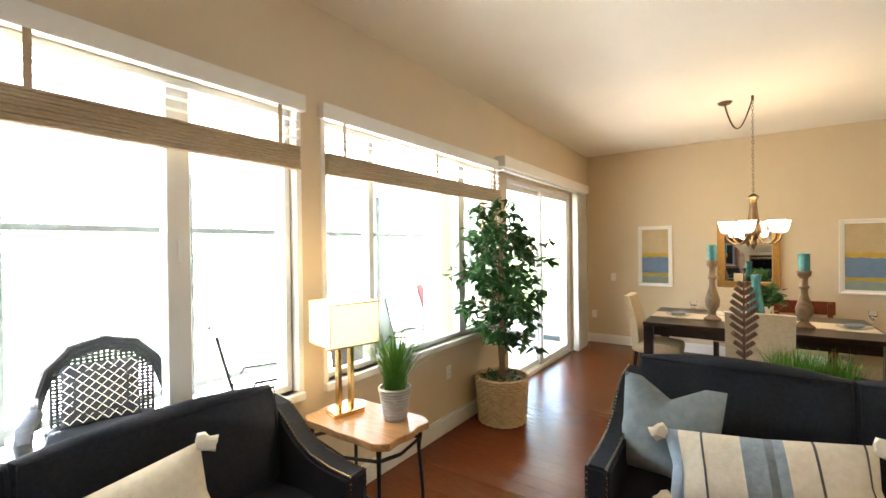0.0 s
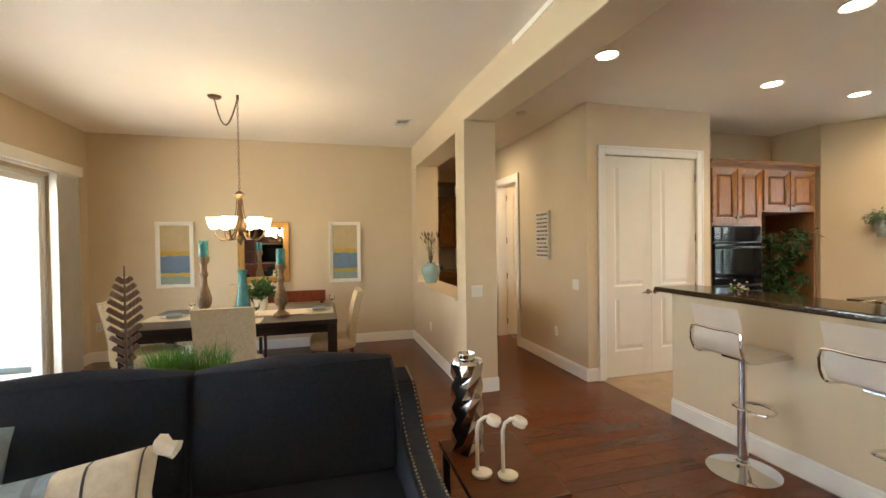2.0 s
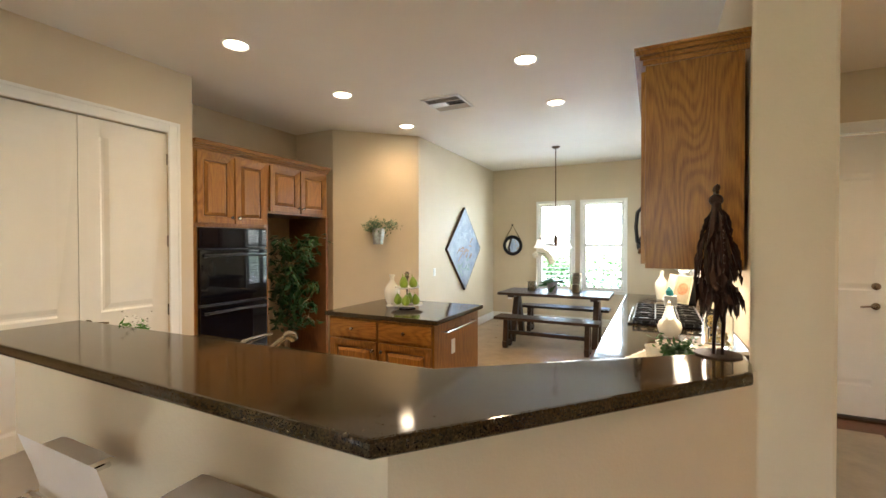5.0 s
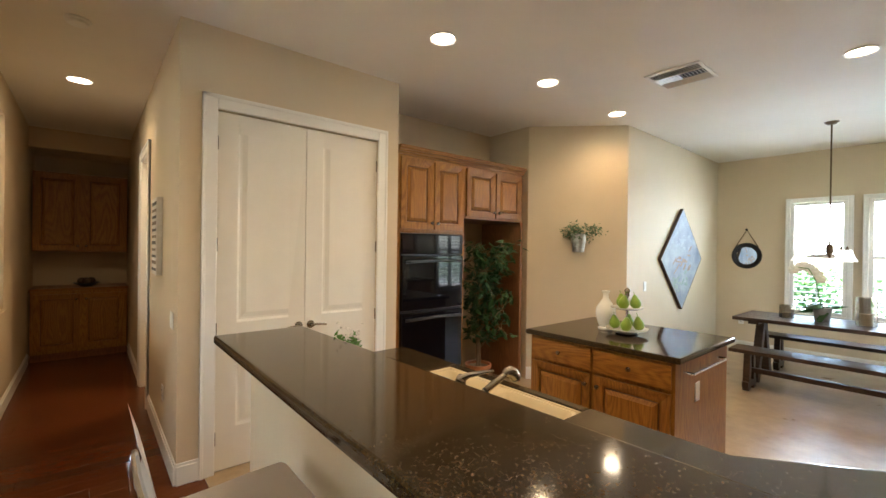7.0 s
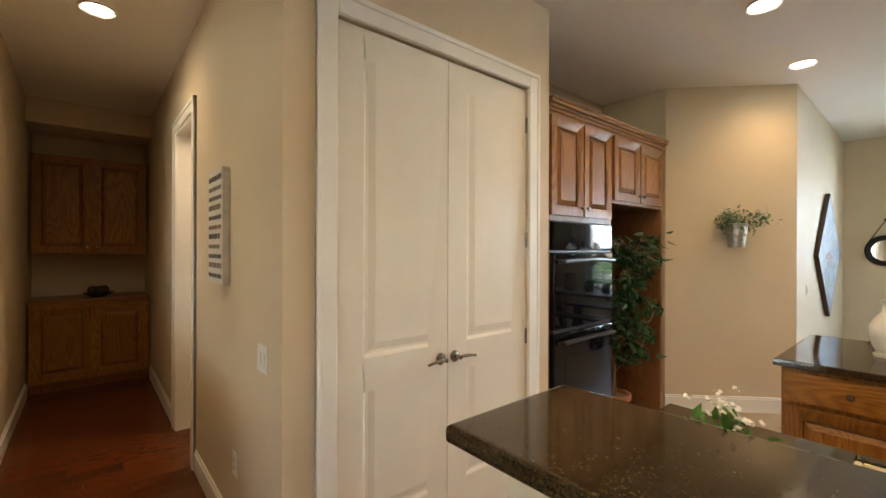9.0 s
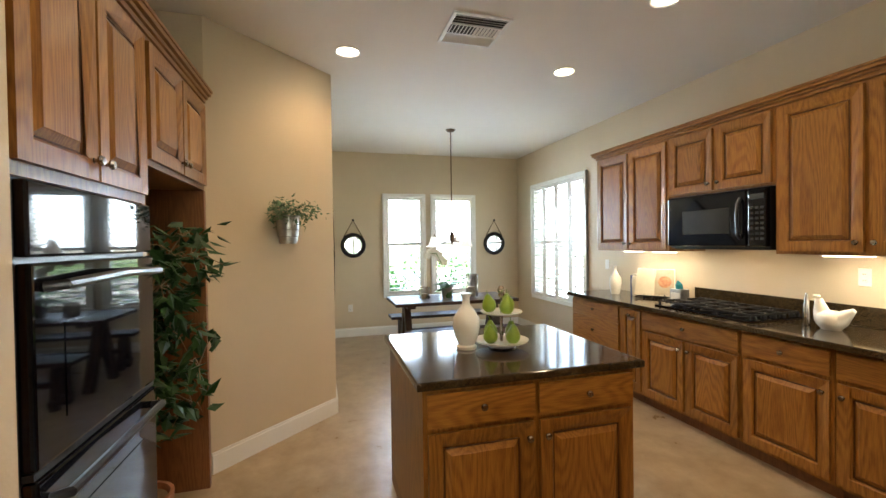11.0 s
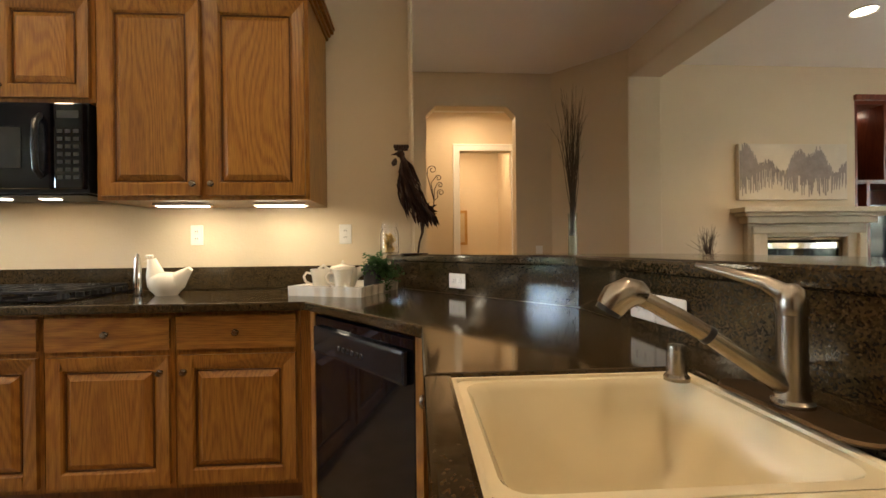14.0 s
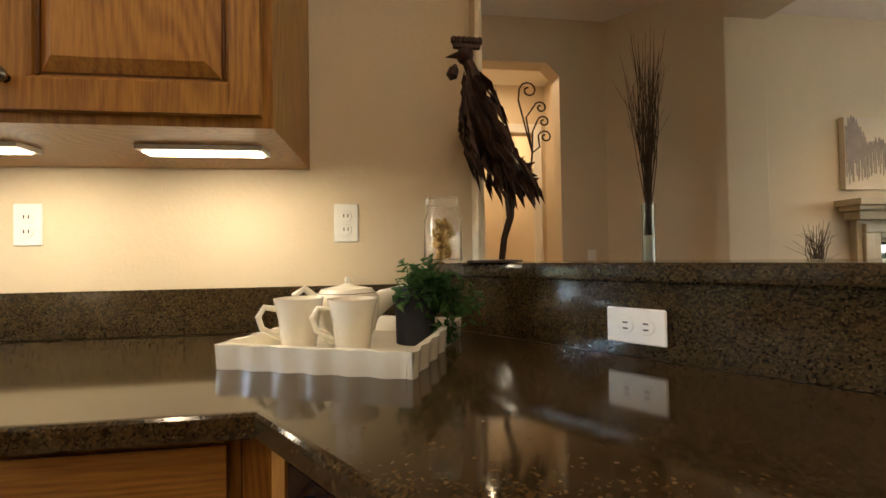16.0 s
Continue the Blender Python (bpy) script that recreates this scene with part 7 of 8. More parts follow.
# picture in the back room
bp_ = thing("framed_print", pose(5.15, -2.3, 1.2, 0, 0, 180), "tan framed print on the far room wall", "picture")
part("frame", box(-0.22, -0.03, 0, 0.22, -0.003, 0.62, 0.004, 1), GOLD, bp_)
part("paper", box(-0.17, -0.034, 0.05, 0.17, -0.03, 0.57), TANP, bp_)
# fill lamps added out of view to brighten the side rooms
lamp("backhall_fill", "AREA", look((5.2, 0.25, 2.93), (5.2, 0.25, 0)), 1.3, WARM, 0.2)
lamp("backroom_fill", "AREA", look((5.0, -1.4, 2.93), (5.0, -1.4, 0)), 2.1, WARM, 0.2)
lamp("powder_fill", "AREA", look((5.5, 8.8, 2.93), (5.5, 8.8, 0)), 1.2, WARM, 0.2)
# unseen fittings added at the fill lamps
for x, y in ((5.2, 0.25), (5.0, -1.4), (5.5, 8.8)):
    th = thing("ceiling_light", pose(x, y, CZ), "round ceiling light added out of view, switched on", "ceiling light")
    part("bowl", lathe([(0.0, -0.025), (0.09, -0.02), (0.11, 0)], 20), GLOW, th)


# ---- breakfast nook ----
nt = thing("trestle_table", pose(10.62, 4.50, 0), "rustic dark brown trestle table in the nook", "dining table")
for k in range(5):
    part("plank", box(-0.40 + k * 0.16, -0.80, 0.725, -0.242 + k * 0.16, 0.80, 0.765, 0.004, 1), RUSTIC, nt)
for sy in (-1, 1):
    part("cross_batten", box(-0.36, sy * 0.60 - 0.05, 0.69, 0.36, sy * 0.60 + 0.05, 0.725), RUSTIC, nt)
    for sx in (-1, 1):
        part("leg", moved(box(-0.05, -0.04, 0, 0.05, 0.04, 0.74, 0.004, 1), pose(sx * 0.27, sy * 0.60, 0.0, 0, -sx * 20)), RUSTIC, nt)
part("stretcher", box(-0.03, -0.6, 0.30, 0.03, 0.6, 0.36), RUSTIC, nt)


def bench(m, label):
    th = thing("rustic_bench", m, label, "bench", "nook benches")
    part("seat", box(-0.16, -0.72, 0.42, 0.16, 0.72, 0.46, 0.004, 1), RUSTIC, th)
    for sy in (-1, 1):
        part("leg", moved(box(-0.14, -0.03, 0, -0.06, 0.03, 0.43, 0.003, 1), pose(0, sy * 0.56, 0, 0, 6)), RUSTIC, th)
        part("leg", moved(box(0.06, -0.03, 0, 0.14, 0.03, 0.43, 0.003, 1), pose(0, sy * 0.56, 0, 0, -6)), RUSTIC, th)
        part("foot_rail", box(-0.15, sy * 0.56 - 0.03, 0.05, 0.15, sy * 0.56 + 0.03, 0.11), RUSTIC, th)
    part("stretcher", box(-0.025, -0.56, 0.2, 0.025, 0.56, 0.25), RUSTIC, th)
    return th


b0 = bench(pose(9.98, 4.50, 0), "rustic dark wooden bench beside the nook table")
copy_thing(b0, pose(11.26, 4.50, 0))


def hurricane(x, y, r, h, label):
    th = thing("candle_lantern", pose(x, y, 0.766), label, "candle holder", "candle lanterns")
    part("glass", lathe([(r, 0), (r, h), (r - 0.004, h), (r - 0.004, 0.006), (0, 0.006)], 20), clear("smoked_glass", (0.62, 0.58, 0.54)), th, smooth=True)
    part("candle", lathe([(0, 0.007), (r * 0.62, 0.007), (r * 0.62, h * 0.42), (0, h * 0.41)], 16), WAX, th, "ivory pillar candle", True)


hurricane(10.60, 4.86, 0.07, 0.15, "small smoked glass candle lantern")
hurricane(10.62, 4.20, 0.085, 0.30, "tall smoked glass candle lantern")
oc = thing("orchid", pose(10.62, 4.55, 0.766) @ Matrix.Scale(1.3, 4), "white orchid in a grey pot on the nook table", "plant")
part("pot", lathe([(0, 0), (0.05, 0), (0.065, 0.12), (0.058, 0.12), (0, 0.11)], 16), GALV, oc, smooth=True)
part("leaf", leaves([(0, 0, 0.14)], 8, 0.02, 0.16, random.Random(3), 0.0), LEAF, oc)
part("stem", tube([(0, 0, 0.1), (0.02, 0.05, 0.35), (0.03, 0.10, 0.45), (0.02, 0.2, 0.46)], 0.004, 6), GRASSM, oc)
bm = bmesh.new()
rr = random.Random(8)
for k in range(8):
    c = Vector((0.02 + rr.gauss(0, 0.02), 0.02 + k * 0.026, 0.36 + 0.11 * math.sin(k / 7 * 2.4)))
    for p in range(5):
        a = p * 1.257 + rr.uniform(0, 0.5)
        join(bm, moved(lathe([(0, 0), (0.022, 0.004), (0.0, 0.006)], 7), Matrix.Translation(c + Vector((0, 0.022 * math.cos(a), 0.022 * math.sin(a)))) @ pose(0, 0, 0, 0, 90, 0)))
part("blossom", bm, CERAM, oc, "white blossoms")

nc = thing("pendant_light", pose(10.56, 4.49, 0), "bronze three-shade pendant over the nook table", "pendant light")
part("canopy", lathe([(0, CZ - 0.03), (0.04, CZ - 0.026), (0.065, CZ - 0.004), (0.065, CZ)], 18), BRONZE, nc, smooth=True)
part("rod", tube([(0, 0, CZ - 0.02), (0, 0, 1.62)], 0.008, 8), BRONZE, nc)
part("hub", lathe([(0, 1.64), (0.03, 1.62), (0.035, 1.55), (0.015, 1.50), (0, 1.46)], 14), BRONZE, nc, smooth=True)
for k in range(3):
    a = 2 * math.pi * k / 3 + math.pi / 2
    c, s = math.cos(a), math.sin(a)
    ar = part("arm", tube([(0.02 * c, 0.02 * s, 1.52), (0.12 * c, 0.12 * s, 1.50), (0.20 * c, 0.20 * s, 1.55), (0.24 * c, 0.24 * s, 1.60), (0.25 * c, 0.25 * s, 1.57)], 0.008, 8), BRONZE, nc, smooth=True)
    part("shade", lathe([(0.025, 1.57), (0.04, 1.54), (0.06, 1.48), (0.085, 1.44), (0.08, 1.44), (0.055, 1.48), (0.03, 1.55)], 18), FROSTO, ar, "frosted glass bell shade", True, pose(0.25 * c, 0.25 * s, 0))


def round_mirror(y):
    th = thing("round_mirror", pose(12.17, y, 1.47, 0, 0, -90), "round black-framed mirror hung from a strap", "mirror", "round mirrors")
    part("frame", moved(lathe([(0.135, 0.0), (0.195, 0.0), (0.20, 0.02), (0.185, 0.04), (0.15, 0.035), (0.135, 0.015)], 32), pose(0, 0, 0, 90)), IRON, th, "black round frame", True)
    part("mirror_glass", moved(lathe([(0, 0.012), (0.14, 0.012)], 32), pose(0, 0, 0, 90)), MIRROR, th)
    part("strap", tube([(-0.15, -0.015, 0.13), (0, -0.015, 0.40), (0.15, -0.015, 0.13)], 0.009, 6), BRONZE, th, "leather strap")
    part("peg", lathe([(0.012, 0), (0.012, 0.03), (0.018, 0.035), (0, 0.037)], 12), IRON, th, m=pose(0, 0, 0.405, 90))


round_mirror(5.66)
round_mirror(3.23)

dp = thing("diamond_painting", pose(10.60, 6.045, 1.42, 0, 0, 0), "diamond-hung abstract canvas in blue, green and rust", "painting")
A1 = material("abstract_sea", (0.44, 0.46, 0.48), 0.7, tint=(0.13, 0.17, 0.24), scale=3.0, amount=0.8, bump=0.3, fine=25)
part("canvas", moved(box(-0.485, -0.045, -0.485, 0.485, -0.004, 0.485, 0.003, 1), pose(0, 0, 0, 0, 45)), [A1], dp)
part("canvas_edge", moved(frame_bm(-0.492, 0.492, -0.492, 0.492, 0.008, -0.046, -0.003), pose(0, 0, 0, 0, 45)), TWIG, dp, "dark canvas edge")
rr = random.Random(31)
for mt, zz in ((material("rust_stroke", (0.26, 0.17, 0.13), 0.7, tint=(0.36, 0.26, 0.20), scale=9), -0.08), (material("green_stroke", (0.20, 0.27, 0.25), 0.7, tint=(0.30, 0.36, 0.33), scale=9), -0.30), (material("pale_stroke", (0.40, 0.42, 0.45), 0.7, tint=(0.30, 0.34, 0.40), scale=7), 0.25)):
    bm = bmesh.new()
    for k in range(16):
        x = rr.uniform(-0.28, 0.28)
        z = zz + rr.gauss(0, 0.07)
        w, h = rr.uniform(0.02, 0.10), rr.uniform(0.008, 0.03)
        join(bm, moved(prism([(w * math.cos(q * 0.785), h * math.sin(q * 0.785)) for q in range(8)], 0, 0.0012), pose(x, -0.0455, z, 90, rr.uniform(-50, 20))))
    part("brush_strokes", bm, mt, dp)

wp = thing("wall_planter", pose(8.685, 6.435, 1.50, 0, 0, -45.7), "galvanised wall planter of trailing green leaves", "planter")
part("bucket", moved(lathe([(0, 0), (0.062, 0), (0.066, 0.02), (0.066, 0.05), (0.071, 0.055), (0.074, 0.10), (0.079, 0.105), (0.084, 0.20), (0.09, 0.205), (0.085, 0.21), (0.078, 0.19), (0, 0.19)], 20), pose(0, -0.095, 0)), GALV, wp, smooth=True)
part("foliage", leaves([(rr.gauss(0, 0.10), -0.11 + rr.gauss(0, 0.05), 0.25 + rr.gauss(0, 0.04) - 0.0) for _ in range(26)], 18, 0.07, 0.04, rr, 0.3), material("dusty_green", (0.07, 0.13, 0.06), 0.6, tint=(0.14, 0.22, 0.11), scale=12), wp)
part("bracket", box(-0.02, -0.02, 0.05, 0.02, -0.002, 0.20), GALV, wp)


# ---- things on the counters ----
def pear(parent, x, y, z, rz, s=1.0):
    bm = lathe([(0, 0.0), (0.022, 0.002), (0.036, 0.018), (0.040, 0.036), (0.034, 0.058), (0.022, 0.076), (0.015, 0.090), (0.008, 0.098), (0, 0.099)], 16)
    tube([(0, 0, 0.096), (0.003, 0.002, 0.112), (0.008, 0.004, 0.122)], 0.002, 5, bm=bm)
    return solo("pear", bm, PEAR, pose(x, y, z, 4, 6, rz) @ Matrix.Diagonal((s, s, s, 1)), "green pear on the tiered stand", "pear", "pears", True)


tx, ty = 7.39, 5.18
ts = thing("tiered_stand", pose(tx, ty, 0.914), "two-tier white ceramic serving stand with a silver finial", "serving stand")
part("foot", lathe([(0, 0), (0.075, 0), (0.078, 0.008), (0.03, 0.022), (0, 0.024)], 24), CHROME, ts, "silver foot", True)
part("lower_plate", lathe([(0, 0.024), (0.10, 0.026), (0.145, 0.036), (0.148, 0.044), (0.10, 0.034), (0, 0.033)], 28), CERAM, ts, smooth=True)
part("post", lathe([(0.008, 0.033), (0.008, 0.06), (0.013, 0.075), (0.008, 0.09), (0.008, 0.18)], 12), NICKEL, ts, smooth=True)
part("upper_plate", lathe([(0, 0.18), (0.08, 0.182), (0.112, 0.192), (0.115, 0.199), (0.08, 0.191), (0, 0.189)], 28), CERAM, ts, smooth=True)
part("finial", lathe([(0.006, 0.189), (0.006, 0.27), (0.02, 0.285), (0.014, 0.30), (0.022, 0.315), (0.012, 0.335), (0, 0.34)], 14), NICKEL, ts, smooth=True)
for a, r, z in ((20, 0.085, 0.95), (110, 0.08, 0.95), (200, 0.085, 0.95), (290, 0.085, 0.95), (60, 0.062, 1.106), (180, 0.062, 1.106), (300, 0.062, 1.106)):
    pear(None, tx + r * math.cos(radians(a)), ty + r * math.sin(radians(a)), z, a * 1.7)
iv = solo("white_vase", lathe([(0, 0), (0.055, 0), (0.058, 0.012), (0.045, 0.022), (0.062, 0.06), (0.075, 0.12), (0.072, 0.165), (0.045, 0.21), (0.022, 0.24), (0.020, 0.275), (0.034, 0.30), (0.028, 0.30), (0.015, 0.27), (0, 0.2)], 26), CERAM, pose(7.43, 5.37, 0.914), "white relief ceramic bottle vase on the island", "vase", "", True)

# hen, steel bottle, books, vases and tin by the cooktop
hn = thing("ceramic_hen", pose(7.13, 3.06, 0.914, 0, 0, 0), "white ceramic hen figurine on the worktop", "figurine")
bm = lathe([(0, 0.0), (0.055, 0.0), (0.06, 0.008), (0.082, 0.03), (0.09, 0.06), (0.078, 0.09), (0.045, 0.11), (0, 0.115)], 22)
bmesh.ops.scale(bm, vec=(0.95, 0.8, 1.05), verts=bm.verts)
part("body", bm, CERAM, hn, smooth=True)
part("neck", tube([(0.035, 0, 0.06), (0.055, 0, 0.11), (0.065, 0, 0.16), (0.070, 0, 0.185)], [0.055, 0.042, 0.026, 0.020], 14), CERAM, hn, smooth=True)
part("beak", tube([(0.09, 0, 0.178), (0.115, 0, 0.172)], [0.008, 0.001], 8), WAX, hn)
part("comb", join(*[moved(lathe([(0.010 * math.sin(q * 0.5236), -0.01 * math.cos(q * 0.5236)) for q in range(7)], 8), pose(0.07 + k * 0.012, 0, 0.20)) for k in range(3)]), CERAM, hn, smooth=True)
part("tail", tube([(-0.05, 0, 0.07), (-0.085, 0, 0.105), (-0.12, 0, 0.135)], [0.05, 0.032, 0.014], 12), CERAM, hn, smooth=True)
solo("steel_cruet", lathe([(0, 0), (0.022, 0), (0.024, 0.01), (0.02, 0.10), (0.012, 0.19), (0.006, 0.215), (0, 0.217)], 16), CHROME, pose(7.27, 3.06, 0.914), "tapered stainless steel cruet", "cruet", "", True)
bk = thing("cookbook", pose(8.68, 3.0, 0.914, 0, 0, 213), "open cookbook on a black wire easel", "book")
for s in (-1, 1):
    part("page_block", moved(box(0.0 if s > 0 else -0.19, -0.012, 0, 0.19 if s > 0 else 0.0, 0.0, 0.27, 0.003, 1), pose(0, 0, 0.025, -16, 0, s * 12)), WAX, bk, "pale printed page")
pic = part("food_photo", moved(lathe([(0, 0.001), (0.055, 0.001), (0.06, 0.0)], 18), pose(0, 0, 0.025, -16, 0, 12) @ pose(0.10, -0.0125, 0.14, 90)), material("food_photo_print", (0.35, 0.08, 0.03), 0.5, tint=(0.6, 0.35, 0.18), scale=40, amount=0.9), bk, "round food photo")
part("page_tint", moved(box(0.01, -0.0128, 0.01, 0.18, -0.0122, 0.26), pose(0, 0, 0.025, -16, 0, 12)), material("printed_page_tint", (0.42, 0.33, 0.22), 0.6, tint=(0.5, 0.42, 0.3), scale=9), bk)
part("easel", join(tube([(-0.14, -0.09, 0.02), (-0.14, 0.0, 0.02), (0.14, 0.0, 0.02), (0.14, -0.09, 0.02), (0.12, -0.09, 0.05)], 0.005, 6), tube([(-0.1, 0, 0.02), (-0.08, 0.07, 0.0), (0.08, 0.07, 0.0), (0.1, 0, 0.02)], 0.005, 6), tube([(0.0, -0.02, 0.02), (0, -0.1, 0.0)], 0.004, 6)), IRON, bk, "black wire easel")
VP = [(0, 0), (0.045, 0), (0.05, 0.02), (0.066, 0.12), (0.062, 0.17), (0.03, 0.22), (0.016, 0.25), (0.018, 0.29), (0.026, 0.30), (0.018, 0.30), (0, 0.25)]
solo("white_vase", lathe(VP, 22), CERAM, pose(9.14, 3.08, 0.914), "white ceramic bottle vase by the window", "vase", "", True)
solo("white_vase", lathe([(0, 0), (0.05, 0), (0.052, 0.02), (0.058, 0.16), (0.05, 0.2), (0.044, 0.21), (0.048, 0.225), (0.04, 0.225), (0, 0.2)], 22), CERAM, pose(8.92, 2.98, 0.914), "white ceramic canister vase", "vase", "", True)
for x, c in ((9.03, (0.05, 0.07, 0.16)), (8.80, (0.03, 0.03, 0.035))):
    solo("book", box(-0.013, -0.09, 0, 0.013, 0.09, 0.205, 0.003, 1), material("book_cloth", c, 0.7, tint=tuple(v * 1.3 for v in c), scale=30), pose(x, 2.88, 0.914), "upright dark book against the wall", "book", "books")
tn = thing("tin_planter", pose(8.34, 3.02, 0.914), "square white tin with a teal scoop in it", "tin")
part("tin", box(-0.06, -0.05, 0, 0.06, 0.05, 0.13, 0.006, 2), GALV, tn)
part("print", box(-0.05, 0.0505, 0.03, 0.05, 0.0515, 0.1), CERAM, tn)
part("scoop", tube([(0, 0, 0.12), (0.0, 0.01, 0.17), (0.01, 0.01, 0.205)], [0.03, 0.03, 0.004], 10), material("teal_plastic", (0.03, 0.27, 0.30), 0.4), tn, smooth=True)

# tray with tea things
tr = thing("serving_tray", pose(6.22, 3.06, 0.914, 0, 0, 159) @ Matrix.Diagonal((1.0, 1.05, 1, 1)), "square white scalloped serving tray", "tray")
TWd = 0.20
wob = bmesh.new()
for k in range(4):
    side = bmesh.new()
    n = 28
    ins, outs = [], []
    for q in range(n + 1):
        x = -TWd + 2 * TWd * q / n
        o = 0.004 * math.sin(q * 1.35)
        outs.append([side.verts.new((x, -TWd - o, 0)), side.verts.new((x, -TWd - o - 0.004, 0.048))])
        ins.append([side.verts.new((x, -TWd + 0.012, 0)), side.verts.new((x, -TWd + 0.010, 0.048))])
    for q in range(n):
        side.faces.new((outs[q][0], outs[q + 1][0], outs[q + 1][1], outs[q][1]))
        side.faces.new((ins[q][0], ins[q][1], ins[q + 1][1], ins[q + 1][0]))
        side.faces.new((outs[q][1], outs[q + 1][1], ins[q + 1][1], ins[q][1]))
    join(wob, moved(side, pose(0, 0, 0, 0, 0, 90 * k)))
part("rim", wob, CERAM, tr, "scalloped white rim", True)
part("base", box(-TWd + 0.005, -TWd + 0.005, 0.0, TWd - 0.005, TWd - 0.005, 0.008), CERAM, tr)


def mug(x, y, rz):
    th = thing("mug", pose(x, y, 0.922, 0, 0, rz) @ Matrix.Scale(1.22, 4), "plain white flared mug on the tray", "mug", "mugs")
    part("cup", lathe([(0, 0.004), (0.027, 0.0), (0.030, 0.01), (0.036, 0.06), (0.044, 0.096), (0.041, 0.096), (0.033, 0.06), (0.026, 0.012), (0, 0.01)], 24), CERAM, th, smooth=True)
    part("handle", tube([(0.037, 0, 0.078), (0.058, 0, 0.082), (0.068, 0, 0.066), (0.062, 0, 0.045), (0.034, 0, 0.028)], 0.0055, 8), CERAM, th, smooth=True)


mug(6.345, 3.09, 14)
mug(6.225, 3.135, 14)
tp = thing("teapot", pose(6.25, 2.99, 0.922, 0, 0, 14), "low white ceramic teapot with a long spout on the tray", "teapot")
part("body", lathe([(0, 0), (0.05, 0.0), (0.068, 0.025), (0.078, 0.065), (0.080, 0.105), (0.072, 0.118), (0.0, 0.122)], 28), CERAM, tp, smooth=True)
part("lid", lathe([(0, 0.12), (0.068, 0.120), (0.062, 0.128), (0.02, 0.136), (0.008, 0.142), (0.007, 0.152), (0.002, 0.158), (0, 0.158)], 24), CERAM, tp, smooth=True)
part("spout", tube([(-0.055, 0, 0.075), (-0.095, 0, 0.098), (-0.13, 0, 0.112), (-0.158, 0, 0.128)], [0.034, 0.026, 0.018, 0.011], 12), CERAM, tp, smooth=True)
part("handle", tube([(0.072, 0, 0.108), (0.10, 0, 0.132), (0.122, 0, 0.118), (0.118, 0, 0.085), (0.078, 0, 0.06)], 0.0085, 8), CERAM, tp, smooth=True)
bp2 = thing("potted_herb", pose(6.085, 3.045, 0.922), "trailing green herb in a black cylinder pot", "plant")
part("pot", lathe([(0, 0), (0.046, 0), (0.048, 0.132), (0.043, 0.132), (0, 0.11)], 22), material("matte_navy_pot", (0.012, 0.014, 0.02), 0.5), bp2, smooth=True)
rr = random.Random(77)
part("foliage", leaves([(-0.06 + rr.gauss(0, 0.032), 0.025 + rr.gauss(0, 0.03), 0.105 + rr.gauss(0, 0.038)) for _ in range(34)] + [(-0.01, 0.0, 0.155)] * 5, 20, 0.03, 0.026, rr, 0.3), LEAF, bp2)

jr = thing("glass_jar", pose(6.0, 2.93, 1.108), "square glass jar of dried pasta with a glass lid", "jar")
part("jar", lathe([(0, 0.004), (0.048, 0.0), (0.052, 0.01), (0.052, 0.115), (0.042, 0.14), (0.042, 0.15), (0.039, 0.15), (0.039, 0.138), (0.048, 0.112), (0.048, 0.012), (0, 0.008)], 22), GLASS, jr, smooth=True)
part("lid", lathe([(0, 0.151), (0.044, 0.151), (0.046, 0.158), (0.044, 0.175), (0, 0.176)], 22), GLASS, jr, smooth=True)
bm = bmesh.new()
for k in range(26):
    a, r = rr.uniform(0, 6.28), rr.uniform(0, 0.03)
    ring = [(0.012 * math.cos(q * 0.9), 0.012 * math.sin(q * 0.9), 0.002 * q) for q in range(7)]
    join(bm, moved(tube(ring, 0.0045, 5), pose(r * math.cos(a), r * math.sin(a), 0.016 + 0.0035 * k, rr.uniform(0, 90), rr.uniform(0, 90), rr.uniform(0, 360))))
part("pasta", bm, material("golden_pasta", (0.52, 0.30, 0.07), 0.6, tint=(0.62, 0.42, 0.14), scale=20), jr)

# iron rooster; one plain shape with its base
rb = bmesh.new()
join(rb, lathe([(0, 0), (0.075, 0), (0.075, 0.006), (0, 0.008)], 20))
for dyr in (-0.012, 0.014):
    tube([(-0.02, dyr, 0.005), (-0.028, dyr, 0.07), (-0.046, dyr, 0.13), (-0.045, 0, 0.21)], [0.0055, 0.0055, 0.007, 0.016], 8, bm=rb)
SPINE = [(-0.085, 0.245), (-0.05, 0.25), (-0.015, 0.30), (0.02, 0.355), (0.04, 0.42), (0.045, 0.49), (0.052, 0.55), (0.068, 0.59)]
GIRTH = [0.018, 0.042, 0.055, 0.056, 0.050, 0.036, 0.022, 0.018]
tube([(x, 0, z) for x, z in SPINE], [g * 0.8 for g in GIRTH], 12, bm=rb)
join(rb, moved(lathe([(0.024 * math.sin(a * math.pi / 8), -0.024 * math.cos(a * math.pi / 8)) for a in range(9)], 14), pose(0.072, 0, 0.598)))
tube([(0.088, 0, 0.600), (0.125, 0, 0.592)], [0.012, 0.001], 8, bm=rb)
for k in range(6):
    join(rb, moved(lathe([(0.0, -0.018), (0.009, -0.008), (0.008, 0.006), (0, 0.012)], 8), pose(0.032 + k * 0.014, 0, 0.645)))
box(0.03, -0.006, 0.618, 0.105, 0.006, 0.634, 0.003, 1, rb)
join(rb, moved(lathe([(0, -0.05), (0.016, -0.036), (0.014, -0.015), (0.004, 0.0), (0, 0.002)], 10), pose(0.098, 0, 0.572, 0, -18)))
rf = random.Random(13)
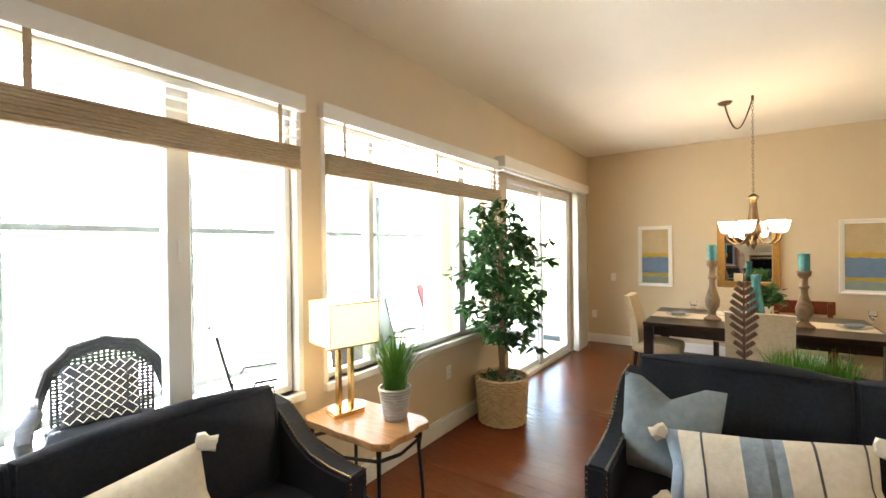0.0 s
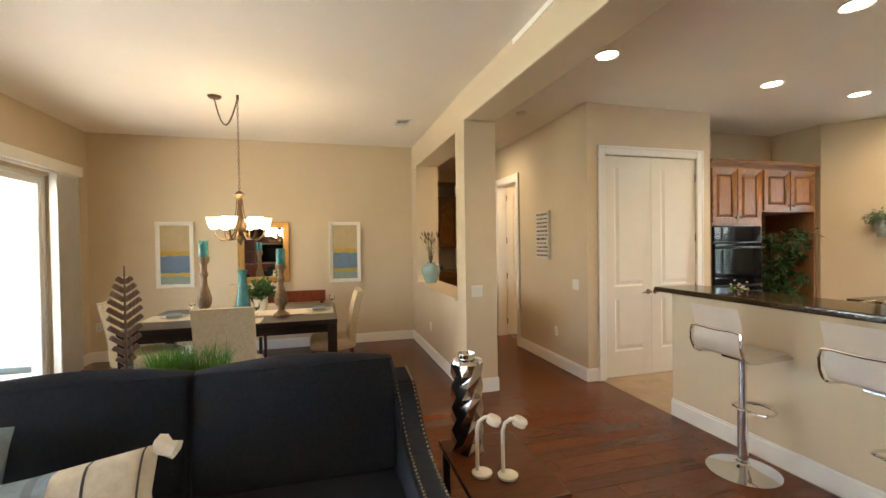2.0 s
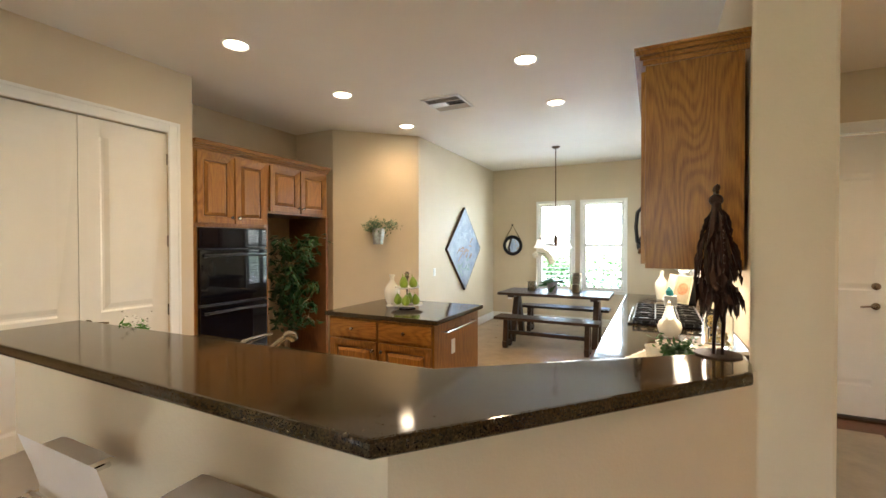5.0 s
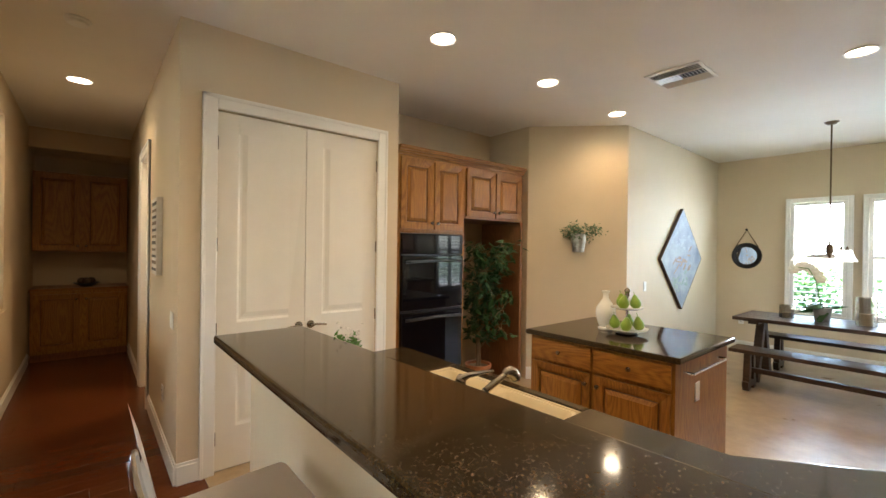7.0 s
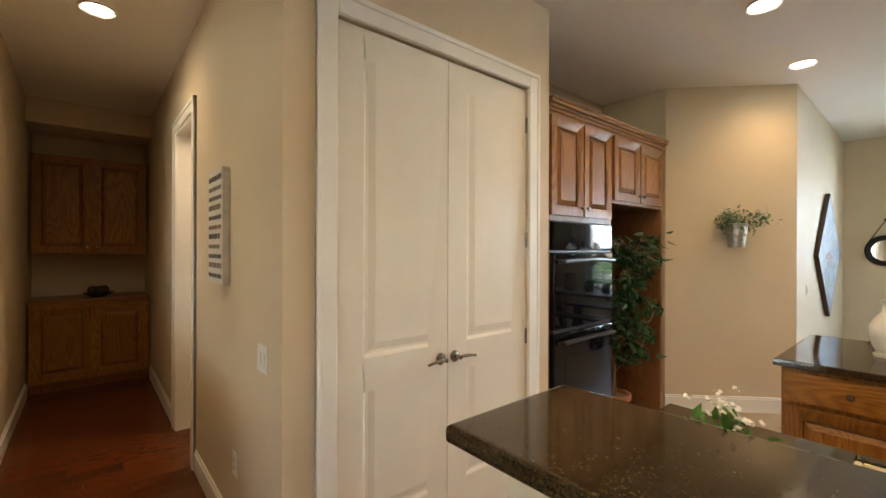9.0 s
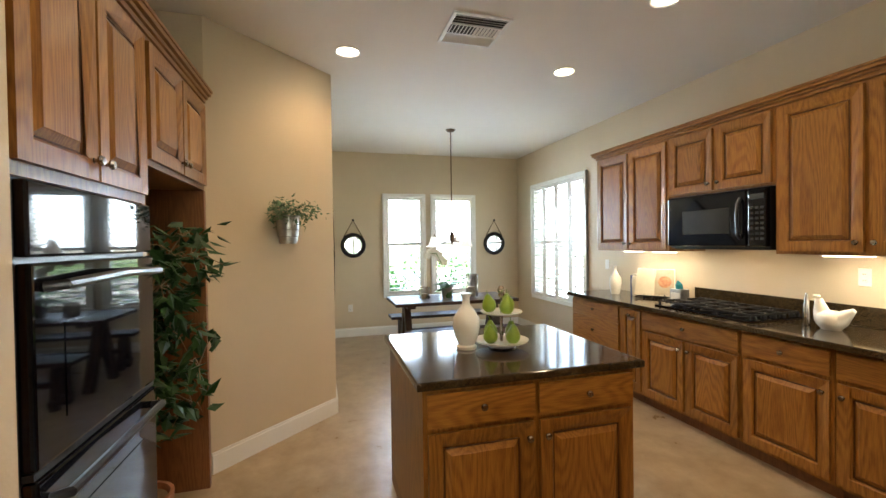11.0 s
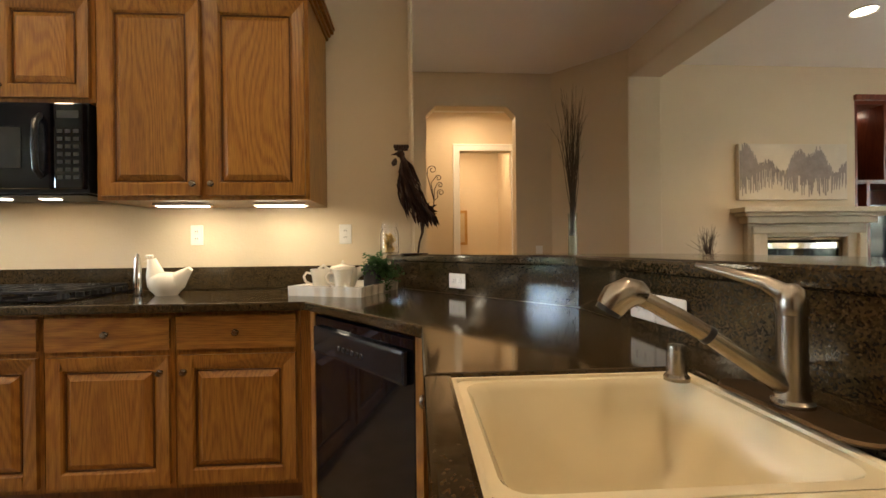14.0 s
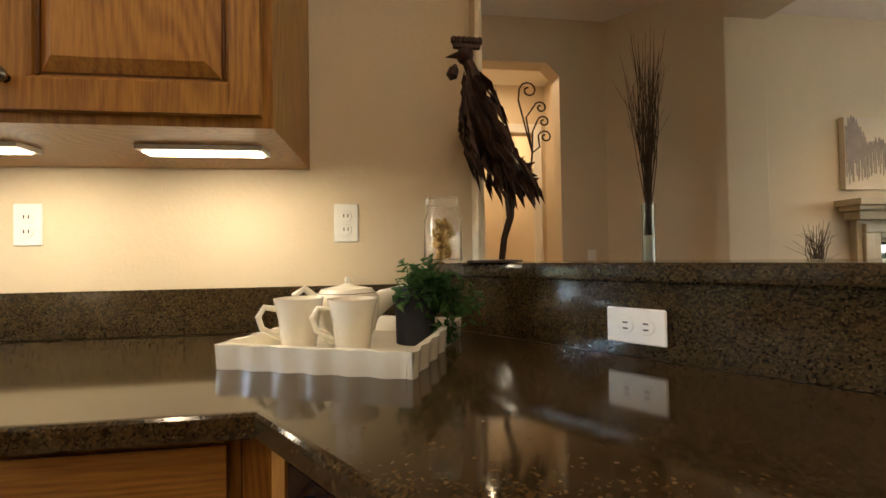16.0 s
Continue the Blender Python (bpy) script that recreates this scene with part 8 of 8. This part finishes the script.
for k in range(150):
    u = (k / 149) * (len(SPINE) - 1.6)
    i, w = int(u), u - int(u)
    xc, zc = SPINE[i][0] * (1 - w) + SPINE[i + 1][0] * w, SPINE[i][1] * (1 - w) + SPINE[i + 1][1] * w
    g = GIRTH[i] * (1 - w) + GIRTH[i + 1] * w
    a = rf.uniform(0, 6.283)
    p = Vector((xc + g * math.cos(a), g * math.sin(a), zc))
    d = Vector((0.25 * math.cos(a) - 0.35, 0.25 * math.sin(a), -1)).normalized()
    L = rf.uniform(0.05, 0.11)
    s = d.cross(Vector((math.cos(a), math.sin(a), 0.2))).normalized() * 0.011
    o = Vector((math.cos(a), math.sin(a), 0.3)) * 0.01
    rb.faces.new([rb.verts.new(v) for v in (p, p + d * L * 0.5 + s + o, p + d * L, p + d * L * 0.5 - s + o)])
for k in range(14):
    p = Vector((-0.055 - 0.003 * k, rf.gauss(0, 0.02), 0.265 + rf.gauss(0, 0.02)))
    d = Vector((-1, rf.gauss(0, 0.2), rf.gauss(0.2, 0.5))).normalized()
    L = rf.uniform(0.03, 0.06)
    s = Vector((0, 0.5, 0.8)).normalized() * 0.010
    rb.faces.new([rb.verts.new(v) for v in (p, p + d * L * 0.5 + s, p + d * L, p + d * L * 0.5 - s)])
for x1, z1, r1 in ((-0.104, 0.505, 0.026), (-0.138, 0.455, 0.019), (-0.146, 0.413, 0.018), (-0.150, 0.368, 0.020)):
    pts = [(-0.105, 0, 0.26), (-0.112, 0, 0.32), (-0.06 - 0.06 * (0.54 - z1) / 0.14, 0, z1 - 0.03)]
    for q in range(14):
        rad = r1 * (1 - q / 18)
        an = radians(10 + q * 34)
        pts.append((x1 + rad * math.cos(an), 0, z1 + rad * math.sin(an)))
    tube(pts, 0.0026, 5, bm=rb)
solo("iron_rooster", rb, RUST, pose(5.862, 2.945, 1.108) @ Matrix.Diagonal((1, 1, 0.935, 1)), "rusty dark iron rooster sculpture on the bar", "sculpture")

fl = thing("potted_flower", pose(5.29, 5.49, 0.914), "white blossoms in a small black pot by the sink", "plant")
part("pot", lathe([(0, 0), (0.04, 0), (0.05, 0.10), (0.045, 0.10), (0, 0.09)], 16), BLACKP, fl, smooth=True)
part("foliage", leaves([(rf.gauss(0, 0.03), rf.gauss(0, 0.03), 0.15) for _ in range(7)], 12, 0.05, 0.05, rf, -0.1), GRASSM, fl)
bm = bmesh.new()
for k in range(26):
    c = Vector((rf.gauss(0, 0.035), rf.gauss(0, 0.035), 0.20 + rf.gauss(0, 0.03)))
    for p in range(5):
        a = p * 1.257
        join(bm, moved(lathe([(0, 0), (0.005, 0.0015), (0, 0.002)], 6), Matrix.Translation(c + Vector((0.005 * math.cos(a), 0.005 * math.sin(a), 0.003 * math.sin(3 * a + k)))) @ pose(0, 0, 0, 40 * math.sin(k * 1.7 + a), 40 * math.cos(k * 2.3 + a), 0)))
part("blossom", bm, CERAM, fl, "white blossoms")
part("stems", twigs(10, 0.2, 0.05, rf, 0.002, False), GRASSM, fl)


# ---- bar stools ----
def bar_stool(m):
    """Facing +x, the bar."""
    th = thing("bar_stool", m, "white leatherette swivel bar stool on a chrome pedestal", "bar stool", "bar stools")
    part("base", lathe([(0, 0), (0.205, 0), (0.208, 0.006), (0.17, 0.014), (0.08, 0.03), (0.035, 0.05), (0.03, 0.06), (0, 0.06)], 32), CHROME, th, smooth=True)
    part("lower_post", lathe([(0.030, 0.05), (0.030, 0.40), (0.024, 0.405)], 18), CHROME, th, smooth=True)
    part("piston", lathe([(0.022, 0.39), (0.022, 0.74)], 16), CHROME, th, smooth=True)
    part("footrest", tube([(0.025, -0.02, 0.39), (0.04, -0.10, 0.39)] + [(0.09 + 0.12 * math.cos(radians(a)), 0.12 * math.sin(radians(a)), 0.39) for a in range(-110, 111, 20)] + [(0.04, 0.10, 0.39), (0.025, 0.02, 0.39)], 0.009, 8), CHROME, th, smooth=True)
    part("height_lever", tube([(0.02, 0.0, 0.72), (0.12, 0.09, 0.70), (0.17, 0.13, 0.66)], 0.005, 6), CHROME, th, smooth=True)
    prof = [(0.205, 0.770), (0.185, 0.783), (0.09, 0.780), (0.0, 0.772), (-0.10, 0.766), (-0.155, 0.772), (-0.190, 0.792), (-0.212, 0.830), (-0.218, 0.875), (-0.208, 0.925), (-0.206, 0.950), (-0.218, 1.00), (-0.236, 1.06), (-0.243, 1.085)]

    def shell(rows, hw, thick):
        bm = bmesh.new()
        grid = [[bm.verts.new((x, hw * q / 4, z)) for q in range(-4, 5)] for x, z in rows]
        for a, b in zip(grid, grid[1:]):
            for q in range(8):
                bm.faces.new((a[q], a[q + 1], b[q + 1], b[q]))
        bmesh.ops.solidify(bm, geom=bm.faces[:], thickness=thick)
        return bm

    part("seat", shell(prof[:7], 0.168, 0.026), WHITEL, th, "white padded seat", True)
    part("backrest", shell(prof[6:], 0.168, 0.022), WHITEL, th, "white padded backrest curving up from the seat", True)
    for sy in (-1, 1):
        part("side_bar", tube([(0.18, sy * 0.174, 0.762), (-0.10, sy * 0.174, 0.752), (-0.165, sy * 0.175, 0.760), (-0.205, sy * 0.176, 0.785), (-0.228, sy * 0.176, 0.84), (-0.232, sy * 0.176, 0.90), (-0.226, sy * 0.170, 0.938)], 0.0095, 8), CHROME, th, smooth=True)
    part("cross_bar", tube([(-0.226, -0.170, 0.938), (-0.228, -0.13, 0.945), (-0.230, 0, 0.940), (-0.228, 0.13, 0.945), (-0.226, 0.170, 0.938)], 0.0095, 8), CHROME, th, smooth=True)
    part("seat_plate", box(-0.08, -0.08, 0.735, 0.08, 0.08, 0.748), CHROME, th)
    return th


s0 = bar_stool(pose(4.66, 4.97, 0))
copy_thing(s0, pose(4.73, 4.25, 0, 0, 0, 0))

# ---- patio furniture ----
wc = thing("wicker_chair", pose(-2.2, 3.35, -0.04, 0, 0, 75) @ Matrix.Scale(1.02, 4), "dark grey wicker armchair on the patio", "armchair")
bm = bmesh.new()
arch = [(-0.33, 0.02, 0.60), (-0.34, 0.20, 0.66), (-0.30, 0.30, 0.80), (-0.18, 0.34, 0.93), (0, 0.36, 0.97), (0.18, 0.34, 0.93), (0.30, 0.30, 0.80), (0.34, 0.20, 0.66), (0.33, 0.02, 0.60)]
for off in (0, 0.03, 0.055):
    tube([(x * (1 - off * 0.5), y, z - off) for x, y, z in arch], 0.024, 8, bm=bm)
part("back_rim", bm, WICKER, wc, smooth=True)
bm = bmesh.new()
for k in range(19):
    x = -0.27 + 0.03 * k
    tube([(x, 0.27, 0.40), (x * 1.02, 0.32, 0.90 - 1.4 * x * x)], 0.009, 5, bm=bm)
for k in range(20):
    z = 0.42 + k * 0.024
    w = 0.27 if z < 0.72 else 0.27 * math.sqrt(max(0.05, 1 - ((z - 0.72) / 0.22) ** 2))
    tube([(-w, 0.28, z), (0, 0.31, z), (w, 0.28, z)], 0.008, 5, bm=bm)
part("back_weave", bm, WICKER, wc)
for s in (-1, 1):
    part("arm", tube([(s * 0.33, 0.05, 0.61), (s * 0.35, -0.2, 0.60), (s * 0.35, -0.30, 0.56), (s * 0.33, -0.31, 0.40), (s * 0.31, -0.29, 0.02)], [0.04, 0.04, 0.038, 0.034, 0.028], 10), WICKER, wc, smooth=True)
    part("leg", tube([(s * 0.28, 0.28, 0.42), (s * 0.29, 0.30, 0.0)], 0.028, 8), WICKER, wc)
part("seat", box(-0.31, -0.30, 0.30, 0.31, 0.28, 0.40, 0.03, 3), WICKER, wc)
part("seat_cushion", moved(cushion(0.54, 0.52, 0.08, 0.015, 6), pose(0, -0.02, 0.40)), NAVY, wc, smooth=True)
pp = pillow("patio_pillow", pose(-2.27, 3.35, 0.455, -18, 0, 75), 0.42, 0.40, 0.14, material("trellis_grey", (0.035, 0.038, 0.05), 0.9), "grey and white trellis pattern patio pillow")
bm = bmesh.new()
for i in range(6):
    for j in range(6):
        x, z = -0.16 + i * 0.064, 0.05 + j * 0.06
        u, v = x / 0.21, (z - 0.2) / 0.2
        y = -0.07 * max(0.0, 1 - abs(u) ** 2.6) ** 0.5 * max(0.0, 1 - abs(v) ** 2.6) ** 0.5 - 0.003
        join(bm, tube([(x + 0.026 * math.cos(a) * (1 + 0.25 * math.cos(4 * a)), y, z + 0.026 * math.sin(a) * (1 + 0.25 * math.cos(4 * a))) for a in [q * math.pi / 6 for q in range(12)]], 0.003, 4, True))
part("trellis", bm, TRIM, pp, "white trellis print")


def patio_chair(m, mat, label):
    th = thing("patio_chair", m, label, "chair", "patio chairs")
    for s in (-1, 1):
        part("side_frame", tube([(s * 0.25, -0.25, 0.0), (s * 0.25, -0.22, 0.60), (s * 0.25, 0.10, 0.60), (s * 0.25, 0.22, 0.42), (s * 0.25, 0.36, 0.98)], 0.012, 6), IRON, th)
        part("rear_leg", tube([(s * 0.25, 0.22, 0.42), (s * 0.25, 0.30, 0.0)], 0.012, 6), IRON, th)
    part("sling", moved(box(-0.24, -0.006, 0, 0.24, 0.006, 0.58), pose(0, 0.22, 0.40, -14)), mat, th)
    part("seat", box(-0.24, -0.24, 0.40, 0.24, 0.22, 0.415), mat, th)
    return th


patio_chair(pose(-2.05, 4.35, -0.04, 0, 0, 160), CREAM, "dark framed patio chair with a cream sling")
patio_chair(pose(-2.1, 5.55, -0.04, 0, 0, 200), BLACKP, "dark framed patio chair with a black sling")
patio_chair(pose(-2.1, 6.2, -0.04, 0, 0, 110), BLACKP, "dark framed patio chair with a black sling")
for x, y, r in ((-3.1, 8.3, 120), (-3.4, 9.0, 60)):
    patio_chair(pose(x, y, -0.04, 0, 0, r), REDF, "red sling patio chair round the glass table")
pt2 = thing("patio_table", pose(-2.6, 8.6, -0.04), "dark metal patio table with a pale top", "patio table")
part("tabletop", lathe([(0, 0.70), (0.5, 0.70), (0.51, 0.715), (0.5, 0.725), (0, 0.725)], 28), VINYL, pt2)
for a in range(4):
    part("leg", tube([(0.42 * math.cos(a * 1.571 + 0.8), 0.42 * math.sin(a * 1.571 + 0.8), 0.0), (0.15 * math.cos(a * 1.571 + 0.8), 0.15 * math.sin(a * 1.571 + 0.8), 0.70)], 0.014, 6), IRON, pt2)

# ---- plank floor, last ----
fw = tagged(thing("floor_wood", pose(0, 0, 0), "dark cherry plank floor", "floor"), kind="structure")
PW = 0.125
lens_ = (0.9, 1.2, 1.5)
shared = {}
for L in lens_:
    bm = box(0.0007, 0.0007, -0.018, L - 0.0007, PW - 0.0007, 0.0, 0.0012, 1)
    me = bpy.data.meshes.new("plank")
    bmesh.ops.recalc_face_normals(bm, faces=bm.faces)
    bm.to_mesh(me)
    bm.free()
    me.materials.append(CHERRY)
    shared[L] = me
rp = random.Random(17)
rest_v, rest_f = [], []
near = 0
y = 0.95
row = 0
while y < 11.6:
    x = -0.95 + rp.uniform(-0.9, 0.0)
    stop = 4.92 if y > 3.6 else (5.9 if y > 2.7 else 8.9)
    while x < stop:
        L = rp.choice(lens_)
        e = min(x + L, stop)
        s = max(x, -0.95)
        inside = not (y > 9.5 and e < 3.6)
        if inside and e - s > 0.05:
            if near < 296 and s > 1.0 and e <= stop and e - s > L - 1e-6 and y > 2.5 and y < 9.3 and s < 4.5:
                o = new("plank", shared[L])
                o.parent = fw
                o.matrix_basis = pose(s, y, 0)
                near += 1
            else:
                i = len(rest_v)
                for zz in (-0.018, 0.0):
                    rest_v += [(s + 0.0007, y + 0.0007, zz), (e - 0.0007, y + 0.0007, zz), (e - 0.0007, y + PW - 0.0007, zz), (s + 0.0007, y + PW - 0.0007, zz)]
                rest_f += [(i, i + 1, i + 5, i + 4), (i + 1, i + 2, i + 6, i + 5), (i + 2, i + 3, i + 7, i + 6), (i + 3, i, i + 4, i + 7), (i + 4, i + 5, i + 6, i + 7)]
        x += L
    y += PW
    row += 1
me = bpy.data.meshes.new("planks_far")
me.from_pydata(rest_v, [], rest_f)
me.materials.append(CHERRY)
pf_ = new("planks_far", me)
pf_.parent = fw
tagged(pf_, "", "", "", "stuff")
